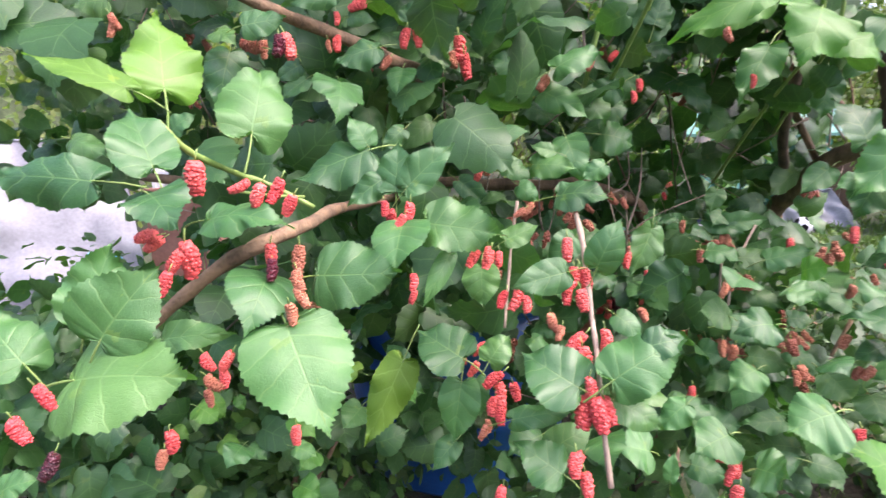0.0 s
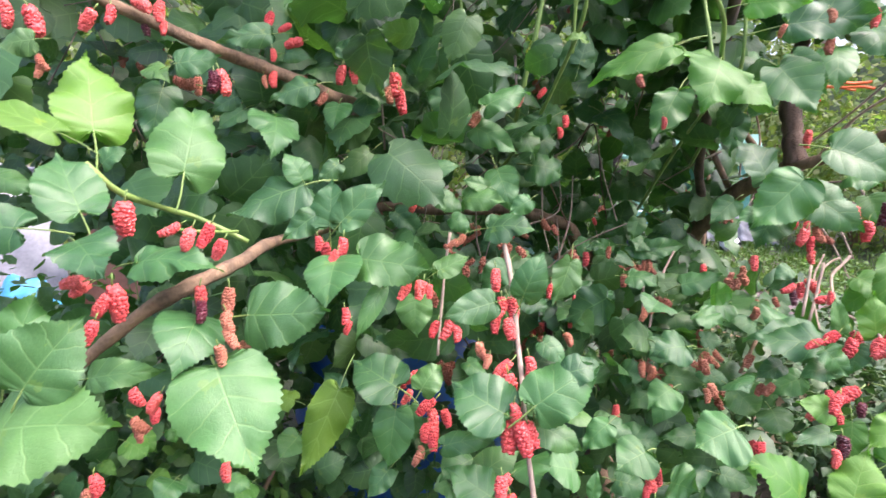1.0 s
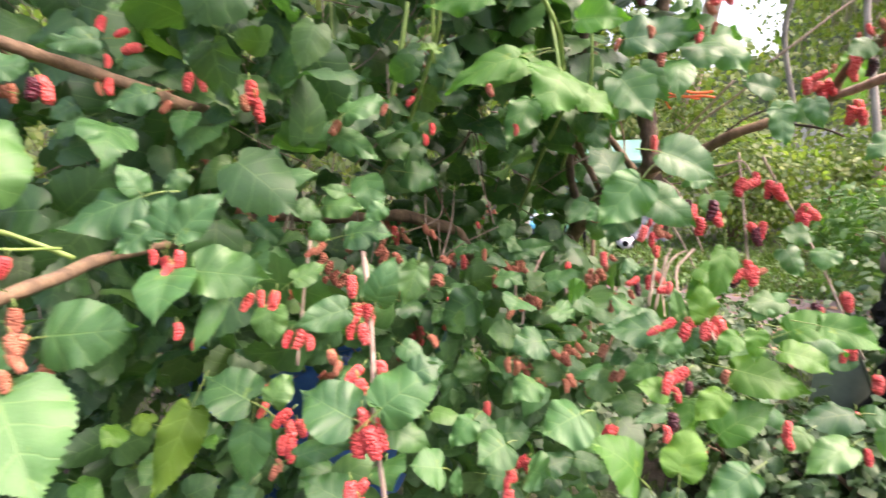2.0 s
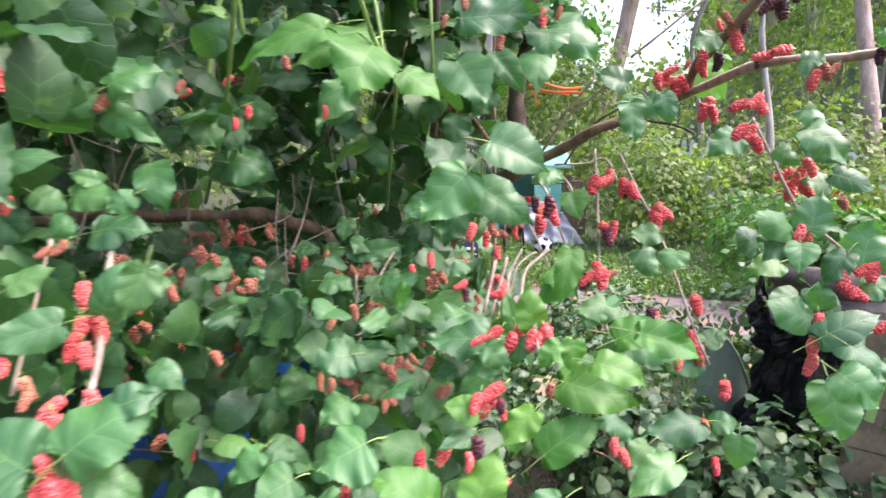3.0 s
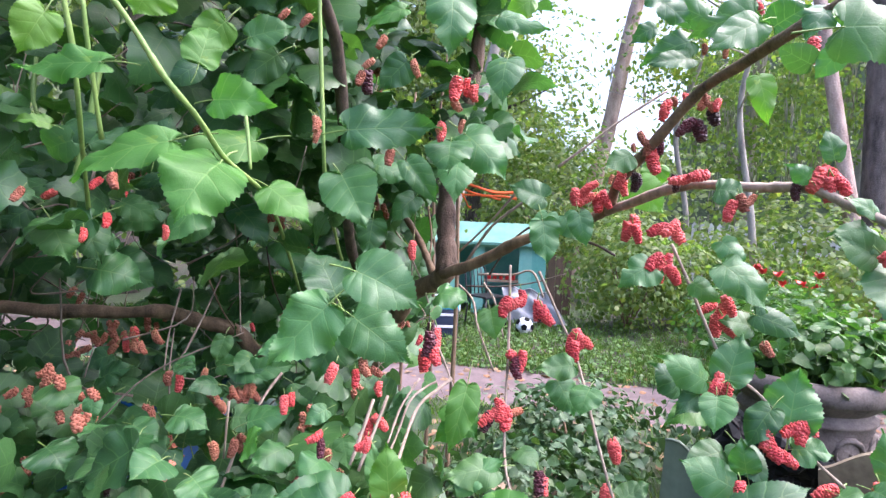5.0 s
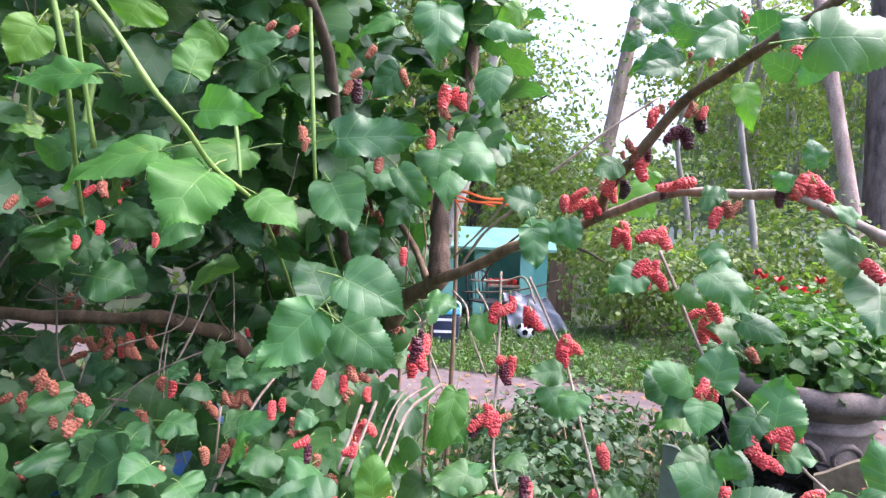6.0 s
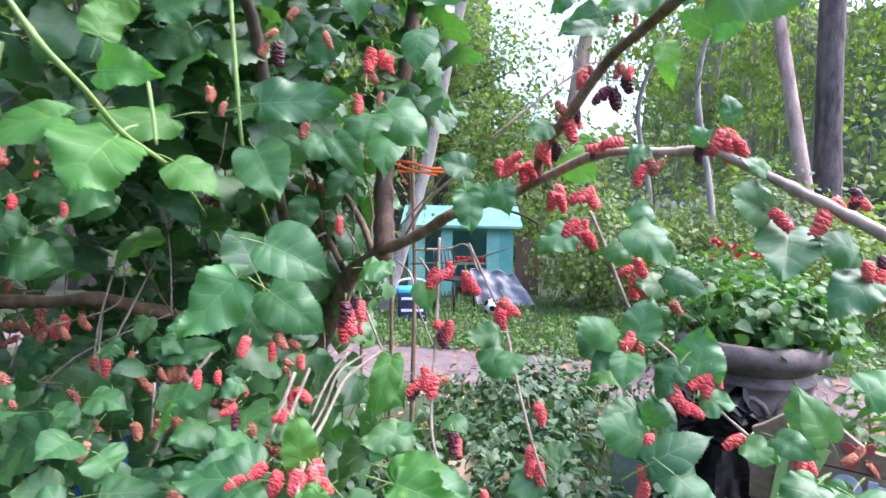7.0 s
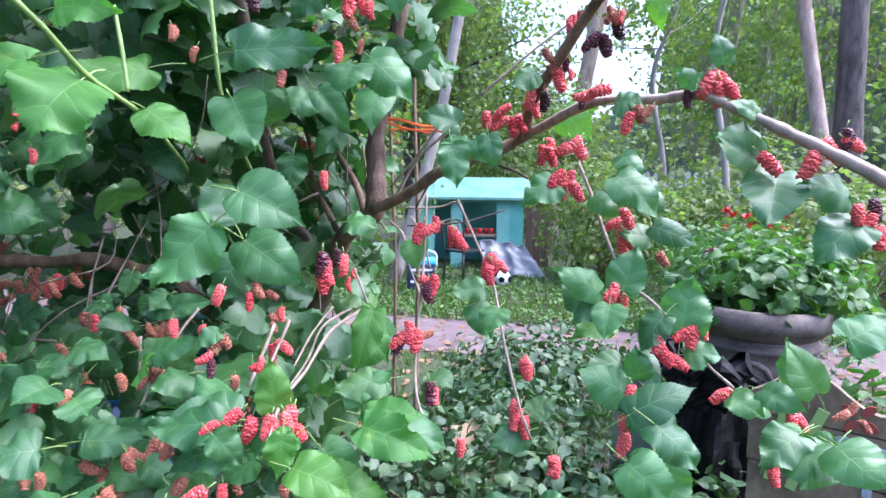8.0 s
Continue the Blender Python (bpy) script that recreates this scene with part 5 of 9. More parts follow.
leaf((0.367, 0.540, 0.825), (0.384, 0.507, 0.833), (-0.33, -0.52, 0.79), 0.057, "m")
leaf((0.068, 0.753, 0.981), (0.076, 0.724, 0.956), (-0.04, -0.73, 0.68), 0.038, "m")
leaf((1.116, 0.680, 1.571), (1.069, 0.731, 1.544), (-0.65, -0.76, 0.11), 0.050, "m")
leaf((1.131, 0.584, 1.583), (1.080, 0.647, 1.560), (-0.71, -0.70, 0.08), 0.056, "m")
leaf((1.122, 0.661, 1.600), (1.047, 0.704, 1.643), (-0.65, -0.74, -0.17), 0.045, "m")
leaf((1.152, 0.518, 1.500), (1.122, 0.543, 1.526), (-0.72, -0.59, -0.37), 0.039, "m")
leaf((1.167, 0.493, 1.513), (1.157, 0.518, 1.483), (-0.75, -0.56, -0.35), 0.034, "m")
leaf((1.114, 0.542, 1.548), (1.131, 0.510, 1.568), (-0.75, -0.62, -0.24), 0.049, "m")
leaf((1.147, 0.643, 1.586), (1.183, 0.619, 1.555), (-0.73, -0.68, -0.01), 0.045, "m")
leaf((1.103, 0.743, 1.611), (1.078, 0.773, 1.589), (-0.61, -0.77, 0.18), 0.034, "m")
leaf((1.260, 0.409, 0.987), (1.235, 0.437, 1.045), (-0.62, -0.41, 0.66), 0.049, "m")
leaf((1.225, 0.495, 0.955), (1.229, 0.448, 0.942), (-0.57, -0.43, 0.70), 0.042, "m")
leaf((1.250, 0.470, 0.969), (1.255, 0.417, 0.956), (-0.59, -0.41, 0.69), 0.042, "m")
leaf((1.184, 0.375, 0.961), (1.135, 0.382, 0.926), (-0.56, -0.39, 0.73), 0.054, "m")
leaf((1.176, 0.374, 0.943), (1.178, 0.319, 0.931), (-0.58, -0.36, 0.73), 0.061, "m")
leaf((1.176, 0.332, 0.968), (1.169, 0.281, 0.947), (-0.60, -0.33, 0.73), 0.059, "m")
leaf((1.116, 0.559, 1.008), (1.115, 0.513, 0.966), (-0.50, -0.53, 0.69), 0.046, "m")
leaf((1.101, 0.568, 0.996), (1.046, 0.580, 0.982), (-0.46, -0.56, 0.69), 0.044, "m")
leaf((0.796, 0.789, 1.012), (0.828, 0.747, 0.973), (-0.20, -0.71, 0.67), 0.057, "f")
leaf((1.105, 0.651, 1.057), (1.059, 0.666, 1.091), (-0.46, -0.63, 0.62), 0.049, "m")
leaf((1.128, 0.626, 1.035), (1.068, 0.639, 1.012), (-0.47, -0.60, 0.65), 0.049, "f")

# berries
berry((1.113, 0.684, 1.495), (-0.24, -0.31, -0.92), 0.021, "r")
berry((1.094, 0.704, 1.484), (-0.10, -0.29, -0.95), 0.021, "r")
berry((1.149, 0.653, 1.485), (-0.39, -0.14, -0.91), 0.021, "r")
berry((1.133, 0.665, 1.494), (0.38, 0.07, -0.92), 0.017, "o")
berry((1.134, 0.799, 1.452), (0.25, -0.25, -0.94), 0.021, "r")
berry((1.154, 0.787, 1.430), (0.04, -0.23, -0.97), 0.021, "r")
berry((1.126, 0.815, 1.402), (-0.30, -0.30, -0.91), 0.021, "r")
berry((1.106, 0.832, 1.384), (-0.27, 0.15, -0.95), 0.017, "o")
berry((1.131, 0.680, 1.454), (0.31, 0.08, -0.95), 0.021, "k")
berry((1.120, 0.689, 1.457), (0.28, -0.26, -0.92), 0.021, "k")
berry((1.139, 0.636, 1.554), (-0.19, -0.02, -0.98), 0.017, "o")
berry((1.116, 0.656, 1.562), (0.22, 0.11, -0.97), 0.017, "o")
berry((1.147, 0.600, 1.607), (0.34, -0.31, -0.89), 0.021, "r")
berry((1.142, 0.794, 1.445), (0.11, 0.00, -0.99), 0.017, "o")
berry((1.126, 0.808, 1.438), (0.01, -0.28, -0.96), 0.017, "o")
berry((1.141, 0.661, 1.481), (-0.02, -0.33, -0.94), 0.017, "o")
berry((1.102, 0.695, 1.492), (0.40, 0.11, -0.91), 0.017, "o")
berry((0.341, 0.849, 0.977), (0.05, -0.21, -0.98), 0.020, "r")
berry((0.348, 0.847, 0.966), (0.38, -0.05, -0.92), 0.020, "r")
berry((0.340, 0.842, 0.957), (0.36, 0.10, -0.93), 0.020, "r")
berry((0.352, 0.864, 0.951), (0.01, -0.15, -0.99), 0.020, "r")
berry((0.347, 0.839, 0.946), (0.10, -0.14, -0.99), 0.020, "r")
berry((0.335, 0.835, 0.942), (-0.31, -0.20, -0.93), 0.020, "r")
berry((0.529, 1.297, 1.052), (0.28, -0.34, -0.90), 0.020, "r")
berry((0.804, 0.951, 1.086), (-0.41, -0.02, -0.91), 0.020, "r")
berry((0.813, 0.945, 1.071), (-0.21, -0.08, -0.97), 0.020, "r")
berry((0.823, 0.945, 1.086), (-0.03, -0.19, -0.98), 0.020, "r")
berry((0.806, 0.945, 1.061), (0.43, -0.25, -0.87), 0.020, "r")
berry((0.140, 0.440, 0.911), (-0.08, -0.27, -0.96), 0.024, "r")
berry((0.148, 0.437, 0.892), (0.13, -0.23, -0.97), 0.024, "r")
berry((0.076, 0.472, 0.853), (-0.14, 0.05, -0.99), 0.024, "r")
berry((0.327, 0.500, 0.832), (-0.18, -0.06, -0.98), 0.024, "r")
berry((0.343, 0.556, 0.829), (0.36, -0.30, -0.88), 0.024, "r")
berry((0.347, 0.550, 0.822), (-0.39, -0.23, -0.89), 0.024, "r")
berry((-0.039, 0.575, 1.119), (0.26, -0.03, -0.97), 0.024, "r")
berry((0.067, 0.732, 1.157), (-0.25, -0.19, -0.95), 0.024, "r")
berry((0.072, 0.589, 1.070), (-0.30, -0.12, -0.95), 0.024, "r")
berry((-0.124, 0.268, 1.128), (-0.42, 0.02, -0.91), 0.015, "r")
berry((-0.170, 0.222, 1.085), (0.36, 0.16, -0.92), 0.015, "r")
berry((-0.156, 0.191, 1.085), (0.23, 0.17, -0.96), 0.013, "r")
berry((-0.142, 0.193, 1.068), (-0.43, -0.20, -0.88), 0.013, "k")
berry((-0.260, 0.573, 0.955), (0.42, 0.06, -0.90), 0.024, "r")
berry((-0.239, 0.574, 0.933), (-0.09, 0.16, -0.98), 0.024, "r")
berry((-0.274, 0.600, 0.896), (0.12, 0.09, -0.99), 0.024, "o")
berry((-0.331, 0.591, 0.821), (-0.19, -0.27, -0.94), 0.024, "o")
berry((0.396, 0.697, 0.917), (-0.05, -0.30, -0.95), 0.024, "o")
berry((0.408, 0.689, 0.912), (-0.12, 0.17, -0.98), 0.024, "o")
berry((0.437, 0.876, 1.005), (-0.16, -0.36, -0.92), 0.024, "o")
berry((0.426, 0.762, 0.979), (-0.40, -0.26, -0.88), 0.024, "o")
berry((0.491, 0.702, 0.915), (0.27, -0.17, -0.95), 0.024, "o")
berry((0.452, 0.986, 1.035), (-0.19, -0.32, -0.93), 0.024, "o")
berry((0.350, 1.029, 1.073), (0.43, -0.13, -0.89), 0.024, "o")
berry((-0.073, 0.373, 1.077), (-0.26, -0.33, -0.91), 0.019, "o")
berry((-0.085, 0.376, 1.100), (-0.39, -0.26, -0.88), 0.019, "o")
berry((-0.172, 0.416, 1.181), (-0.08, 0.07, -0.99), 0.028, "r")
berry((-0.149, 0.335, 1.126), (-0.52, -0.19, -0.84), 0.018, "r")
berry((-0.148, 0.337, 1.132), (0.01, 0.11, -0.99), 0.027, "r")
berry((-0.152, 0.313, 1.140), (-0.96, 0.20, -0.20), 0.016, "r")
berry((-0.152, 0.318, 1.137), (-0.83, 0.21, -0.52), 0.016, "r")
berry((-0.113, 0.369, 1.168), (-0.87, -0.22, -0.44), 0.016, "r")
berry((-0.097, 0.348, 1.168), (-0.34, 0.03, -0.94), 0.018, "r")
berry((-0.085, 0.351, 1.171), (-0.44, -0.17, -0.88), 0.019, "r")
berry((-0.076, 0.346, 1.160), (-0.47, 0.16, -0.87), 0.016, "r")
berry((-0.094, 0.345, 1.128), (-0.07, 0.12, -0.99), 0.017, "r")
berry((-0.093, 0.343, 1.118), (-0.03, -0.34, -0.94), 0.016, "k")
berry((-0.074, 0.344, 1.127), (-0.05, -0.19, -0.98), 0.019, "o")
berry((-0.075, 0.337, 1.112), (0.32, -0.41, -0.85), 0.016, "o")
berry((-0.075, 0.332, 1.100), (0.56, -0.43, -0.71), 0.016, "o")
berry((-0.077, 0.321, 1.093), (0.12, 0.04, -0.99), 0.015, "o")
berry((-0.157, 0.632, 1.310), (0.31, -0.37, -0.88), 0.032, "r")
berry((-0.161, 0.624, 1.307), (-0.04, -0.44, -0.90), 0.026, "k")
berry((-0.166, 0.584, 1.288), (-0.96, 0.18, 0.21), 0.026, "o")
berry((-0.169, 0.596, 1.298), (-0.06, 0.07, -1.00), 0.020, "o")
berry((-0.221, 0.499, 1.342), (-0.61, 0.17, -0.77), 0.022, "r")
berry((-0.219, 0.526, 1.352), (-0.04, -0.44, -0.90), 0.019, "r")
berry((-0.225, 0.585, 1.371), (0.83, -0.34, -0.45), 0.024, "r")
berry((-0.206, 0.610, 1.377), (-0.02, -0.22, -0.98), 0.024, "r")
berry((-0.203, 0.607, 1.356), (-0.03, -0.31, -0.95), 0.016, "r")
berry((-0.221, 0.605, 1.357), (-0.00, -0.03, -1.00), 0.017, "k")
berry((-0.273, 0.494, 1.343), (0.40, -0.27, -0.88), 0.029, "r")
berry((-0.292, 0.494, 1.348), (-0.00, -0.02, -1.00), 0.024, "r")
berry((-0.107, 0.690, 1.386), (-0.20, -0.36, -0.91), 0.021, "r")
berry((-0.089, 0.718, 1.378), (-0.87, -0.01, -0.49), 0.019, "r")
berry((-0.074, 0.707, 1.356), (-0.92, 0.32, -0.21), 0.025, "r")
berry((-0.109, 0.691, 1.344), (-0.00, -0.06, -1.00), 0.016, "r")
berry((-0.119, 0.683, 1.311), (0.18, -0.11, -0.98), 0.016, "o")
berry((-0.108, 0.692, 1.317), (-0.02, -0.25, -0.97), 0.021, "r")
berry((-0.027, 0.740, 1.332), (-0.19, -0.24, -0.95), 0.027, "r")
berry((-0.016, 0.740, 1.333), (0.16, -0.20, -0.97), 0.027, "r")
berry((0.040, 0.797, 1.331), (-0.10, -0.12, -0.99), 0.036, "r")
berry((0.047, 0.784, 1.306), (0.17, 0.08, -0.98), 0.036, "r")
berry((0.033, 0.794, 1.311), (0.08, -0.32, -0.94), 0.026, "o")
berry((-0.046, 0.703, 1.292), (-0.58, -0.31, -0.75), 0.020, "o")
berry((0.067, 0.670, 1.170), (0.16, -0.46, -0.87), 0.026, "o")
berry((-0.040, 0.533, 1.133), (-0.00, -0.02, -1.00), 0.016, "r")
berry((-0.013, 0.529, 1.132), (-0.19, -0.21, -0.96), 0.024, "r")
berry((-0.017, 0.504, 1.123), (-0.51, -0.11, -0.85), 0.016, "r")
berry((0.163, 0.782, 1.273), (-0.53, -0.36, -0.77), 0.026, "o")
berry((0.160, 0.604, 1.080), (-0.01, -0.18, -0.98), 0.029, "r")
berry((0.162, 0.575, 1.052), (-0.20, -0.42, -0.89), 0.024, "r")
berry((0.170, 0.578, 1.051), (0.24, -0.26, -0.94), 0.030, "r")
berry((0.157, 0.565, 1.037), (-0.19, -0.25, -0.95), 0.026, "r")
berry((0.166, 0.558, 1.032), (0.13, -0.45, -0.88), 0.026, "r")
berry((0.161, 0.507, 1.000), (-0.72, -0.19, -0.67), 0.027, "r")
berry((0.155, 0.494, 0.992), (-0.02, -0.21, -0.98), 0.029, "r")
berry((0.179, 0.505, 1.006), (-0.01, -0.09, -1.00), 0.025, "r")
berry((0.154, 0.460, 0.975), (0.01, 0.07, -1.00), 0.026, "r")
berry((0.156, 0.466, 0.955), (-0.19, -0.24, -0.95), 0.034, "r")
berry((0.158, 0.456, 0.958), (0.25, -0.18, -0.95), 0.036, "r")
berry((0.167, 0.456, 0.956), (0.41, -0.07, -0.91), 0.028, "r")
berry((0.160, 0.492, 0.876), (-0.61, 0.17, -0.77), 0.026, "r")
berry((0.055, 0.558, 0.948), (-0.47, 0.15, -0.87), 0.021, "r")
berry((0.070, 0.563, 0.966), (-0.81, 0.26, -0.52), 0.024, "r")
berry((0.083, 0.551, 0.939), (-0.78, -0.17, -0.61), 0.027, "r")
berry((0.078, 0.553, 0.927), (0.06, -0.37, -0.93), 0.030, "r")
berry((0.090, 0.520, 0.941), (0.26, 0.06, -0.96), 0.022, "r")
berry((0.083, 0.546, 0.907), (-0.12, -0.41, -0.91), 0.027, "r")
berry((0.074, 0.547, 0.912), (-0.19, -0.19, -0.96), 0.023, "r")
berry((0.064, 0.539, 0.882), (-0.42, -0.20, -0.89), 0.018, "o")
berry((0.131, 0.675, 1.110), (-0.68, -0.05, -0.73), 0.020, "o")
berry((0.119, 0.664, 1.105), (-0.81, -0.13, -0.57), 0.017, "o")
berry((0.054, 0.511, 1.087), (-0.51, -0.12, -0.85), 0.021, "r")
berry((0.063, 0.506, 1.091), (-0.01, -0.14, -0.99), 0.018, "r")
berry((0.075, 0.519, 1.083), (-0.03, -0.35, -0.94), 0.016, "r")
berry((0.100, 0.553, 1.036), (-0.36, -0.17, -0.92), 0.027, "r")
berry((0.104, 0.549, 1.028), (0.13, -0.43, -0.89), 0.020, "r")
berry((0.087, 0.565, 1.028), (-0.36, -0.37, -0.85), 0.021, "r")
berry((0.130, 0.521, 1.012), (0.27, 0.08, -0.96), 0.017, "o")
berry((0.466, 0.836, 0.970), (0.23, -0.02, -0.97), 0.026, "o")
berry((0.497, 0.835, 0.971), (-0.24, 0.04, -0.97), 0.026, "o")
berry((0.445, 0.809, 0.882), (-0.22, -0.08, -0.97), 0.026, "o")
berry((0.432, 0.763, 0.885), (0.70, 0.04, -0.71), 0.026, "o")
berry((0.453, 0.769, 0.868), (0.08, -0.37, -0.93), 0.026, "o")
berry((0.468, 0.950, 0.992), (0.58, -0.05, -0.81), 0.025, "o")
berry((0.589, 0.660, 1.037), (-0.87, 0.02, -0.50), 0.021, "r")
berry((0.586, 0.661, 1.030), (-0.04, -0.45, -0.89), 0.023, "k")
berry((0.650, 0.670, 1.013), (-0.97, -0.21, -0.12), 0.022, "r")
berry((0.594, 0.604, 0.975), (-0.84, 0.17, -0.52), 0.024, "r")
berry((0.617, 0.608, 0.984), (-0.77, -0.06, -0.63), 0.027, "r")
berry((0.627, 0.595, 0.981), (-0.33, 0.08, -0.94), 0.031, "r")
berry((0.638, 0.610, 0.986), (0.13, -0.44, -0.89), 0.030, "r")
berry((0.581, 0.527, 0.943), (-0.87, 0.03, -0.50), 0.031, "r")
berry((0.545, 0.513, 0.945), (-0.52, -0.33, -0.79), 0.026, "r")
berry((0.567, 0.506, 0.937), (-0.00, -0.05, -1.00), 0.018, "k")
berry((0.526, 0.482, 0.912), (-0.01, -0.11, -0.99), 0.026, "k")
berry((0.514, 0.476, 0.900), (-0.01, -0.11, -0.99), 0.022, "r")
berry((0.492, 0.561, 0.862), (-0.03, -0.34, -0.94), 0.025, "r")
berry((0.495, 0.567, 0.855), (-0.32, 0.12, -0.94), 0.022, "r")
berry((0.425, 0.710, 0.728), (0.85, -0.05, -0.52), 0.024, "o")
berry((0.522, 0.739, 0.903), (0.64, -0.21, -0.74), 0.022, "o")
berry((1.176, 0.532, 1.544), (-0.03, 0.07, -1.00), 0.036, "r")
berry((1.146, 0.658, 1.482), (0.26, 0.11, -0.96), 0.036, "k")
berry((1.157, 0.681, 1.497), (-0.44, 0.24, -0.87), 0.026, "o")
berry((1.128, 0.675, 1.458), (-0.56, 0.41, -0.72), 0.036, "k")
berry((1.134, 0.681, 1.457), (0.10, -0.31, -0.95), 0.036, "k")
berry((1.114, 0.713, 1.493), (-0.24, 0.22, -0.94), 0.036, "r")
berry((1.054, 0.710, 1.436), (0.28, -0.44, -0.85), 0.026, "o")
berry((1.070, 0.700, 1.423), (-0.14, 0.28, -0.95), 0.026, "o")
berry((1.083, 0.696, 1.425), (0.02, -0.06, -1.00), 0.024, "k")
berry((1.074, 0.704, 1.407), (0.11, -0.29, -0.95), 0.036, "r")
berry((1.062, 0.753, 1.385), (-0.35, -0.07, -0.93), 0.036, "r")
berry((1.084, 0.774, 1.378), (-0.03, -0.17, -0.98), 0.036, "r")
berry((1.067, 0.729, 1.378), (0.12, 0.20, -0.97), 0.032, "k")
berry((1.055, 0.812, 1.345), (-0.85, 0.12, -0.52), 0.036, "r")
berry((1.068, 0.824, 1.351), (-0.06, -0.26, -0.96), 0.036, "r")
berry((1.045, 0.814, 1.360), (-0.61, 0.12, -0.78), 0.031, "r")
berry((1.076, 0.821, 1.355), (0.24, -0.39, -0.89), 0.036, "r")
berry((1.003, 0.794, 1.353), (0.01, -0.08, -1.00), 0.030, "r")
berry((1.050, 0.796, 1.364), (-0.77, 0.36, -0.53), 0.030, "r")
berry((1.113, 0.658, 1.368), (-0.88, 0.43, -0.21), 0.035, "r")
berry((1.127, 0.643, 1.371), (-0.97, 0.16, -0.20), 0.035, "r")
berry((1.103, 0.686, 1.373), (-0.05, -0.24, -0.97), 0.028, "k")
berry((1.120, 0.584, 1.340), (0.34, -0.20, -0.92), 0.026, "o")
berry((1.115, 0.585, 1.332), (-0.28, 0.13, -0.95), 0.032, "r")
berry((1.139, 0.574, 1.340), (-0.64, 0.08, -0.76), 0.021, "o")
berry((1.171, 0.507, 1.373), (-0.45, 0.14, -0.88), 0.036, "r")
berry((1.167, 0.508, 1.374), (0.74, -0.28, -0.61), 0.033, "r")
berry((1.165, 0.497, 1.361), (0.26, 0.12, -0.96), 0.033, "r")
berry((1.170, 0.494, 1.361), (0.63, -0.23, -0.74), 0.030, "r")
berry((1.149, 0.524, 1.355), (0.06, 0.05, -1.00), 0.025, "k")
berry((1.113, 0.796, 1.304), (-0.16, -0.02, -0.99), 0.036, "r")
berry((1.121, 0.793, 1.316), (0.08, 0.12, -0.99), 0.036, "r")
berry((1.108, 0.776, 1.299), (0.41, 0.03, -0.91), 0.036, "r")
berry((1.108, 0.694, 1.295), (-0.91, 0.21, -0.37), 0.036, "r")
berry((1.078, 0.647, 1.302), (-0.76, 0.03, -0.65), 0.033, "r")
berry((1.066, 0.650, 1.298), (0.43, -0.35, -0.83), 0.034, "r")
berry((1.054, 0.646, 1.248), (-0.17, -0.06, -0.98), 0.036, "r")
berry((1.057, 0.642, 1.240), (0.62, -0.02, -0.78), 0.036, "r")
berry((1.054, 0.646, 1.254), (-0.69, 0.09, -0.72), 0.034, "r")
berry((1.065, 0.644, 1.256), (0.05, 0.03, -1.00), 0.026, "r")
berry((1.151, 0.636, 1.186), (-0.76, 0.37, -0.53), 0.032, "r")
berry((1.139, 0.611, 1.192), (-0.19, 0.33, -0.93), 0.034, "r")
berry((1.103, 0.584, 1.204), (0.25, -0.37, -0.90), 0.032, "r")
berry((1.163, 0.647, 1.167), (0.08, 0.11, -0.99), 0.036, "r")
berry((1.123, 0.601, 1.173), (0.45, -0.31, -0.84), 0.033, "r")
berry((1.077, 0.557, 1.108), (-0.52, -0.08, -0.85), 0.034, "r")
berry((1.084, 0.560, 1.105), (0.21, -0.03, -0.98), 0.034, "r")
berry((1.068, 0.548, 1.095), (-0.71, 0.47, -0.53), 0.028, "r")
berry((1.130, 0.541, 1.147), (0.65, 0.01, -0.76), 0.024, "o")
berry((1.111, 0.515, 1.036), (0.46, -0.28, -0.84), 0.036, "r")
berry((1.118, 0.508, 1.020), (0.80, -0.24, -0.54), 0.036, "r")
berry((1.154, 0.497, 1.054), (-0.74, 0.41, -0.53), 0.030, "r")
berry((1.158, 0.498, 1.059), (-0.35, -0.05, -0.94), 0.033, "r")
berry((1.159, 0.498, 1.063), (0.32, -0.21, -0.92), 0.027, "r")
berry((1.113, 0.514, 1.047), (-0.33, -0.01, -0.94), 0.027, "r")
berry((0.927, 0.808, 1.170), (-0.86, 0.06, -0.51), 0.036, "r")
berry((0.905, 0.817, 1.172), (-0.38, -0.15, -0.91), 0.036, "r")
berry((0.949, 0.803, 1.169), (0.07, 0.08, -0.99), 0.036, "r")
berry((0.955, 0.804, 1.161), (0.00, -0.09, -1.00), 0.030, "k")
berry((0.943, 0.779, 1.162), (0.55, -0.01, -0.83), 0.036, "r")
berry((0.923, 0.812, 1.184), (-0.07, -0.28, -0.96), 0.029, "r")
berry((1.005, 0.775, 1.121), (-0.34, -0.03, -0.94), 0.036, "r")
berry((1.008, 0.779, 1.126), (0.11, -0.28, -0.95), 0.036, "r")
berry((1.003, 0.770, 1.116), (0.80, -0.05, -0.60), 0.036, "r")
berry((1.001, 0.768, 1.109), (0.09, 0.12, -0.99), 0.036, "r")
berry((0.883, 0.776, 1.092), (0.79, -0.08, -0.60), 0.036, "r")
berry((0.903, 0.760, 1.098), (-0.14, 0.03, -0.99), 0.036, "r")
berry((0.898, 0.767, 1.087), (-0.06, -0.26, -0.96), 0.035, "k")
berry((0.854, 0.737, 1.017), (-0.72, 0.20, -0.67), 0.036, "r")
berry((0.861, 0.734, 1.024), (-0.04, -0.19, -0.98), 0.036, "r")
berry((0.854, 0.741, 1.034), (-0.08, -0.29, -0.95), 0.035, "r")
berry((0.892, 0.733, 1.015), (-0.96, 0.12, -0.25), 0.026, "o")
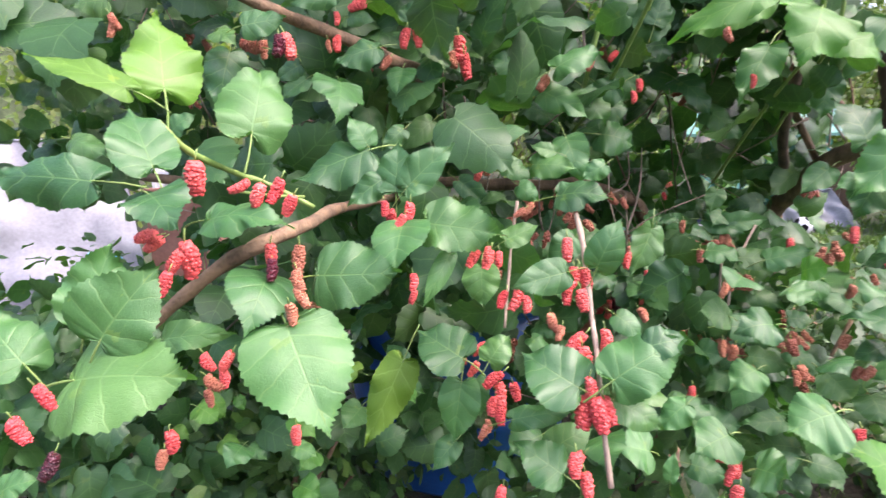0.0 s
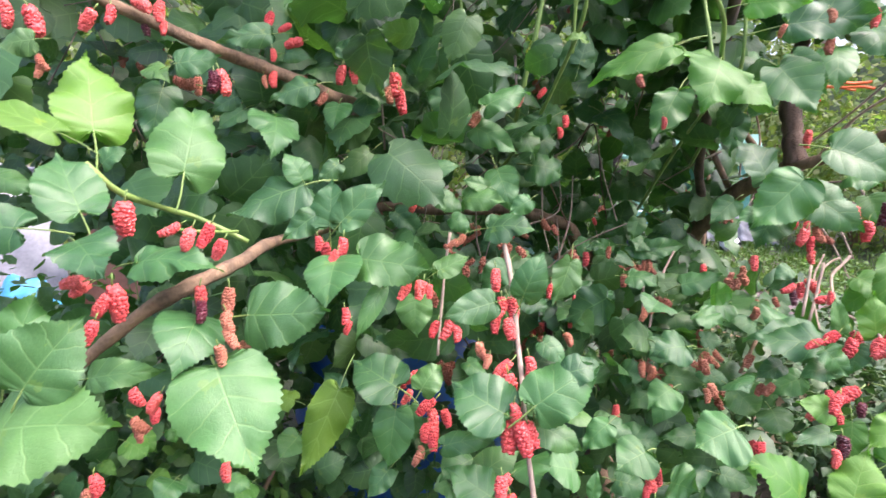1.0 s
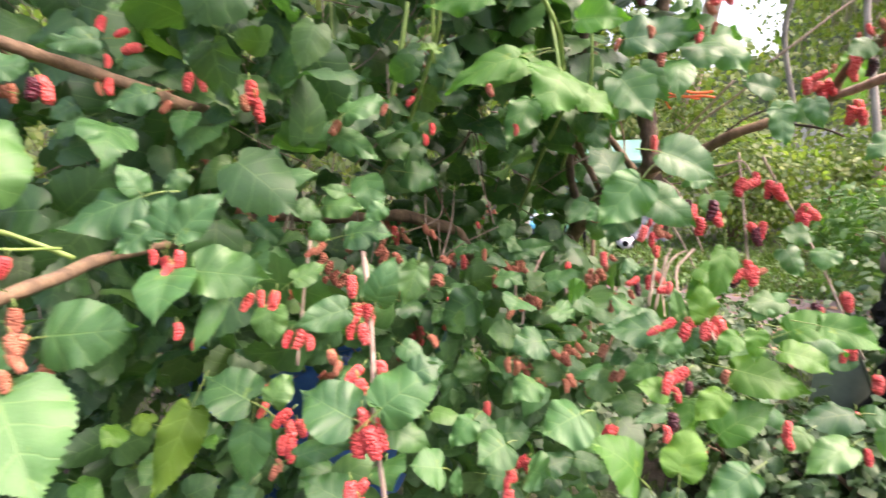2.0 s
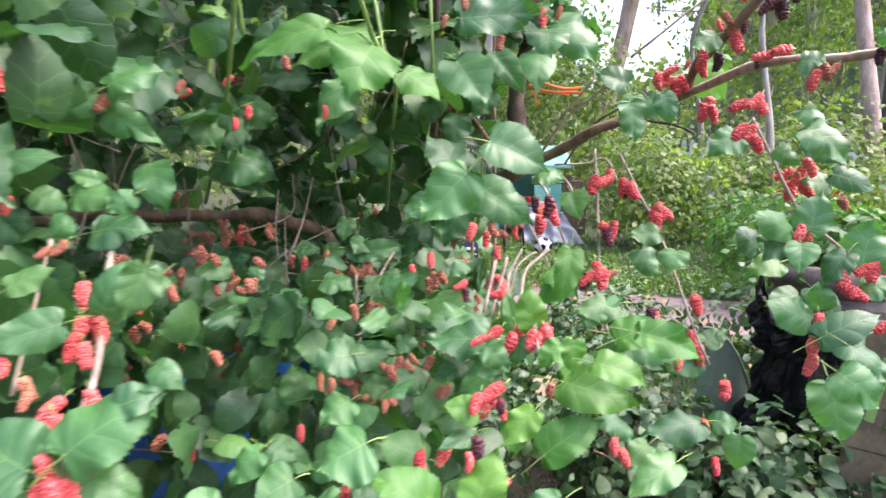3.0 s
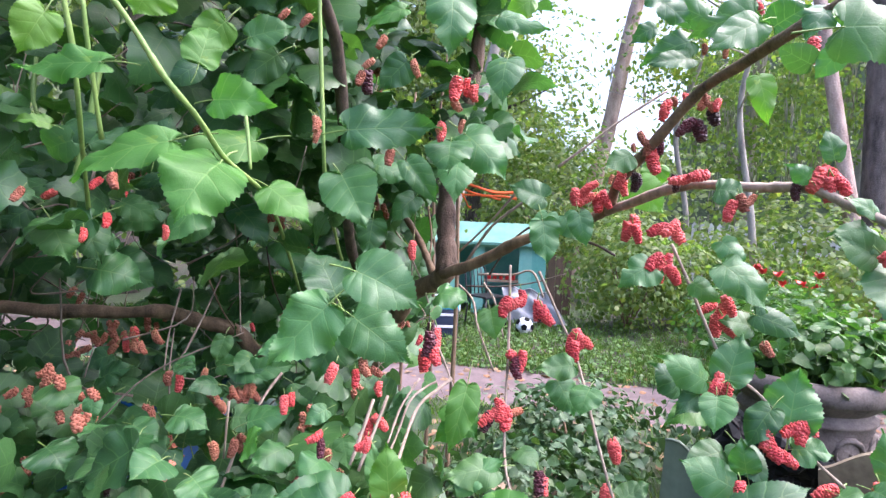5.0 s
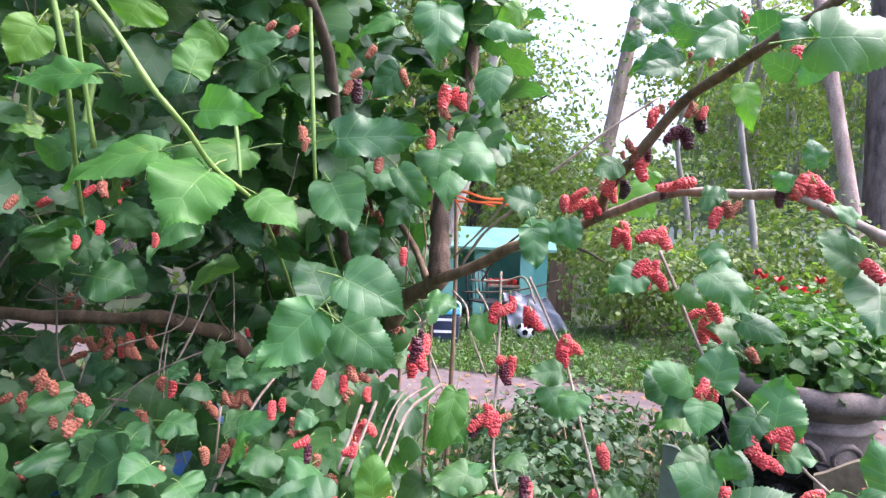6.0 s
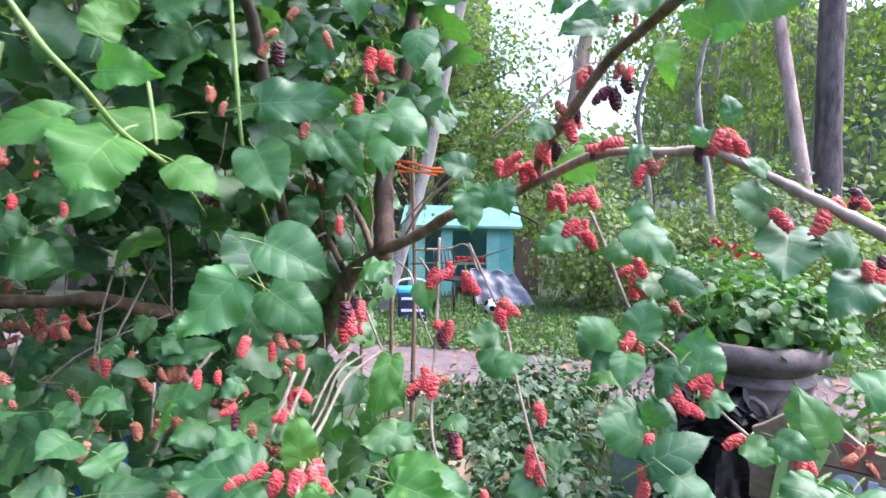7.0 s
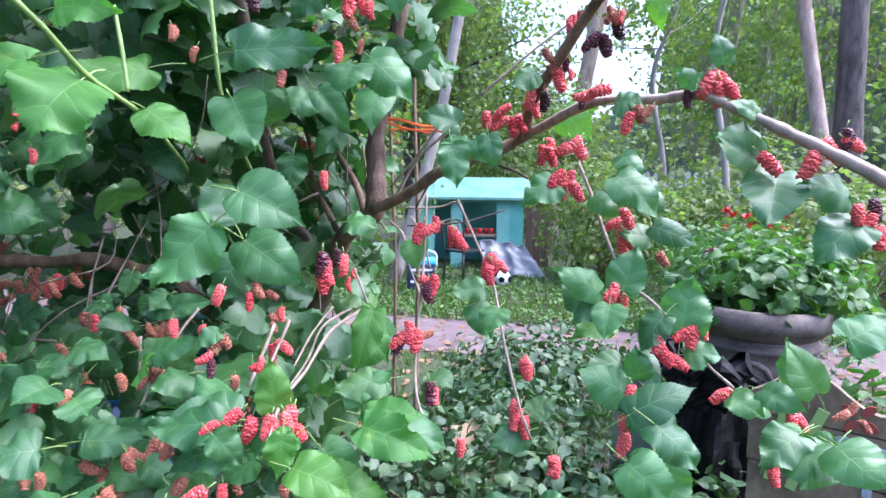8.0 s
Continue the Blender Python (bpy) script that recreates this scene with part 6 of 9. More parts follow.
berry((0.842, 0.741, 1.014), (-0.29, 0.09, -0.95), 0.032, "k")
berry((1.019, 0.688, 0.974), (0.35, 0.11, -0.93), 0.036, "r")
berry((0.991, 0.659, 0.925), (0.12, 0.20, -0.97), 0.036, "r")
berry((0.717, 0.668, 1.149), (-0.15, 0.00, -0.99), 0.033, "k")
berry((0.723, 0.669, 1.138), (0.10, -0.32, -0.94), 0.033, "r")
berry((0.721, 0.700, 1.119), (0.08, 0.11, -0.99), 0.031, "r")
berry((0.768, 0.780, 1.132), (-0.06, -0.25, -0.97), 0.032, "r")
berry((0.757, 0.776, 1.140), (0.03, -0.02, -1.00), 0.028, "k")
berry((0.357, 1.136, 1.072), (0.52, -0.20, -0.83), 0.026, "o")
berry((0.317, 1.188, 1.060), (0.14, -0.05, -0.99), 0.026, "o")
berry((0.284, 1.252, 1.034), (-0.72, 0.07, -0.69), 0.026, "o")
berry((0.192, 1.297, 1.026), (-0.19, -0.03, -0.98), 0.026, "o")
berry((0.212, 1.266, 1.010), (-0.23, -0.05, -0.97), 0.026, "o")
berry((0.233, 1.323, 1.035), (-0.93, 0.12, -0.34), 0.026, "o")
berry((0.368, 0.983, 0.983), (-0.23, 0.04, -0.97), 0.026, "o")
berry((0.374, 0.979, 0.980), (0.13, -0.04, -0.99), 0.026, "o")
berry((0.396, 1.030, 1.022), (-0.09, 0.16, -0.98), 0.026, "o")
berry((0.411, 1.004, 1.022), (-0.03, -0.18, -0.98), 0.029, "r")
berry((0.404, 0.949, 0.943), (0.09, -0.00, -1.00), 0.026, "o")
berry((0.406, 0.936, 0.930), (0.73, -0.18, -0.66), 0.026, "o")
berry((0.404, 0.946, 0.930), (-0.49, 0.47, -0.73), 0.026, "o")
berry((0.498, 0.887, 0.956), (0.34, -0.42, -0.84), 0.025, "o")
berry((0.515, 0.874, 0.958), (0.34, 0.06, -0.94), 0.026, "o")
berry((0.490, 0.971, 1.008), (0.44, -0.44, -0.78), 0.026, "o")
berry((0.516, 0.967, 1.003), (-0.14, -0.07, -0.99), 0.024, "o")
berry((0.520, 0.967, 1.000), (0.58, -0.48, -0.66), 0.024, "o")
berry((0.330, 0.960, 0.916), (-0.08, 0.17, -0.98), 0.036, "r")
berry((0.323, 0.954, 0.908), (-0.01, -0.13, -0.99), 0.035, "k")
berry((0.330, 0.971, 0.926), (0.04, 0.01, -1.00), 0.036, "r")
berry((0.613, 0.767, 0.972), (-0.12, 0.25, -0.96), 0.023, "o")
berry((0.666, 0.736, 1.024), (0.69, -0.03, -0.73), 0.029, "r")
berry((0.244, 0.987, 1.306), (-0.84, 0.17, -0.52), 0.023, "r")
berry((0.366, 0.701, 1.319), (0.20, -0.34, -0.92), 0.019, "o")
berry((0.414, 0.722, 1.266), (0.01, -0.09, -1.00), 0.018, "r")
berry((0.676, 0.742, 1.068), (0.00, -0.09, -1.00), 0.021, "r")
berry((0.533, 0.627, 1.493), (-0.64, 0.32, -0.70), 0.014, "o")
berry((0.557, 0.634, 1.494), (-0.61, -0.10, -0.79), 0.018, "o")
berry((0.650, 0.777, 1.487), (0.12, 0.20, -0.97), 0.033, "k")
berry((0.712, 0.772, 1.509), (0.36, -0.06, -0.93), 0.026, "o")
berry((0.775, 0.757, 1.491), (-0.16, -0.02, -0.99), 0.035, "r")
berry((0.677, 0.788, 1.540), (-0.53, 0.08, -0.84), 0.022, "o")
berry((0.583, 0.726, 1.392), (-0.30, 0.22, -0.93), 0.019, "o")
berry((0.686, 0.767, 1.382), (-0.23, -0.16, -0.96), 0.024, "o")
berry((0.761, 0.783, 1.431), (0.02, -0.04, -1.00), 0.030, "r")
berry((1.198, 0.384, 1.285), (0.16, -0.48, -0.86), 0.033, "r")
berry((1.212, 0.371, 1.295), (0.03, 0.06, -1.00), 0.025, "k")
berry((1.208, 0.371, 1.284), (0.84, -0.23, -0.50), 0.027, "r")
berry((1.175, 0.378, 1.270), (-0.26, 0.22, -0.94), 0.031, "r")
berry((1.158, 0.429, 1.270), (0.38, -0.54, -0.75), 0.033, "r")
berry((1.224, 0.343, 1.206), (-0.34, 0.05, -0.94), 0.030, "r")
berry((1.210, 0.352, 1.216), (-0.04, -0.11, -0.99), 0.024, "r")
berry((1.231, 0.350, 1.222), (-0.12, -0.30, -0.95), 0.027, "k")
berry((1.229, 0.343, 1.194), (-0.10, -0.26, -0.96), 0.027, "r")
berry((1.061, 0.503, 0.960), (-0.00, 0.19, -0.98), 0.036, "r")
berry((1.055, 0.503, 0.932), (-0.11, 0.16, -0.98), 0.036, "r")
berry((1.069, 0.512, 0.987), (-0.09, -0.24, -0.97), 0.029, "r")
berry((1.254, 0.514, 0.953), (-0.73, 0.45, -0.52), 0.036, "r")
berry((1.406, 0.543, 0.909), (-0.78, 0.36, -0.51), 0.036, "r")
berry((1.415, 0.545, 0.894), (-0.14, -0.13, -0.98), 0.036, "r")
berry((1.428, 0.544, 0.884), (0.47, -0.20, -0.86), 0.036, "r")
berry((1.412, 0.558, 0.922), (-0.09, -0.25, -0.96), 0.036, "r")
berry((1.493, 0.504, 0.891), (-0.76, 0.35, -0.55), 0.026, "o")
berry((1.510, 0.496, 0.878), (0.46, -0.29, -0.84), 0.026, "o")
berry((1.504, 0.500, 0.905), (-0.48, 0.25, -0.84), 0.026, "o")
berry((1.316, 0.491, 0.847), (-0.06, -0.17, -0.98), 0.033, "r")
berry((0.667, 0.575, 0.991), (-0.32, 0.09, -0.94), 0.032, "r")
berry((0.659, 0.584, 0.976), (0.62, -0.18, -0.76), 0.032, "r")
berry((0.652, 0.567, 0.984), (-0.63, 0.14, -0.76), 0.027, "r")
berry((0.665, 0.579, 0.994), (0.01, -0.00, -1.00), 0.026, "r")
berry((1.002, 0.664, 0.910), (-0.43, -0.20, -0.88), 0.036, "r")
berry((1.005, 0.656, 0.900), (-0.09, -0.23, -0.97), 0.035, "r")
berry((1.038, 0.633, 0.842), (0.20, 0.02, -0.98), 0.036, "r")
berry((1.024, 0.697, 0.975), (0.05, -0.35, -0.93), 0.036, "r")
berry((0.822, 0.571, 1.003), (-0.13, -0.34, -0.93), 0.028, "k")
berry((0.829, 0.567, 0.996), (-0.14, -0.36, -0.92), 0.021, "r")
berry((0.849, 0.542, 0.942), (0.03, 0.04, -1.00), 0.024, "r")
berry((0.457, 0.956, 1.002), (0.62, -0.22, -0.75), 0.026, "o")
berry((0.506, 0.988, 0.998), (-0.78, -0.04, -0.63), 0.025, "o")
berry((0.487, 0.739, 0.904), (0.73, -0.02, -0.68), 0.026, "o")
berry((0.519, 0.739, 0.911), (-0.39, -0.07, -0.92), 0.025, "o")
berry((0.508, 0.738, 0.894), (-0.04, -0.11, -0.99), 0.024, "o")
berry((0.462, 0.742, 0.855), (0.72, 0.10, -0.68), 0.023, "o")
berry((0.394, 0.951, 0.930), (-0.66, -0.26, -0.71), 0.032, "r")
berry((0.394, 0.951, 0.923), (0.13, -0.43, -0.89), 0.030, "r")
berry((0.235, 0.614, 1.067), (0.25, -0.27, -0.93), 0.018, "o")
berry((0.219, 0.560, 1.071), (-0.36, -0.37, -0.85), 0.019, "r")
berry((0.266, 0.662, 0.975), (0.45, -0.24, -0.86), 0.020, "o")
berry((-0.008, 0.469, 1.074), (-0.02, -0.29, -0.96), 0.016, "r")
berry((-0.013, 0.574, 1.028), (-0.34, -0.01, -0.94), 0.018, "r")
berry((0.128, 0.524, 1.016), (0.19, 0.07, -0.98), 0.018, "o")
berry((0.137, 0.505, 1.009), (-0.35, -0.30, -0.88), 0.016, "o")
berry((0.064, 0.541, 0.888), (0.15, -0.24, -0.96), 0.016, "o")
berry((-0.132, 0.312, 1.048), (0.73, -0.02, -0.69), 0.014, "o")
berry((-0.114, 0.315, 1.063), (-0.50, -0.00, -0.87), 0.016, "r")
berry((-0.157, 0.306, 1.012), (0.00, 0.03, -1.00), 0.016, "r")
berry((-0.090, 0.358, 0.986), (-0.01, -0.07, -1.00), 0.016, "r")
berry((0.369, 0.717, 0.840), (-0.00, -0.02, -1.00), 0.026, "r")
berry((0.435, 0.709, 0.740), (-0.83, 0.19, -0.52), 0.030, "r")
berry((0.427, 0.689, 0.748), (0.17, 0.05, -0.98), 0.031, "r")
berry((0.551, 0.648, 0.897), (-0.49, -0.02, -0.87), 0.019, "o")
berry((0.557, 0.637, 0.902), (-0.58, 0.03, -0.81), 0.021, "o")
berry((0.468, 0.653, 0.892), (0.08, -0.29, -0.96), 0.021, "o")
berry((0.476, 0.654, 0.898), (0.41, -0.04, -0.91), 0.022, "o")
berry((-0.240, 0.443, 1.295), (0.50, 0.01, -0.86), 0.014, "o")
berry((-0.238, 0.443, 1.290), (-0.29, -0.09, -0.95), 0.014, "o")
berry((0.333, 0.976, 1.329), (-0.02, -0.26, -0.97), 0.027, "r")
berry((0.308, 0.955, 1.327), (-0.65, -0.29, -0.70), 0.024, "r")
berry((0.325, 0.892, 1.277), (-0.02, -0.30, -0.95), 0.021, "r")
berry((0.306, 0.859, 1.256), (-0.04, -0.45, -0.89), 0.020, "r")
berry((0.243, 0.853, 1.304), (-0.44, -0.35, -0.83), 0.022, "o")
berry((0.575, 0.867, 1.023), (-0.04, -0.45, -0.89), 0.022, "r")
berry((0.548, 0.692, 1.073), (-0.01, -0.15, -0.99), 0.023, "r")
berry((0.762, 0.890, 1.255), (0.01, 0.09, -1.00), 0.032, "r")
berry((0.602, 0.667, 1.114), (-0.33, 0.06, -0.94), 0.026, "r")
berry((0.641, 0.700, 1.112), (0.26, -0.43, -0.87), 0.026, "o")
berry((0.652, 0.700, 1.097), (0.76, -0.41, -0.50), 0.018, "o")
berry((0.551, 0.450, 0.876), (-0.86, 0.04, -0.50), 0.020, "r")
berry((0.631, 0.693, 1.099), (-0.00, -0.03, -1.00), 0.024, "r")
berry((0.205, 1.270, 1.008), (0.05, -0.11, -0.99), 0.026, "o")
berry((0.231, 1.279, 1.015), (-0.80, 0.31, -0.51), 0.026, "o")
berry((0.230, 1.301, 1.032), (0.51, -0.29, -0.81), 0.026, "o")
berry((0.283, 1.240, 1.026), (-0.52, 0.02, -0.85), 0.026, "o")
berry((0.307, 1.200, 1.049), (-0.07, 0.17, -0.98), 0.032, "r")
berry((0.317, 1.173, 1.043), (0.58, -0.45, -0.68), 0.026, "o")
berry((0.196, 1.270, 1.003), (-0.32, -0.18, -0.93), 0.026, "o")
berry((0.196, 1.375, 1.109), (-0.38, -0.02, -0.92), 0.026, "o")
berry((0.183, 1.376, 1.120), (-0.56, 0.05, -0.82), 0.026, "o")
berry((0.313, 0.947, 0.897), (0.06, 0.03, -1.00), 0.028, "r")
berry((0.332, 0.960, 0.908), (-0.37, -0.15, -0.92), 0.030, "r")
berry((0.310, 0.932, 0.877), (-0.58, 0.19, -0.79), 0.029, "r")
berry((0.328, 0.937, 0.891), (-0.07, -0.29, -0.95), 0.025, "k")
berry((0.285, 0.942, 0.868), (-0.18, 0.10, -0.98), 0.026, "o")
berry((0.356, 1.139, 1.064), (0.68, -0.32, -0.66), 0.026, "o")
berry((0.393, 1.035, 1.019), (0.06, -0.23, -0.97), 0.022, "o")
berry((0.365, 0.987, 0.978), (0.14, -0.00, -0.99), 0.020, "o")
berry((0.503, 0.972, 1.000), (0.32, -0.43, -0.84), 0.021, "o")
berry((0.520, 0.966, 1.013), (-0.03, -0.18, -0.98), 0.025, "o")
berry((0.502, 0.881, 0.961), (0.69, -0.04, -0.72), 0.022, "o")
berry((0.408, 0.939, 0.930), (0.29, -0.35, -0.89), 0.023, "o")
berry((0.627, 0.695, 1.461), (-0.35, -0.17, -0.92), 0.020, "o")
berry((0.638, 0.685, 1.474), (-0.72, 0.36, -0.59), 0.017, "o")
berry((0.562, 0.621, 1.386), (0.00, -0.33, -0.94), 0.017, "o")
berry((0.781, 0.790, 1.469), (0.39, -0.35, -0.85), 0.024, "o")
berry((0.795, 0.770, 1.495), (0.09, 0.11, -0.99), 0.028, "r")
berry((0.806, 0.766, 1.486), (0.02, -0.07, -1.00), 0.026, "r")
berry((0.757, 0.783, 1.425), (0.33, 0.03, -0.94), 0.020, "o")
berry((0.800, 0.788, 1.439), (-0.22, 0.13, -0.97), 0.021, "o")
berry((0.661, 0.741, 1.019), (-0.01, -0.08, -1.00), 0.025, "r")
berry((0.642, 0.658, 1.027), (-0.22, -0.13, -0.97), 0.020, "r")
berry((0.645, 0.572, 0.989), (-0.37, -0.05, -0.93), 0.024, "r")
berry((0.657, 0.569, 0.992), (0.20, -0.45, -0.87), 0.024, "r")
berry((0.595, 0.586, 0.916), (-0.05, -0.18, -0.98), 0.026, "r")
berry((0.594, 0.599, 0.891), (-0.27, 0.19, -0.94), 0.027, "r")
berry((0.599, 0.580, 0.895), (0.24, -0.36, -0.90), 0.024, "r")
berry((0.570, 0.673, 0.794), (-0.53, -0.02, -0.85), 0.033, "r")
berry((1.019, 0.693, 0.970), (0.30, -0.20, -0.93), 0.033, "r")
berry((0.991, 0.662, 0.914), (-0.02, -0.09, -1.00), 0.032, "r")
berry((1.046, 0.636, 0.841), (-0.42, -0.19, -0.89), 0.030, "r")
berry((1.006, 0.637, 0.780), (-0.21, -0.11, -0.97), 0.035, "r")
berry((0.719, 0.500, 0.867), (0.01, -0.01, -1.00), 0.025, "r")
berry((0.778, 0.561, 0.810), (0.18, -0.49, -0.85), 0.026, "r")
berry((1.022, 0.623, 0.716), (-0.12, -0.35, -0.93), 0.030, "r")
berry((0.542, 0.666, 0.934), (-0.51, -0.20, -0.83), 0.021, "o")
berry((0.534, 0.747, 0.910), (0.54, -0.46, -0.70), 0.021, "o")
berry((0.455, 0.789, 0.887), (-0.30, -0.06, -0.95), 0.017, "o")
berry((0.458, 0.770, 0.871), (0.77, -0.27, -0.58), 0.020, "o")
berry((0.304, 0.957, 0.896), (-0.04, -0.14, -0.99), 0.031, "r")
berry((0.299, 0.947, 0.883), (-0.27, 0.18, -0.95), 0.027, "r")
berry((0.275, 0.945, 0.851), (-0.47, 0.27, -0.84), 0.024, "o")
berry((0.206, 0.918, 0.746), (-0.56, -0.12, -0.82), 0.031, "r")
berry((0.214, 0.910, 0.738), (-0.04, -0.16, -0.99), 0.026, "r")
berry((0.041, 1.039, 0.769), (0.24, -0.36, -0.90), 0.036, "r")
berry((0.042, 1.037, 0.773), (-0.80, 0.31, -0.52), 0.033, "r")
berry((0.034, 1.257, 0.936), (-0.69, -0.09, -0.71), 0.036, "r")
berry((0.047, 1.219, 0.885), (-0.54, 0.27, -0.80), 0.026, "o")
berry((0.026, 1.232, 0.880), (-0.88, 0.20, -0.43), 0.026, "o")
berry((0.208, 1.332, 1.037), (-0.64, -0.11, -0.76), 0.026, "o")
berry((0.248, 1.332, 1.031), (-0.43, -0.00, -0.90), 0.026, "o")
berry((0.286, 1.289, 1.042), (0.30, -0.32, -0.90), 0.026, "o")
berry((0.307, 1.261, 1.056), (0.05, 0.09, -0.99), 0.035, "r")
berry((0.364, 0.989, 0.972), (0.15, -0.14, -0.98), 0.022, "o")
berry((0.407, 0.947, 0.932), (0.05, -0.21, -0.98), 0.024, "o")
berry((0.509, 0.878, 0.958), (0.37, -0.09, -0.93), 0.019, "o")
berry((0.526, 0.872, 0.953), (-0.58, 0.10, -0.81), 0.019, "o")
berry((0.504, 0.964, 1.002), (-0.08, 0.13, -0.99), 0.022, "o")
berry((0.515, 0.966, 1.011), (-0.20, -0.18, -0.96), 0.021, "o")
berry((0.656, 0.543, 0.928), (-0.12, 0.16, -0.98), 0.020, "o")


# inner foliage, too thick to count: leaves all through the crown behind the outer ones
def inside_crown(p):
    x, y, z = p
    if z < 0.82 and y < 1.7 and -0.42 < x < 0.42 and noise.noise((x * 8, y, z * 8)) < -0.12:
        return False
    if y < 1.75 and 1.2 - 0.55 * y < z < 1.2 - 0.36 * y and -0.25 < (x - 0.03) / y < 0.10 and noise.noise((x * 8, y, z * 8)) < 0.3:
        return False
    if 1.0 < z < 1.4 and y > 1.2 and x < 0.50 + 0.35 * y:
        return True
    if x > (0.58 if z < 1.0 else 0.42) + 0.30 * y or (1.12 - 0.22 * y < z < 1.3 and x < -0.46 * y + 0.02):
        return False
    return True


def foliage(name, n, lo, hi, size, seed, test, mats, toward=(0.1, -1.0, 0.45), spread=0.8, clump=0.0, shapes=FINE):
    rng = random.Random(seed)
    poses = []
    while len(poses) < n:
        p = Vector([rng.uniform(a, b) for a, b in zip(lo, hi)])
        if not test(p) or noise.noise(p * 3.1 + Vector((seed, 0, 0))) < clump:
            continue
        nn = (Vector(toward) + Vector((rng.gauss(0, 1), rng.gauss(0, 1), rng.gauss(0, 1))) * spread).normalized()
        way = Vector((rng.gauss(0, 1), rng.gauss(0, 1) - 0.3, rng.gauss(0, 0.7) - 0.45))
        ln = rng.uniform(*size)
        if (way - nn * way.dot(nn)).length < 0.2:
            continue
        way = (way - nn * way.dot(nn)).normalized()
        poses.append(frame_of(p, p + way * ln, nn, ln * rng.uniform(0.78, 1.0)))
    return link(name, strew(name, poses, shapes, mats, seed), tree)


# these layers use the darkened leaf colour, which stands in for crown shade
part_inner = foliage("foliage", 2900, (-1.7, 1.5, 0.40), (1.25, 2.6, 2.9), (0.06, 0.11), 3, inside_crown, FILL_LEAF_SHADE, clump=-0.25, shapes=MEDIUM)
part_top = foliage("foliage", 420, (-0.9, 0.95, 1.28), (0.95, 1.5, 2.1), (0.055, 0.105), 4, inside_crown, FILL_LEAF_SHADE, toward=(0.0, -0.5, 0.8), spread=0.6, clump=-0.15)
part_low = foliage("foliage", 1350, (-0.95, 0.78, 0.35), (0.80, 1.45, 1.0), (0.045, 0.082), 5, inside_crown, FILL_LEAF_SHADE, clump=-0.15)
# upper crown, mostly above the view, added to keep light off the interior
part_shade_over = foliage("foliage", 900, (-1.5, 0.85, 2.1), (1.3, 2.6, 3.3), (0.07, 0.12), 6, inside_crown, FILL_LEAF_SHADE, clump=-0.3, shapes=MEDIUM)


def mid_layer(p):
    """The looser leaves just behind the outermost, clear of the main limb."""
    x, y, z = p
    if x > 0.1 and 0.97 < z < 1.22:
        return False
    if x > 0.15 and y < 0.84:
        return False
    return inside_crown(p) and (z > 0.8 or y > 0.75)


part_mid = foliage("foliage", 400, (-0.55, 0.66, 0.62), (0.66, 1.05, 1.85), (0.055, 0.105), 8, mid_layer, FILL_LEAF_SHADE, clump=-0.05)
# unseen leaf layer overhead, added only to shade the upper crown
part_shade_roof = foliage("foliage", 420, (-1.2, 0.3, 1.98), (1.25, 1.5, 2.5), (0.07, 0.11), 7, lambda p: p.x < 0.55 + 0.45 * p.y and p.z > 1.52 + 0.34 * p.y, FILL_LEAF_SHADE, clump=-0.3, shapes=MEDIUM)
part_core = foliage("foliage", 420, (-0.8, 1.42, 0.85), (0.62, 1.75, 1.45), (0.06, 0.10), 9, inside_crown, FILL_LEAF_SHADE, clump=-0.2)
part_veil = foliage("foliage", 290, (0.45, 0.98, 1.36), (1.12, 1.5, 2.0), (0.065, 0.11), 10, lambda p: p.x < (0.76 if p.z > 1.45 else 0.68) + 0.26 * p.y, FILL_LEAF_SHADE, toward=(0.0, -0.45, 0.85), spread=0.5, clump=-0.1)
part_gap = foliage("foliage", 110, (0.60, 1.25, 0.98), (1.02, 1.7, 1.36), (0.06, 0.10), 12, lambda p: p.x < 0.46 + 0.35 * p.y, FILL_LEAF_SHADE, clump=-0.2)
for ob in (part_gap, part_veil, part_shade_roof, part_core, part_inner, part_top, part_low, part_shade_over, part_mid):
    tagged(ob, "dense inner and overhead mulberry leaves, darkened in colour for crown shade", kind="stuff")

FRUIT = []
for k in range(4):
    me = drupes(90 + k, "o", 5, 5)
    co = np.array([tuple(v.co) for v in me.vertices])
    FRUIT.append((co, np.array([tuple(p.vertices) for p in me.polygons]), np.zeros((len(co), 2)), np.zeros(len(me.polygons), int)))
    bpy.data.meshes.remove(me)


# half-ripe fruit and bare twigs deep in the crown, too many to count
def fruit(name, n, lo, hi, seed, test):
    """Clusters of half-ripe berries with their dry styles."""
    rng = random.Random(seed)
    poses = []
    while len(poses) < n:
        c = Vector([rng.uniform(a, b) for a, b in zip(lo, hi)])
        if not test(c) or noise.noise(c * 3.3 + Vector((9, 0, 0))) < -0.05:
            continue
        for _ in range(rng.randint(2, 6)):
            p = c + Vector((rng.gauss(0, 0.011), rng.gauss(0, 0.011), rng.gauss(0, 0.009)))
            ln = rng.uniform(0.016, 0.026)
            way = Vector((rng.gauss(0, 0.7), rng.gauss(0, 0.7), -1)).to_track_quat("-Z", "Y").to_matrix().to_4x4()
            poses.append(Matrix.Translation(p) @ way @ Matrix.Diagonal((ln * 1.25, ln * 1.25, ln, 1)))
    return link(name, strew(name, poses, FRUIT, BERRY["o"], seed), tree)


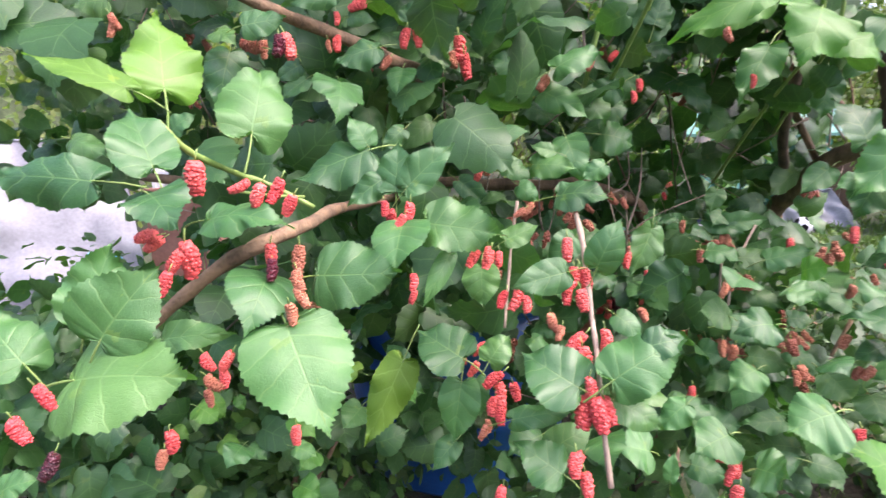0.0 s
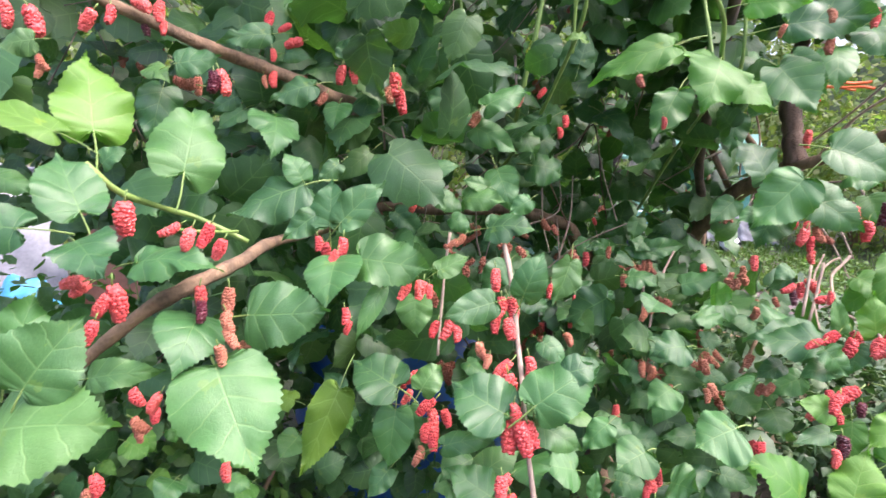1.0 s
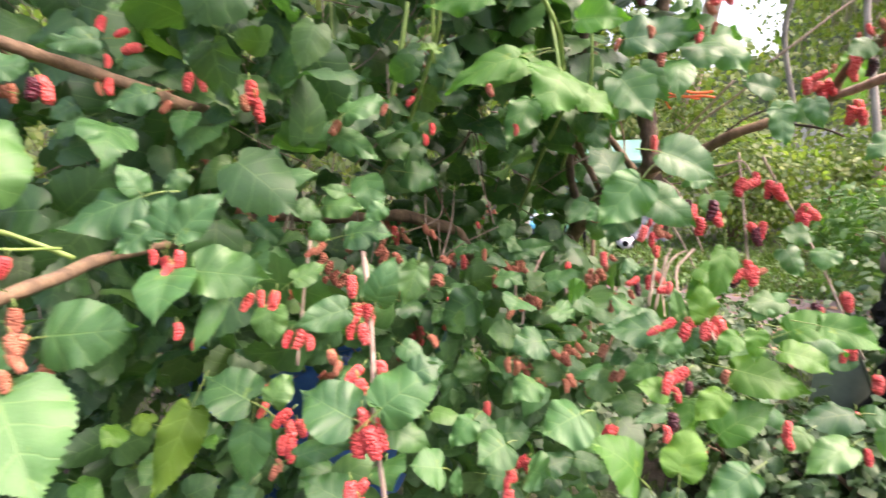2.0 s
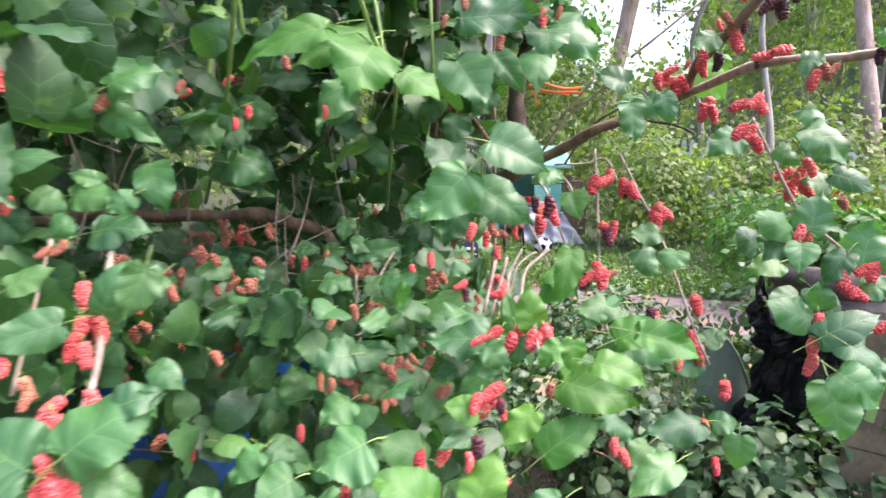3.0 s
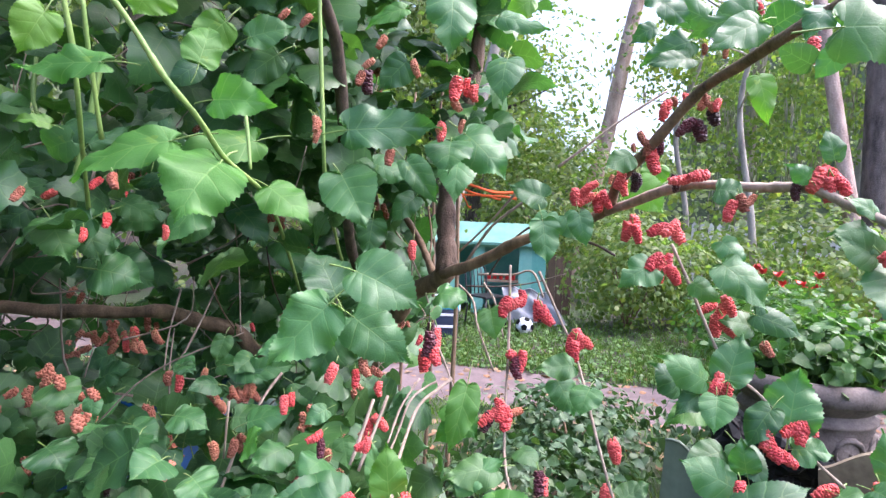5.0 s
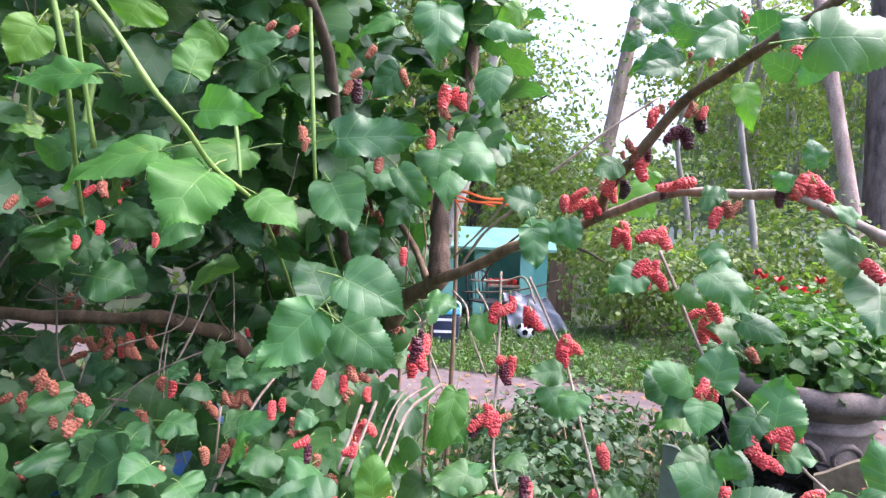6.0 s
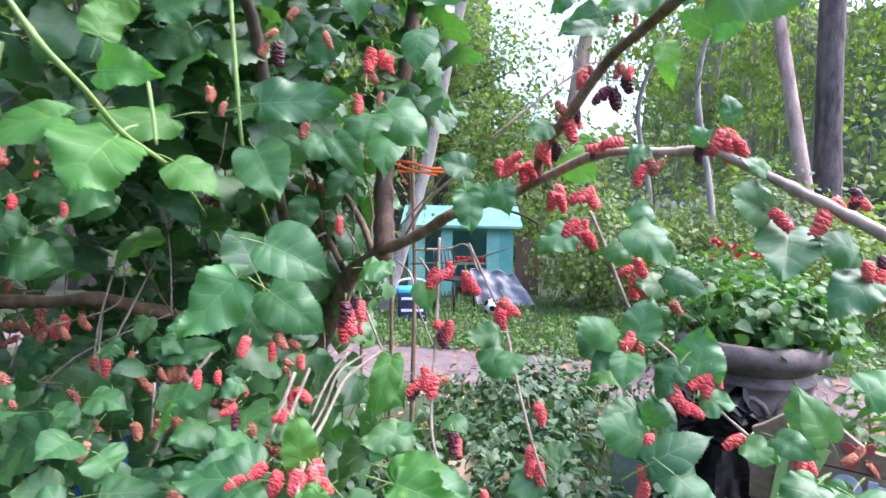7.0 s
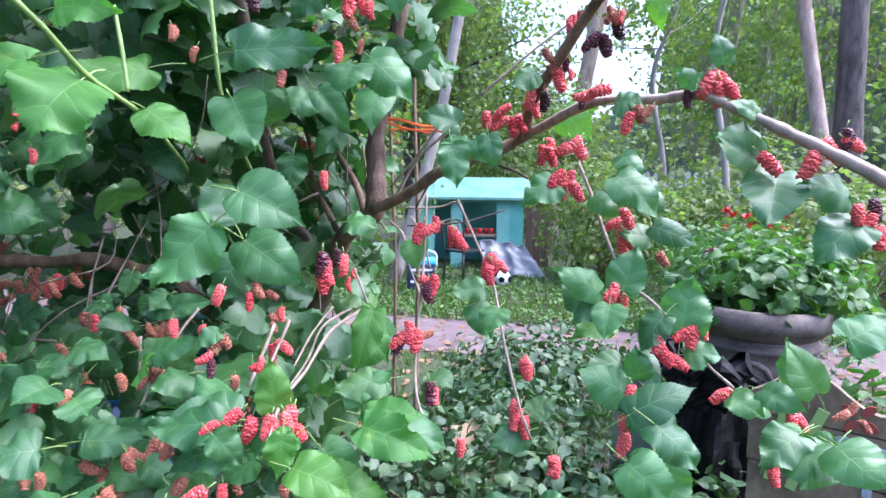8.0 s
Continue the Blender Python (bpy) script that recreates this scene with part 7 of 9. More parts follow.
def twigs(n, seed):
    rng = random.Random(seed)
    bm = bmesh.new()
    made = 0
    while made < n:
        a = Vector((rng.uniform(-0.7, 1.0), rng.uniform(1.0, 2.1), rng.uniform(0.5, 2.0)))
        w = Vector((rng.gauss(0, 0.5), rng.gauss(0, 0.4), rng.gauss(0.4, 0.6))).normalized() * rng.uniform(0.1, 0.28)
        if not inside_crown(a) or not inside_crown(a + w):
            continue
        k = Vector((rng.gauss(0, 0.028), rng.gauss(0, 0.028), rng.gauss(0, 0.028)))
        r = rng.uniform(0.0012, 0.003)
        tube(bm, spline([a, a + w * 0.5 + k, a + w], 4), r, r * 0.6, 5, 0.2)
        made += 1
    return part("twig_tangle", bm, BARK["g"], tree)


tagged(fruit("fruit", 340, (-0.6, 1.2, 0.55), (0.95, 1.9, 1.75), 13, inside_crown), "half-ripe brownish red mulberries deep in the crown", kind="stuff")
tagged(fruit("fruit", 150, (0.05, 0.8, 0.72), (0.68, 1.25, 1.05), 15, inside_crown), "half-ripe orange-brown mulberries among the lower leaves", kind="stuff")
tagged(twigs(430, 14), "thin brown twigs deep in the crown", kind="stuff")

# ---- ground ----
bm = bmesh.new()
bmesh.ops.create_grid(bm, x_segments=80, y_segments=80, size=150)
for v in bm.verts:
    d = v.co.length
    v.co.z = 0.10 * noise.noise(v.co * 0.15) if d > 12 else 0.0
tagged(part("ground", bm, GROUND), "soil and thin grass under the trees", "ground", kind="structure")

bm = bmesh.new()
rng = random.Random(11)
edge_a, edge_b = [], []
for i in range(41):
    t = -14 + i * 0.7
    c = Vector((2.93, 3.80, 0.006)) + Vector((0.80, -0.60, 0)) * t
    n = Vector((0.60, 0.80, 0))
    edge_a.append(bm.verts.new(c - n * (0.50 + 0.12 * noise.noise(c * 1.3))))
    edge_b.append(bm.verts.new(c + n * (0.50 + 0.12 * noise.noise(c * 1.7))))
for i in range(40):
    bm.faces.new((edge_a[i], edge_a[i + 1], edge_b[i + 1], edge_b[i]))
tagged(part("path", bm, PATH_DIRT), "bare trodden brown garden path", "path", kind="structure")


def blades(bm, p, h, rng, n=5):
    uv = bm.loops.layers.uv.verify()
    for _ in range(n):
        a = rng.uniform(0, 6.28)
        lean = Vector((math.cos(a), math.sin(a), 0)) * h * rng.uniform(0.2, 0.8)
        side = Vector((-math.sin(a), math.cos(a), 0)) * h * 0.06
        q = p + Vector((rng.gauss(0, 0.03), rng.gauss(0, 0.03), 0))
        v = [bm.verts.new(c) for c in (q - side, q + side, q + lean * 0.4 + side * 0.7 + Vector((0, 0, h * 0.6)), q + lean + Vector((0, 0, h)), q + lean * 0.4 - side * 0.7 + Vector((0, 0, h * 0.6)))]
        f = bm.faces.new(v)
        for lp, w in zip(f.loops, ((0.4, 0), (0.6, 0), (0.6, 0.6), (0.5, 1), (0.4, 0.6))):
            lp[uv].uv = w


def along(t, w):
    return Vector((2.93, 3.80, 0)) + Vector((0.80, -0.60, 0)) * t + Vector((0.60, 0.80, 0)) * w


bm = bmesh.new()
rng = random.Random(21)
for _ in range(5200):
    p = along(rng.uniform(-6, 6), 0.5 + abs(rng.gauss(0, 2.0)))
    blades(bm, p, rng.uniform(0.04, 0.11), rng, 5)
for _ in range(1900):
    p = along(rng.uniform(-4, 3), rng.uniform(-3.2, -0.5))
    blades(bm, p, rng.uniform(0.025, 0.075), rng, 5)
tagged(part("grass", bm, GRASS), "short green lawn grass beyond the path", "grass", kind="stuff")

poses = []
for _ in range(5200):
    p = along(rng.uniform(-4, 5), 0.48 + abs(rng.gauss(0, 1.5))) + Vector((0, 0, rng.uniform(0.02, 0.085)))
    nn = Vector((rng.gauss(0, 0.4), rng.gauss(0, 0.4) - 0.3, 1))
    a, ln = rng.uniform(0, 6.28), rng.uniform(0.025, 0.06)
    poses.append(frame_of(p, p + Vector((math.cos(a), math.sin(a), 0)) * ln, nn, ln * 0.9))
tagged(link("clover", strew("clover", poses, TINY, CLOVER, 12)), "low green clover among the lawn grass", "clover", kind="stuff")

poses = []
for _ in range(1500):
    p = along(rng.uniform(-5, 3), rng.gauss(-0.1, 1.1)) + Vector((0, 0, 0.012))
    nn = Vector((rng.gauss(0, 0.25), rng.gauss(0, 0.25), 1))
    a, ln = rng.uniform(0, 6.28), rng.uniform(0.04, 0.09)
    poses.append(frame_of(p, p + Vector((math.cos(a), math.sin(a), 0)) * ln, nn, ln * 0.6))
tagged(link("leaf_litter", strew("leaf_litter", poses, TINY, LITTER, 11)), "dry brown leaves scattered over the path edge", "leaf litter", kind="stuff")


# ---- bushes, trees and woods ----
def leafy(name, n, centre, radii, size, seed, mat, parent=None, shape=0.8, hollow=0.45, shapes=None, up=0.5, ratio=(0.5, 0.8), floor=0.03):
    """Many small folded leaves in an uneven crown with gaps."""
    rng = random.Random(seed)
    poses = []
    c = Vector(centre)
    while len(poses) < n:
        d = Vector((rng.gauss(0, 1), rng.gauss(0, 1), rng.gauss(0, 1))).normalized()
        r = rng.uniform(hollow, 1.0) * (1 + shape * 0.5 * noise.noise(d * 2.3 + c))
        p = c + Vector((d.x * radii[0], d.y * radii[1], d.z * radii[2])) * r
        if p.z < floor or noise.noise(p * (1.6 / max(radii))  * 2.2) < -0.22:
            continue
        nn = (d * 0.7 + Vector((rng.gauss(0, 0.5), rng.gauss(0, 0.5), up + rng.gauss(0, 0.4)))).normalized()
        way = Vector((rng.gauss(0, 1), rng.gauss(0, 1), rng.gauss(0, 0.6) - 0.2)).cross(nn)
        if way.length < 0.1:
            continue
        ln = rng.uniform(*size)
        poses.append(frame_of(p, p + way.normalized() * ln, nn, ln * rng.uniform(*ratio)))
    return link(name, strew(name, poses, shapes or TINY, mat, seed), parent)


def shrub(at, radii, n, size, seed, mat, label, category="shrub", stems=9, height=None, **kw):
    ob = thing("shrub", at, label, category)
    rng = random.Random(seed)
    h = height or radii[2]
    for _ in range(stems):
        a, k = rng.uniform(0, 6.28), rng.uniform(0.2, 0.75)
        top = Vector((math.cos(a) * radii[0] * k, math.sin(a) * radii[1] * k, h * rng.uniform(0.8, 1.4)))
        bm = bmesh.new()
        tube(bm, spline([Vector(at) + Vector((0, 0, -0.02)), Vector(at) + top * 0.5 + Vector((0, 0, 0.05)), Vector(at) + top], 4), 0.012, 0.004, 5)
        part("stem", bm, BARK["b"], ob)
    leafy("leaves", n, Vector(at) + Vector((0, 0, h)), radii, size, seed, mat, ob, **kw)
    return ob


shrub((2.25, 2.55, 0), (0.62, 0.55, 0.22), 1572, (0.032, 0.068), 31, SHRUB_LEAF, "low glossy dark-green shrub beside the path", hollow=0.3, shapes=SMALL)
shrub((1.75, 2.05, 0), (0.48, 0.45, 0.19), 1089, (0.032, 0.068), 32, SHRUB_LEAF, "low ivy-like shrub with small dark leaves", hollow=0.3, shapes=SMALL)
shrub((1.55, 1.45, 0), (0.42, 0.36, 0.21), 1089, (0.032, 0.068), 33, SHRUB_LEAF, "low ivy-like shrub with small dark leaves", hollow=0.3, shapes=SMALL)
shrub((2.95, 1.95, 0), (0.55, 0.5, 0.36), 900, (0.04, 0.07), 34, SHRUB_LEAF, "low glossy dark-green shrub behind the urn", hollow=0.3)
shrub((-0.45, 1.50, 0), (0.45, 0.35, 0.20), 900, (0.03, 0.055), 35, SHRUB_LEAF, "low small-leaved plants under the mulberry", hollow=0.2)
shrub((-0.45, 1.10, 0), (0.45, 0.36, 0.46), 1100, (0.03, 0.05), 36, LIME_LEAF, "low light-green weeds under the mulberry", hollow=0.2)
shrub((-1.55, 2.25, 0), (0.5, 0.45, 0.42), 420, (0.05, 0.09), 37, LIME_LEAF, "thin young bush with pale green leaves", hollow=0.2, ratio=(0.35, 0.5))

shrub((-1.25, 1.45, 0), (0.5, 0.5, 0.34), 1100, (0.035, 0.06), 38, SHRUB_LEAF, "low small-leaved plants at the mulberry's edge", hollow=0.2)

shrub((1.74, 1.05, 0), (0.36, 0.30, 0.23), 967, (0.032, 0.068), 39, SHRUB_LEAF, "low ivy-like shrub with small dark leaves", hollow=0.3, shapes=SMALL)
shrub((1.05, 1.95, 0), (0.50, 0.42, 0.22), 1210, (0.032, 0.068), 40, SHRUB_LEAF, "low ivy-like shrub at the mulberry's foot", hollow=0.2)

# garden bushes beyond the lawn
shrub((5.55, 6.1, 0), (1.0, 0.9, 0.85), 2600, (0.06, 0.11), 41, WOOD_LEAF, "tangled green bush beside the playhouse")
shrub((7.0, 6.2, 0), (1.3, 1.1, 0.75), 2600, (0.06, 0.12), 42, WOOD_LEAF, "loose light-green garden bush")
shrub((5.9, 4.4, 0), (0.9, 0.9, 0.45), 1700, (0.05, 0.09), 43, LIME_LEAF, "low bed of light-green plants")
shrub((4.7, 3.1, 0), (0.8, 0.8, 0.50), 1700, (0.05, 0.10), 44, LIME_LEAF, "low bed of light-green plants with red flowers")
shrub((7.6, 3.9, 0), (1.3, 1.2, 0.75), 2300, (0.06, 0.12), 45, WOOD_LEAF, "loose light-green garden bush")
shrub((9.0, 6.3, 0), (1.8, 1.5, 1.1), 2600, (0.08, 0.15), 46, WOOD_LEAF, "rounded green bush before the white fence")
shrub((6.4, 9.4, 0), (1.8, 1.4, 1.9), 3600, (0.08, 0.15), 47, WOOD_LEAF, "tall dense green bush behind the playhouse")
shrub((1.2, 7.8, 0), (2.4, 1.3, 1.7), 3000, (0.08, 0.15), 48, WOOD_LEAF, "tall dense green bush behind the mulberry")
shrub((-3.4, 7.5, 0), (2.6, 1.4, 1.6), 2600, (0.08, 0.15), 49, WOOD_LEAF, "tall dense green bush beyond the yard")


def tall_tree(at, top, r, bark, label, seed, crown=None, n=2600, limbs=5, leaf_size=(0.12, 0.24), bend=0.2, moss=0):
    ob = thing("tree", at, label, "tree", "woodland trees")
    rng = random.Random(seed)
    a, b = Vector(at), Vector(top)
    mids = [a.lerp(b, k) + Vector((rng.gauss(0, bend), rng.gauss(0, bend), 0)) * k for k in (0.3, 0.6, 0.85)]
    line = spline([a - Vector((0, 0, 0.1)), *mids, b], 6)
    bm = bmesh.new()
    tube(bm, line, r * 1.15, r * 0.45, 14, 0.10)
    part("trunk", bm, bark, ob)
    for _ in range(limbs):
        i = rng.randrange(len(line) // 2, len(line) - 1)
        s, an = line[i], rng.uniform(0, 6.28)
        w = Vector((math.cos(an), math.sin(an), rng.uniform(0.1, 0.7)))
        bm = bmesh.new()
        tube(bm, spline([s, s + w * 0.8, s + w * 1.8 + Vector((0, 0, 0.2))], 4), r * 0.28, r * 0.08, 7, 0.1)
        part("limb", bm, bark, ob)
    if crown:
        c, rad = crown
        leafy("crown", n, c, rad, leaf_size, seed, WOOD_LEAF, ob, hollow=0.35, up=0.2)
        poses = []
        for _ in range(moss):
            p = Vector(c) + Vector((rng.gauss(0, 0.45) * rad[0], rng.gauss(0, 0.45) * rad[1], rng.uniform(-0.9, 0.2) * rad[2]))
            for _ in range(14):
                q, ln = p + Vector((rng.gauss(0, 0.07), rng.gauss(0, 0.07), rng.gauss(0, 0.08))), rng.uniform(0.2, 0.55)
                poses.append(frame_of(q, q + Vector((rng.gauss(0, 0.04), rng.gauss(0, 0.04), -1)) * ln, Vector((rng.gauss(0, 1), rng.gauss(0, 1), 0.1)), ln * 0.06))
        if poses:
            tagged(link("moss", strew("moss", poses, TINY, MOSS_HANG, seed), ob), "grey-green hanging moss", kind="stuff")
    return ob


tall_tree((9.48, 5.40, 0), (8.25, 7.28, 13.0), 0.105, PINE, "leaning pine with reddish flaking bark", 51, ((8.3, 7.3, 12.8), (2.4, 2.4, 2.0)), 1800, bend=0.05)
tall_tree((9.84, 5.60, 0), (9.54, 5.86, 13.0), 0.19, DARK_PINE, "straight pine with dark furrowed bark", 52, ((9.6, 5.9, 12.0), (2.6, 2.6, 2.2)), 1800)
tall_tree((7.7, 10.9, 0), (9.8, 9.4, 11.5), 0.18, PINE, "slanting pine with pinkish bark against the sky", 53, ((9.4, 9.6, 12.0), (2.0, 2.0, 1.6)), 900)
tall_tree((2.7, 6.8, 0), (4.35, 6.0, 6.6), 0.075, GREY_BARK, "slender leaning grey-barked tree", 54, ((4.3, 6.0, 6.2), (1.5, 1.5, 1.2)), 1300, leaf_size=(0.08, 0.15))
tall_tree((7.5, 5.7, 0), (7.1, 6.1, 5.4), 0.05, GREY_BARK, "slender pale dead sapling", 55, None, limbs=7)
tall_tree((9.3, 8.9, 0), (9.2, 9.3, 6.0), 0.06, GREY_BARK, "slender pale sapling hung with moss", 56, ((9.1, 9.3, 5.2), (1.5, 1.5, 1.5)), 1100, leaf_size=(0.08, 0.16))
tall_tree((6.0, 12.7, 0), (6.1, 12.5, 7.0), 0.20, DARK_PINE, "broad leafy tree before the bright sky", 57, ((6.7, 12.1, 3.9), (2.3, 2.0, 2.9)), 7000, leaf_size=(0.08, 0.16))
tall_tree((3.2, 11.5, 0), (3.0, 11.3, 8.0), 0.20, DARK_PINE, "broad leafy tree behind the playhouse", 58, ((3.2, 11.2, 5.4), (3.0, 2.2, 3.6)), 7000, leaf_size=(0.08, 0.17))
tall_tree((5.2, 12.9, 0), (5.0, 12.8, 11.0), 0.2, DARK_PINE, "tall leafy tree behind the playhouse", 64, ((5.0, 12.7, 6.4), (2.0, 1.8, 5.2)), 8500, leaf_size=(0.08, 0.16))
tall_tree((13.5, 11.0, 0), (13.4, 11.2, 8.0), 0.22, GREY_BARK, "mossy tree at the wood's edge", 59, ((13.0, 10.8, 5.2), (3.0, 2.4, 3.8)), 6000, leaf_size=(0.09, 0.17), moss=26)
tall_tree((13.2, 7.9, 0), (13.0, 8.0, 9.0), 0.13, GREY_BARK, "mossy tree at the wood's edge", 63, ((12.9, 8.1, 5.6), (2.2, 2.0, 3.6)), 3200, leaf_size=(0.08, 0.16), moss=30)
tall_tree((15.5, 5.5, 0), (15.4, 5.7, 10.0), 0.25, GREY_BARK, "mossy tree at the wood's edge", 60, ((15.3, 5.6, 5.6), (3.2, 3.0, 3.6)), 4200)
tall_tree((-1.2, 10.5, 0), (-1.0, 10.6, 8.0), 0.22, DARK_PINE, "broad leafy tree beyond the yard", 61, ((-1.0, 10.5, 5.2), (3.0, 2.4, 3.2)), 3600)
tall_tree((-6.0, 9.5, 0), (-6.0, 9.6, 8.0), 0.22, GREY_BARK, "broad leafy tree beyond the yard", 62, ((-6.0, 9.5, 4.6), (3.2, 2.6, 3.4)), 3200)


# the woods all round: a far wall of trees with an uneven top, and leaves before it
def wood_top(a):
    """Height of the far woods by compass direction; lower where the bright sky shows, and behind the path."""
    base = 13.0
    if 0.52 < a < 0.78:
        base = 5.0
    elif 0.78 <= a < 1.5:
        base = 10.0
    elif 1.5 <= a < 5.2:
        base = 6.5
    return base + 1.6 * noise.noise((math.sin(a) * 7, math.cos(a) * 7, 0)) + 0.8 * noise.noise((math.sin(a) * 25, math.cos(a) * 25, 3))


bm = bmesh.new()
prev = None
for i in range(361):
    a = 2 * math.pi * (i % 360) / 360
    row = [bm.verts.new((math.sin(a) * r, math.cos(a) * r, z)) for r, z in ((28.0, -0.2), (28.4, wood_top(a) * 0.5), (29.0, wood_top(a)))]
    if prev:
        for k in range(2):
            bm.faces.new((prev[k], row[k], row[k + 1], prev[k + 1]))
    prev = row
tagged(part("backdrop", bm, FAR_WOOD), "hazy far edge of the woods", "backdrop", kind="structure")

poses = []
rng = random.Random(71)
for _ in range(21000):
    a = rng.uniform(0, 2 * math.pi) if rng.random() < 0.3 else rng.uniform(-0.9, 1.25)
    a %= 2 * math.pi
    d = rng.uniform(18, 27)
    p = Vector((math.sin(a) * d, math.cos(a) * d, wood_top(a) * rng.random() ** 1.1 * (0.5 + 0.5 * d / 27)))
    if noise.noise(p * 0.45) < -0.2:
        continue
    nn = Vector((-math.sin(a) + rng.gauss(0, 0.5), -math.cos(a) + rng.gauss(0, 0.5), 0.5 + rng.gauss(0, 0.5)))
    way = Vector((rng.gauss(0, 1), rng.gauss(0, 1), rng.gauss(0, 1))).cross(nn)
    ln = rng.uniform(0.16, 0.36)
    poses.append(frame_of(p, p + way.normalized() * ln, nn, ln * 0.7))
tagged(link("woods", strew("woods", poses, TINY, WOOD_LEAF, 71)), "distant green woodland all round the yard", "woods", kind="stuff")


# ---- planters beside the path ----
def urn():
    at = (2.50, 1.44, 0.0)
    ob = thing("urn_planter", at, "large weathered grey-brown stone urn with scrolled relief, full of plants", "planter")
    bm = bmesh.new()
    lathe(bm, [(0.17, 0.0), (0.175, 0.05), (0.15, 0.07), (0.10, 0.13), (0.095, 0.2), (0.15, 0.28), (0.195, 0.38), (0.212, 0.5), (0.215, 0.6), (0.211, 0.655), (0.222, 0.662), (0.222, 0.675), (0.208, 0.682), (0.205, 0.70)], 64, at, 0.014)
    body = part("body", bm, URN_STONE, ob)
    bm = bmesh.new()
    lathe(bm, [(0.205, 0.70), (0.225, 0.715), (0.245, 0.738), (0.262, 0.745), (0.27, 0.775), (0.262, 0.81), (0.24, 0.817), (0.228, 0.805), (0.22, 0.74)], 48, at, 0.012)
    part("rim", bm, URN_STONE, ob)
    bm = bmesh.new()
    bmesh.ops.create_circle(bm, cap_ends=True, segments=32, radius=0.226, matrix=Matrix.Translation((at[0], at[1], 0.765)))
    part("soil", bm, SOIL, ob)
    for k in range(10):
        bm = bmesh.new()
        a0 = 2 * math.pi * k / 10
        pts = []
        for i in range(13):
            q = i / 12 * 2.2 * math.pi
            r = 0.065 * (1 - i / 15)
            a = a0 + (math.cos(q) * r) / 0.215
            pts.append(Vector((at[0] + 0.213 * math.cos(a), at[1] + 0.213 * math.sin(a), 0.575 + math.sin(q) * r)))
        tube(bm, pts, 0.011, 0.006, 7, 0.15)
        part("scroll", bm, URN_STONE, body)
    for k in range(20):
        bm = bmesh.new()
        a = 2 * math.pi * (k + 0.5) / 20
        pts = [Vector((at[0] + rr * math.cos(a + da), at[1] + rr * math.sin(a + da), z)) for rr, da, z in ((0.196, 0.0, 0.40), (0.208, 0.05, 0.45), (0.213, 0.02, 0.50), (0.214, -0.04, 0.52))]
        tube(bm, pts, 0.012, 0.004, 6, 0.15)
        part("leaf_relief", bm, URN_STONE, body)
    return ob


urn()


def urn_plants():
    ob = thing("urn_plant", (2.50, 1.44, 0.77), "bushy light-green foliage plant growing from the urn", "plant")
    rng = random.Random(5)
    for _ in range(14):
        a, r = rng.uniform(0, 6.28), rng.uniform(0.05, 0.26)
        bm = bmesh.new()
        b = Vector((2.50, 1.44, 0.76))
        tube(bm, spline([b + Vector((math.cos(a), math.sin(a), 0)) * r * 0.4, b + Vector((math.cos(a) * r * 0.8, math.sin(a) * r * 0.8, 0.12)), b + Vector((math.cos(a) * r, math.sin(a) * r, 0.2))], 4), 0.003, 0.002, 5)
        part("stalk", bm, BARK["y"], ob)
    leafy("leaves", 1150, (2.55, 1.42, 0.88), (0.31, 0.31, 0.16), (0.03, 0.065), 81, LIME_LEAF, ob, hollow=0.3, shapes=SMALL, ratio=(0.75, 0.95), floor=0.755)
    return ob


urn_plants()


def strap_plant(at, n, h, seed, label):
    ob = thing("strap_leaf_plant", at, label, "plant")
    rng = random.Random(seed)
    for _ in range(n):
        bm = bmesh.new()
        uv = bm.loops.layers.uv.verify()
        a, l = rng.uniform(0, 6.28), h * rng.uniform(0.7, 1.2)
        d, sd = Vector((math.cos(a), math.sin(a), 0)), Vector((-math.sin(a), math.cos(a), 0))
        prev = None
        for i in range(7):
            t = i / 6
            c = Vector(at) + d * l * 0.75 * t ** 1.4 + Vector((0, 0, l * (t - 0.55 * t * t)))
            w = 0.011 * (1 - t ** 3) + 0.0005
            row = [bm.verts.new(c - sd * w + Vector((0, 0, 0.003))), bm.verts.new(c), bm.verts.new(c + sd * w + Vector((0, 0, 0.003)))]
            if prev:
                for k in range(2):
                    f = bm.faces.new((prev[k], prev[k + 1], row[k + 1], row[k]))
                    for lp, w2 in zip(f.loops, ((k / 2, t), ((k + 1) / 2, t), ((k + 1) / 2, t), (k / 2, t))):
                        lp[uv].uv = w2
            prev = row
        part("blade", bm, SHRUB_LEAF, ob)
    return ob


strap_plant((2.36, 1.50, 0.765), 26, 0.30, 83, "dark strap-leaved plant in the urn beside the leafy one")


def flower(name, at, foot, r, mat, label, petals=6, seed=1):
    ob = thing(name, foot, label, "flower")
    bm = bmesh.new()
    f, t = Vector(foot), Vector(at)
    tube(bm, spline([f, f.lerp(t, 0.5) + Vector((0.01, 0.01, 0.02)), t], 4), 0.0025, 0.002, 5)
    part("stalk", bm, BARK["y"], ob)
    rng = random.Random(seed)
    for k in range(petals):
        a = 2 * math.pi * k / petals + rng.uniform(-0.2, 0.2)
        w = Vector((math.cos(a), math.sin(a), rng.uniform(0.0, 1.3)))
        link("petal", strew("petal", [frame_of(t, t + w * r, Vector((-w.x, -w.y, 1.2)), r * 0.85)], PETAL, mat, rng.randrange(99)), ob)
    return ob


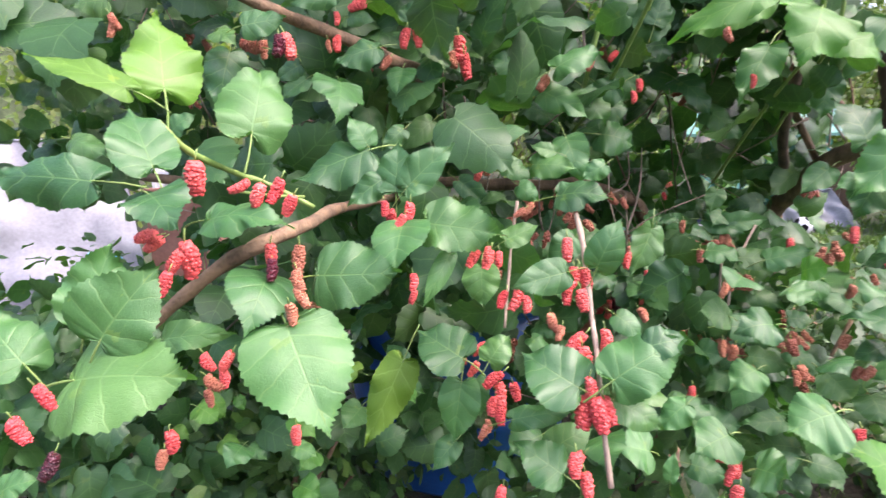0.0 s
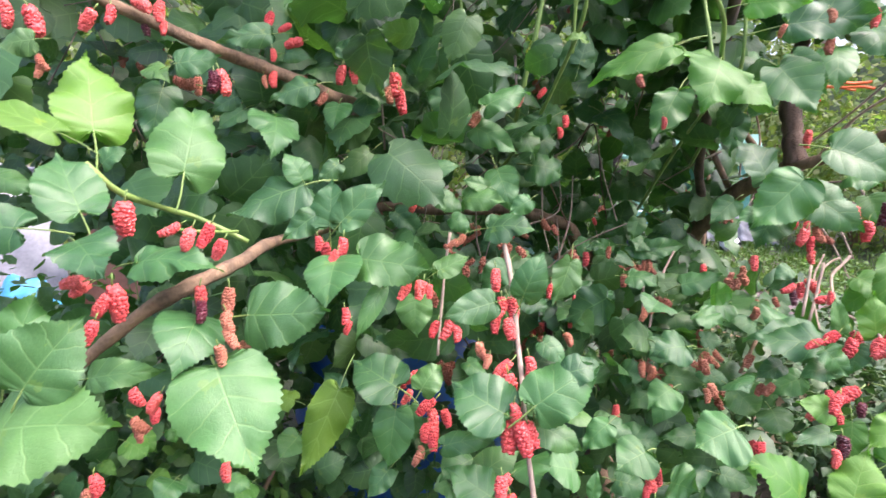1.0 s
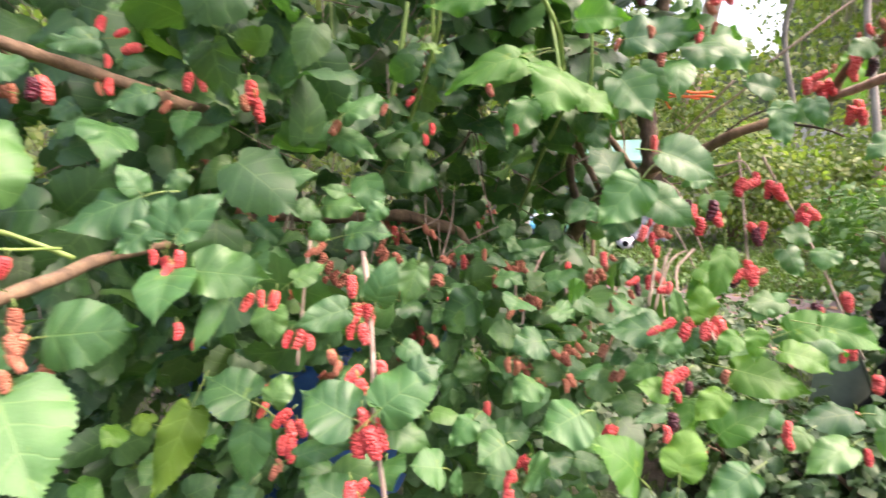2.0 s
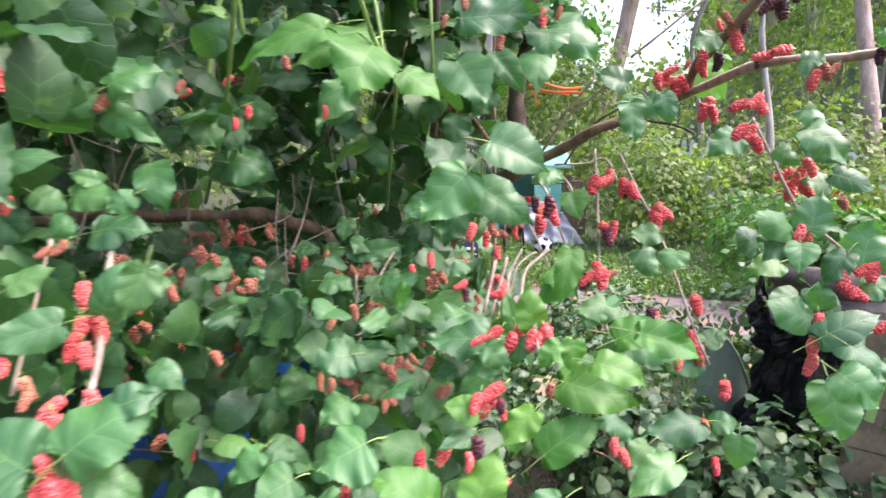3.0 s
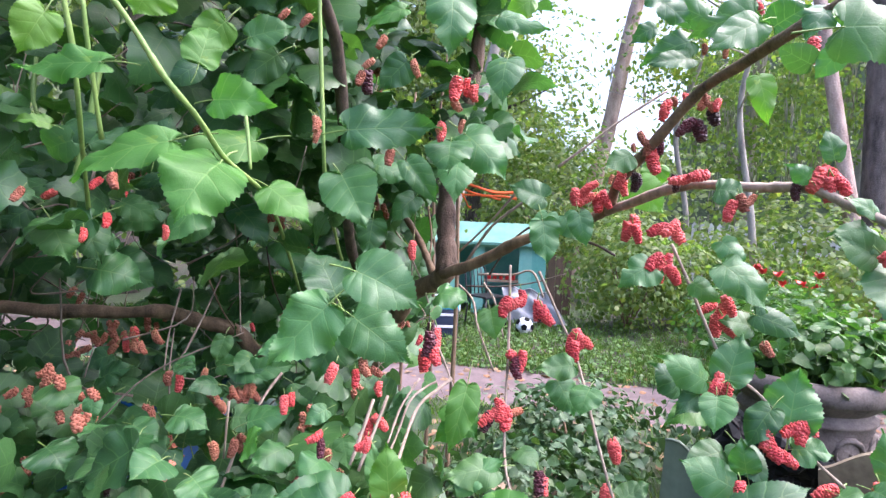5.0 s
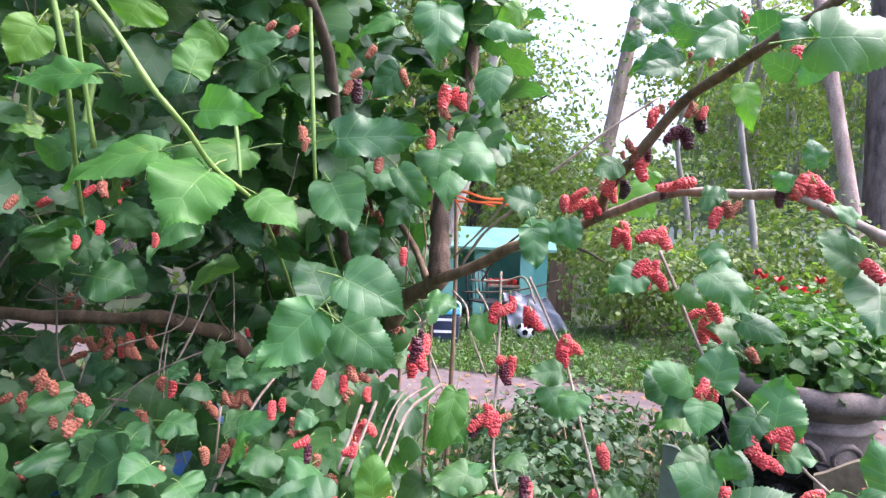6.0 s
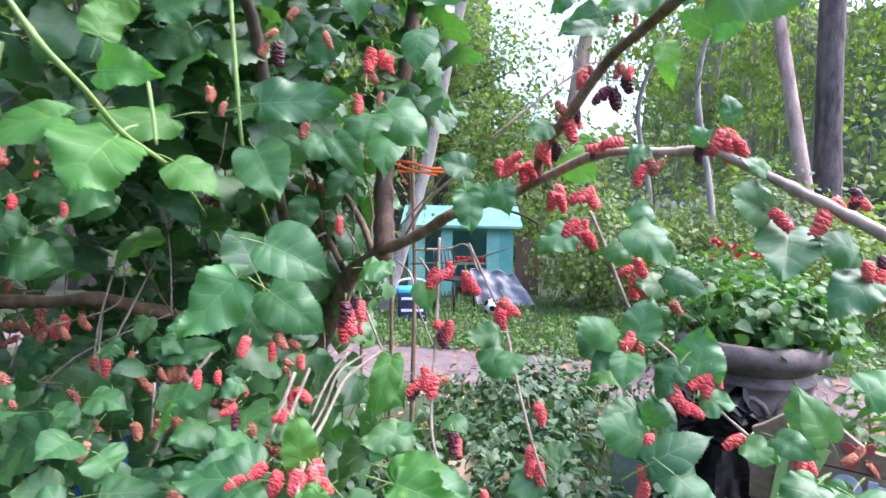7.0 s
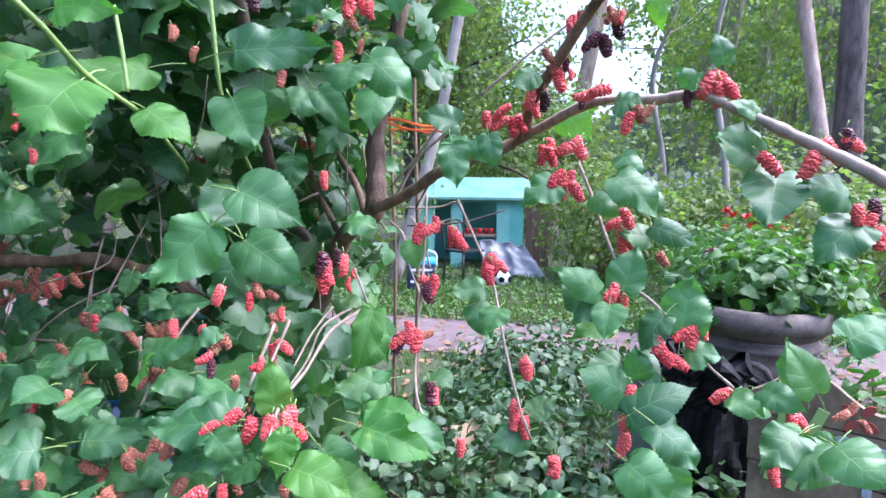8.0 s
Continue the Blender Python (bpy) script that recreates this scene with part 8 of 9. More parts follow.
flower("pink_flower", (2.36, 1.54, 0.99), (2.38, 1.50, 0.765), 0.022, PINK_PETAL, "single magenta flower on a thin stalk in the urn")
rng = random.Random(88)
for k in range(9):
    x, y = (5.2, 3.7) if k < 5 else (4.6, 2.95)
    x, y, z = x + rng.gauss(0, 0.22), y + rng.gauss(0, 0.22), rng.uniform(0.86, 1.05)
    ob = flower("red_flower", (x, y, z), (x, y, 0.0), 0.05, RED_PETAL, "tall red flower standing among light-green plants", 11, k)
    ob["group"] = "red flowers"


def garden_sign():
    """A board with a scalloped top on two posts, carrying painted cut-out shapes."""
    c, u, n = Vector((1.931, 0.779, 0)), Vector((0.508, -0.861, 0)), Vector((-0.861, -0.508, 0))
    ob = thing("garden_sign", c, "weathered brown wooden garden sign with lime and grey shapes", "sign")

    def flat(name, outline, out, thick, mat, parent):
        bm = bmesh.new()
        f = bm.faces.new([bm.verts.new(c + u * a + n * out + Vector((0, 0, z))) for a, z in outline])
        top = bmesh.ops.extrude_face_region(bm, geom=[f])
        bmesh.ops.translate(bm, vec=-n * thick, verts=[v for v in top["geom"] if isinstance(v, bmesh.types.BMVert)])
        bmesh.ops.recalc_face_normals(bm, faces=bm.faces[:])
        return part(name, bm, mat, parent, smooth=False)

    for k in range(4):
        z0, z1 = 0.30 + 0.125 * k, 0.30 + 0.125 * (k + 1) - 0.004
        low = [(-0.18 + 0.004 * (k % 2), z0), (0.32, z0)]
        if k < 3:
            top = [(0.32, z1), (-0.18 + 0.004 * (k % 2), z1)]
        else:
            top = [(0.32 - 0.02 * i, 0.762 + 0.038 * math.cos((0.32 - 0.02 * i + 0.06) * 22)) for i in range(26)]
        flat("plank", low + top, 0.0, 0.022, SIGN_WOOD, ob)
    for a in (-0.10, 0.24):
        flat("post", [(a - 0.02, 0), (a + 0.02, 0), (a + 0.02, 0.66), (a - 0.02, 0.66)], -0.024, 0.035, SIGN_WOOD, ob)

    def stroke(name, pts, w, mat):
        left, right = [], []
        for i, (a, z) in enumerate(pts):
            (a1, z1), (a2, z2) = pts[max(i - 1, 0)], pts[min(i + 1, len(pts) - 1)]
            l = math.hypot(a2 - a1, z2 - z1)
            p, q = -(z2 - z1) / l * w / 2, (a2 - a1) / l * w / 2
            left.append((a + p, z + q))
            right.append((a - p, z - q))
        flat(name, left + right[::-1], 0.008, 0.007, mat, ob)

    stroke("lime_bar", [(-0.105, 0.69), (-0.128, 0.51)], 0.022, LETTER_LIME)
    stroke("lime_bar", [(-0.055, 0.605), (-0.082, 0.50)], 0.022, LETTER_LIME)
    stroke("lime_bar", [(-0.026, 0.715), (-0.054, 0.635)], 0.024, LETTER_LIME)
    half = [(0.018 + 0.024 * math.cos(q), 0.625 + 0.03 * math.sin(q)) for q in [k * math.pi / 8 for k in range(9)]]
    stroke("grey_bow", half, 0.016, LETTER_GREY)
    stroke("grey_bow", [(0.036 - 2 * (a - 0.018) * 0.5 - 0.018, 1.25 - z) for a, z in half], 0.016, LETTER_GREY)
    stroke("grey_bar", [(0.068, 0.66), (0.066, 0.53)], 0.018, LETTER_GREY)
    stroke("grey_arch", [(0.070, 0.62), (0.082, 0.645), (0.098, 0.645), (0.11, 0.62), (0.112, 0.53)], 0.018, LETTER_GREY)
    for k in range(4):
        q = math.pi / 4 + k * math.pi / 2 + 0.15
        pts = [(0.042 + 0.026 * math.cos(q) + 0.017 * math.cos(w) * math.cos(q) - 0.010 * math.sin(w) * math.sin(q), 0.712 + 0.026 * math.sin(q) + 0.017 * math.cos(w) * math.sin(q) + 0.010 * math.sin(w) * math.cos(q)) for w in [i * math.pi / 6 for i in range(12)]]
        flat("red_petal_shape", pts, 0.006, 0.005, DULL_RED, ob)


garden_sign()
shrub((2.24, 0.78, 0), (0.20, 0.24, 0.26), 420, (0.04, 0.07), 91, LIME_LEAF, "pale green leafy plants behind the garden sign", "plant", stems=6, height=0.56, hollow=0.2, shapes=SMALL, ratio=(0.5, 0.8))


def sack():
    """A slumped black plastic sack, deeply creased, its torn mouth standing up in stiff points."""
    at = Vector((2.01, 1.23, 0))
    ob = thing("plastic_sack", at, "slumped black plastic sack with a torn stiff mouth", "sack")

    def wall(n, rows, profile, lift):
        bm = bmesh.new()
        rings = []
        for i in range(rows + 1):
            h = i / rows
            ring = []
            for k in range(n):
                a = 2 * math.pi * k / n
                d = Vector((math.cos(a), math.sin(a), 0))
                crease = abs(noise.noise((d.x * 2.2, d.y * 2.2, h * 3.0))) * 0.55 + abs(noise.noise((d.x * 5 + 4, d.y * 5, h * 7))) * 0.22
                r = profile(h) * (0.82 + crease)
                ring.append(bm.verts.new(at + Vector((0.03 * h, -0.02 * h, 0)) + d * r + Vector((0, 0, lift(h, a)))))
            rings.append(ring)
        for q, w in zip(rings, rings[1:]):
            for k in range(n):
                bm.faces.new((q[k], q[(k + 1) % n], w[(k + 1) % n], w[k]))
        return bm, rings

    bm, rings = wall(56, 30, lambda h: 0.135 * (1 + 0.2 * math.sin(h * 3.2) - 0.25 * h), lambda h, a: 0.60 * h)
    bm.faces.new(rings[0][::-1])
    part("bag", bm, BLACK_PLASTIC, ob, smooth=False)
    bm, rings = wall(40, 10, lambda h: 0.105 + 0.05 * h, lambda h, a: 0.57 + h * (0.13 + 0.07 * math.cos(a - 2.6) + 0.04 * math.cos(3 * a) + 0.025 * math.sin(7 * a)))
    part("mouth", bm, BLACK_PLASTIC, ob, smooth=False)


sack()


def plastic_flap():
    """A stiff curved panel standing on end, its top cut on a slant, with a rolled edge."""
    at = Vector((2.0, 1.46, 0.0))
    ob = thing("water_tray", at, "curved grey-green plastic tray standing on end in ivy", "tray")
    side, out = Vector((0.87, -0.50, 0)), Vector((-0.50, -0.87, 0))

    def place(u, h, off):
        top = 0.60 - 0.085 * (u + 1) ** 1.9 - 0.05 * max(0.0, -u - 0.6)
        return at + side * (u * 0.115 * (0.85 + 0.25 * (1 - h))) + out * (0.05 * (1 - u * u) + off) + Vector((0, 0, top * h))

    bm = bmesh.new()
    g = {}
    for sd in (0, 1):
        for i in range(17):
            for j in range(13):
                g[sd, i, j] = bm.verts.new(place(-1 + i / 8, j / 12, -0.004 * sd))
    for sd in (0, 1):
        for i in range(16):
            for j in range(12):
                bm.faces.new((g[sd, i, j], g[sd, i + 1, j], g[sd, i + 1, j + 1], g[sd, i, j + 1]))
    bmesh.ops.recalc_face_normals(bm, faces=bm.faces[:])
    part("sheet", bm, BIN_GREEN, ob)
    bm = bmesh.new()
    tube(bm, [place(-1 + i / 8, 1.0, -0.002) for i in range(17)], 0.006, 0.006, 6)
    part("edge_roll", bm, BIN_GREEN, ob)


plastic_flap()


# ---- the playhouse and what stands about it ----
U, N = Vector((0.90, -0.43, 0)), Vector((-0.43, -0.90, 0))
HOUSE = Vector((3.57, 8.17, 0))


def house_box(bm, u0, n0, z0, u1, n1, z1):
    m = Matrix((U, N, Vector((0, 0, 1)))).transposed().to_4x4()
    box(bm, u0, n0, z0 * 0.9, u1, n1, z1 * 0.9, Matrix.Translation(HOUSE) @ m)


def playhouse():
    ob = thing("playhouse", HOUSE, "small open-fronted teal garden playhouse with a sloping roof", "playhouse")

    def piece(name, mat, parent=ob, *boxes):
        bm = bmesh.new()
        for b in boxes:
            house_box(bm, *b)
        bmesh.ops.recalc_face_normals(bm, faces=bm.faces[:])
        return part(name, bm, mat, parent, smooth=False)

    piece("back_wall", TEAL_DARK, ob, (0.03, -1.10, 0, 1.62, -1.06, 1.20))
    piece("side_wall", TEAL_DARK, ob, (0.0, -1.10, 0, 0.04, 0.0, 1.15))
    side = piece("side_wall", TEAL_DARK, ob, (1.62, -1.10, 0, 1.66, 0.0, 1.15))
    piece("front_panel", TEAL, ob, (0.04, -0.04, 0, 0.26, 0.0, 1.15))
    piece("front_panel", TEAL, ob, (0.52, -0.04, 0, 0.70, 0.0, 1.15))
    piece("front_panel", TEAL, ob, (1.24, -0.04, 0, 1.44, 0.0, 1.15))
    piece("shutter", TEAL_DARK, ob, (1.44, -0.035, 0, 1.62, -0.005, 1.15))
    counter = piece("counter", TAN_WOOD, ob, (0.70, -0.30, 0.56, 1.24, 0.10, 0.60))
    piece("lintel", TEAL, ob, (0.04, -0.05, 1.152, 1.62, 0.01, 1.24))
    for s, n0, n1 in ((1, 0.14, -0.58), (-1, -1.24, -0.58)):
        bm = bmesh.new()
        v = []
        for u in (-0.12, 1.78):
            for n, z in ((n0, 1.08), (n1, 1.40), (n1, 1.44), (n0, 1.12)):
                v.append(bm.verts.new(HOUSE + U * u + N * n + Vector((0, 0, z))))
        for q in ((0, 1, 2, 3), (7, 6, 5, 4), (0, 4, 5, 1), (1, 5, 6, 2), (2, 6, 7, 3), (3, 7, 4, 0)):
            bm.faces.new([v[i] for i in q])
        bmesh.ops.recalc_face_normals(bm, faces=bm.faces[:])
        part("roof_slope", bm, TEAL_ROOF, ob, smooth=False)
    return ob


playhouse()
for k in range(5):
    p = HOUSE + U * (0.78 + 0.095 * k) + N * (0.02 - 0.05 * (k % 2)) + Vector((0, 0, 0.54))
    ob = thing("toy_pot", p, "small red toy pot on the playhouse counter", "toy", "toy pots")
    bm = bmesh.new()
    lathe(bm, [(0.026, 0.0), (0.036, 0.07), (0.04, 0.075), (0.04, 0.09), (0.034, 0.09), (0.03, 0.06)], 16, p)
    part("pot", bm, RED_PETAL, ob)

ob = thing("board", (5.32, 7.55, 0), "dark brown wooden board standing beside the playhouse", "board")
for k in range(3):
    bm = bmesh.new()
    box(bm, -0.06, -0.015, 0, 0.06, 0.015, 0.98 - 0.05 * k, Matrix.Translation((5.25 + 0.115 * k, 7.58 - 0.055 * k, 0)) @ pose(0, 0, 0, 0, 0, -25.5), 0.004)
    part("plank", bm, BROWN_WOOD, ob, smooth=False)


def garden_chair():
    at = Vector((3.64, 6.58, 0))
    ob = thing("garden_chair", at, "black metal garden chair on the lawn", "chair")
    m = Matrix.Translation(at) @ pose(0, 0, 0, 0, 0, 20)
    for x in (-0.17, 0.17):
        for y in (-0.16, 0.16):
            bm = bmesh.new()
            tube(bm, [m @ Vector((x * 1.15, y * 1.2, 0)), m @ Vector((x, y, 0.42))], 0.012, 0.012, 8)
            part("leg", bm, BLACK_METAL, ob)
    bm = bmesh.new()
    box(bm, -0.20, -0.19, 0.42, 0.20, 0.19, 0.445, m, 0.008)
    part("seat", bm, BLACK_METAL, ob, smooth=False)
    bm = bmesh.new()
    tube(bm, spline([m @ Vector(p) for p in ((-0.18, 0.18, 0.44), (-0.19, 0.22, 0.72), (-0.12, 0.24, 0.82), (0.12, 0.24, 0.82), (0.19, 0.22, 0.72), (0.18, 0.18, 0.44))], 5), 0.013, 0.013, 8)
    part("back_frame", bm, BLACK_METAL, ob)
    for x in (-0.1, -0.03, 0.04, 0.11):
        bm = bmesh.new()
        tube(bm, [m @ Vector((x, 0.19, 0.445)), m @ Vector((x, 0.24, 0.82))], 0.008, 0.008, 6)
        part("back_bar", bm, BLACK_METAL, ob)


garden_chair()


def cooler():
    at = Vector((2.89, 6.19, 0))
    ob = thing("cool_box", at, "dark navy cool box with white stripes and a light-blue lid", "cool box")
    m = Matrix.Translation(at) @ pose(0, 0, 0, 0, 0, -18)
    bm = bmesh.new()
    box(bm, -0.17, -0.13, 0, 0.17, 0.13, 0.33, m, 0.02)
    body = part("body", bm, NAVY, ob)
    bm = bmesh.new()
    box(bm, -0.18, -0.14, 0.332, 0.18, 0.14, 0.40, m, 0.02)
    part("lid", bm, SKY_BLUE, ob)
    for z in (0.12, 0.26):
        bm = bmesh.new()
        box(bm, -0.13, -0.136, z, 0.13, -0.128, z + 0.03, m)
        part("pale_stripe", bm, WHITE, body, smooth=False)
    bm = bmesh.new()
    tube(bm, spline([m @ Vector(p) for p in ((-0.19, 0, 0.30), (-0.17, 0, 0.46), (0, 0, 0.50), (0.17, 0, 0.46), (0.19, 0, 0.30))], 5), 0.012, 0.012, 8)
    part("handle", bm, WHITE, ob)


cooler()


def ball():
    at = Vector((3.96, 6.10, 0))
    ob = thing("football", at, "white ball with dark patches lying on the lawn", "ball")
    bm = bmesh.new()
    bmesh.ops.create_icosphere(bm, subdivisions=4, radius=0.11, matrix=Matrix.Translation(at + Vector((0, 0, 0.11))))
    shell = part("shell", bm, WHITE, ob)
    g = 1.618
    for x, y, z in [(s, t * g, 0) for s in (-1, 1) for t in (-1, 1)] + [(0, s, t * g) for s in (-1, 1) for t in (-1, 1)] + [(t * g, 0, s) for s in (-1, 1) for t in (-1, 1)]:
        d = Vector((x, y, z)).normalized()
        bm = bmesh.new()
        bmesh.ops.create_circle(bm, cap_ends=True, segments=5, radius=0.042, matrix=Matrix.Translation(at + Vector((0, 0, 0.11)) + d * 0.106) @ d.to_track_quat("Z", "Y").to_matrix().to_4x4())
        top = bmesh.ops.extrude_face_region(bm, geom=bm.faces[:])
        bmesh.ops.translate(bm, vec=d * 0.006, verts=[v for v in top["geom"] if isinstance(v, bmesh.types.BMVert)])
        part("patch", bm, BLACK_PLASTIC, shell, smooth=False)


ball()


def draped(name, corners, mat, label, category, folds=0.05, seed=1, lift=0.0):
    """A crumpled sheet between four corners (two low, two high), thick enough to have an edge."""
    a, b, c, d = [Vector(p) for p in corners]
    ob = thing(name, (a.x, a.y, 0), label, category)
    bm = bmesh.new()
    n = 26
    g = []
    nn = (b - a).cross(d - a).normalized()
    for off in (0.0, -0.006):
        for i in range(n + 1):
            for j in range(n + 1):
                u, v = i / n, j / n
                p = a.lerp(b, u).lerp(d.lerp(c, u), v)
                w = folds * (math.sin(u * 17 + seed + 2 * noise.noise((u * 3, v * 2, seed))) * 0.6 + 1.3 * noise.noise((u * 5, v * 4, seed + 3)))
                q = p + nn * (w + off)
                q.z = max(q.z, 0.012 + off * 0.3)
                g.append(bm.verts.new(q))
    k = (n + 1) * (n + 1)
    ix = lambda s, i, j: g[s * k + i * (n + 1) + j]
    for i in range(n):
        for j in range(n):
            bm.faces.new((ix(0, i, j), ix(0, i + 1, j), ix(0, i + 1, j + 1), ix(0, i, j + 1)))
            bm.faces.new((ix(1, i, j + 1), ix(1, i + 1, j + 1), ix(1, i + 1, j), ix(1, i, j)))
    hem = [g[i * (n + 1) + n].co.copy() for i in range(n + 1)]
    part("sheet", bm, mat, ob)
    bm = bmesh.new()
    tube(bm, hem, 0.012, 0.012, 6)
    part("hem", bm, mat, ob)
    return ob


draped("plastic_sheet", [(4.15, 6.9, 0.02), (4.85, 6.45, 0.02), (4.75, 6.9, 0.42), (4.2, 7.25, 0.5)], PALE_SHEET, "crumpled white plastic sheet lying by the playhouse", "plastic sheet", 0.06, 4)

# white picket fence at the edge of the yard
fence = thing("picket_fence", (10.7, 8.25, 0), "weathered white wooden picket fence at the wood's edge", "fence")
fa, fb = Vector((9.4, 9.5, 0)), Vector((12.1, 6.9, 0))
fw = (fb - fa).normalized()
turn = Matrix.Rotation(math.atan2(fw.y, fw.x), 4, "Z")
for k in range(24):
    p = fa.lerp(fb, k / 23)
    bm = bmesh.new()
    h = 1.68 + 0.05 * noise.noise(p * 3)
    v = [bm.verts.new(q) for q in ((-0.05, -0.01, 0), (0.05, -0.01, 0), (0.05, -0.01, h - 0.07), (0, -0.01, h), (-0.05, -0.01, h - 0.07))]
    f = bm.faces.new(v)
    top = bmesh.ops.extrude_face_region(bm, geom=[f])
    bmesh.ops.translate(bm, vec=(0, 0.02, 0), verts=[w for w in top["geom"] if isinstance(w, bmesh.types.BMVert)])
    bmesh.ops.recalc_face_normals(bm, faces=bm.faces[:])
    bmesh.ops.transform(bm, matrix=Matrix.Translation(p) @ turn, verts=bm.verts[:])
    part("picket", bm, FENCE_WHITE, fence, smooth=False)
for z in (0.4, 1.3):
    bm = bmesh.new()
    box(bm, -0.1, 0.012, z, (fb - fa).length + 0.1, 0.05, z + 0.09, Matrix.Translation(fa) @ turn)
    part("rail", bm, FENCE_WHITE, fence, smooth=False)

# ---- the far side of the yard, behind the mulberry's other flank ----
at = (0.05, 1.98, 0.0)
ob = thing("water_tub", at, "wide bright blue plastic water tub under the mulberry", "tub")
bm = bmesh.new()
lathe(bm, [(0.37, 0.0), (0.385, 0.02), (0.40, 0.24), (0.408, 0.25), (0.408, 0.28), (0.402, 0.29), (0.415, 0.52), (0.425, 0.65), (0.418, 0.65), (0.405, 0.52), (0.38, 0.06), (0.0, 0.05)], 56, at)
part("shell", bm, BLUE, ob)
bm = bmesh.new()
rim = [Vector((at[0] + 0.43 * math.cos(k * math.pi / 28), at[1] + 0.43 * math.sin(k * math.pi / 28), 0.655)) for k in range(57)]
tube(bm, rim, 0.018, 0.018, 8)
part("rim", bm, BLUE, ob)
for a0 in (0.3, 3.5):
    bm = bmesh.new()
    tube(bm, spline([Vector((at[0] + r * math.cos(a0 + d), at[1] + r * math.sin(a0 + d), z)) for r, d, z in ((0.41, -0.18, 0.57), (0.46, -0.14, 0.55), (0.475, 0.0, 0.54), (0.46, 0.14, 0.55), (0.41, 0.18, 0.57))], 4), 0.012, 0.012, 7)
    part("handle", bm, BLACK_PLASTIC, ob)

draped("tarpaulin", [(-3.6, 3.0, 0.10), (-1.95, 3.45, 0.12), (-2.25, 3.75, 1.10), (-3.6, 3.4, 1.32)], PALE_SHEET, "pale translucent sheet draped over stored things", "tarpaulin", 0.07, 2)
ob = thing("storage_box", (-1.75, 3.75, 0), "brown wooden storage box with a slatted white crate on it", "box")
bm = bmesh.new()
box(bm, -2.05, 3.64, 0, -1.55, 4.0, 0.86, None, 0.01)
part("body", bm, BRICK_BROWN, ob, smooth=False)
ob = thing("slatted_crate", (-1.78, 3.8, 0.86), "white slatted plastic crate on the brown box", "crate")
for k in range(6):
    bm = bmesh.new()
    box(bm, -1.98, 3.66, 0.865 + 0.04 * k, -1.60, 3.67, 0.893 + 0.04 * k)
    part("slat", bm, WHITE, ob, smooth=False)
for x in (-1.99, -1.60):
    bm = bmesh.new()
    box(bm, x, 3.655, 0.86, x + 0.025, 3.95, 1.10)
    part("side", bm, WHITE, ob, smooth=False)
bm = bmesh.new()
box(bm, -1.965, 3.94, 0.86, -1.60, 3.95, 1.10)
part("back", bm, WHITE, ob, smooth=False)
ob = thing("water_bag", (-1.95, 2.95, 0), "light-blue plastic bag on the ground before the sheet", "bag")
bm = bmesh.new()
bmesh.ops.create_icosphere(bm, subdivisions=4, radius=1.0)
for v in bm.verts:
    q = v.co * (1 + 0.18 * noise.noise(v.co * 2.2))
    v.co = Vector((-1.95 + q.x * 0.18, 2.95 + q.y * 0.15, max(0.0, 0.27 + q.z * 0.29)))
part("bag", bm, SKY_BLUE, ob)
for k in range(6):
    rng = random.Random(200 + k)
    x, y = -0.88 + rng.gauss(0, 0.04), 1.96 + rng.gauss(0, 0.04)
    ob = flower("lilac_flower", (x, y, 0.85 + rng.gauss(0, 0.03)), (x, y, 0.0), 0.025, LILAC_PETAL, "pale lilac flower on a tall thin stalk", 8, k)
    ob["group"] = "lilac flowers"

# a thin sapling, and orange tape tied round the mulberry's limb
ob = thing("sapling", (1.46, 2.40, 0), "thin upright brown sapling behind the mulberry", "sapling")
for k, (x, y, h, r) in enumerate(((1.46, 2.40, 2.3, 0.012), (1.36, 2.44, 2.1, 0.010), (1.22, 2.46, 1.9, 0.009))):
    bm = bmesh.new()
    tube(bm, spline([(x, y, -0.02), (x + 0.02, y + 0.02, h * 0.4), (x - 0.01, y, h * 0.75), (x + 0.03, y, h)], 6), r, r * 0.5, 8, 0.15)
    part("stem", bm, BARK["b"], ob)
tape = thing("marker_tape", (0.955, 1.148, 1.366), "bright orange-red marker tape tied round the mulberry limb", "tape")
for k, (a, b, w) in enumerate((((0.945, 1.150, 1.376), (1.055, 1.102, 1.360), 0.0035), ((0.945, 1.150, 1.366), (1.062, 1.100, 1.347), 0.0030), ((0.950, 1.148, 1.358), (1.031, 1.114, 1.349), 0.0022), ((0.952, 1.146, 1.352), (0.970, 1.135, 1.325), 0.0028))):
    bm = bmesh.new()
    prev = None
    for i in range(13):
        t = i / 12
        c = Vector(a).lerp(Vector(b), t) + Vector((0, 0, 0.003 * math.sin(7 * t + 2 * k) - 0.008 * t * (1 - t)))
        tip = Vector((0, 0.4 * math.sin(4 * t + k), 1)).normalized() * w
        row = [bm.verts.new(c + q) for q in (tip, tip + Vector((0, -0.0006, 0)), Vector((0, -0.0006, 0)) - tip, -tip)]
        if prev:
            for q in range(4):
                bm.faces.new((prev[q], prev[(q + 1) % 4], row[(q + 1) % 4], row[q]))
        prev = row
    part("strand", bm, ORANGE, tape)

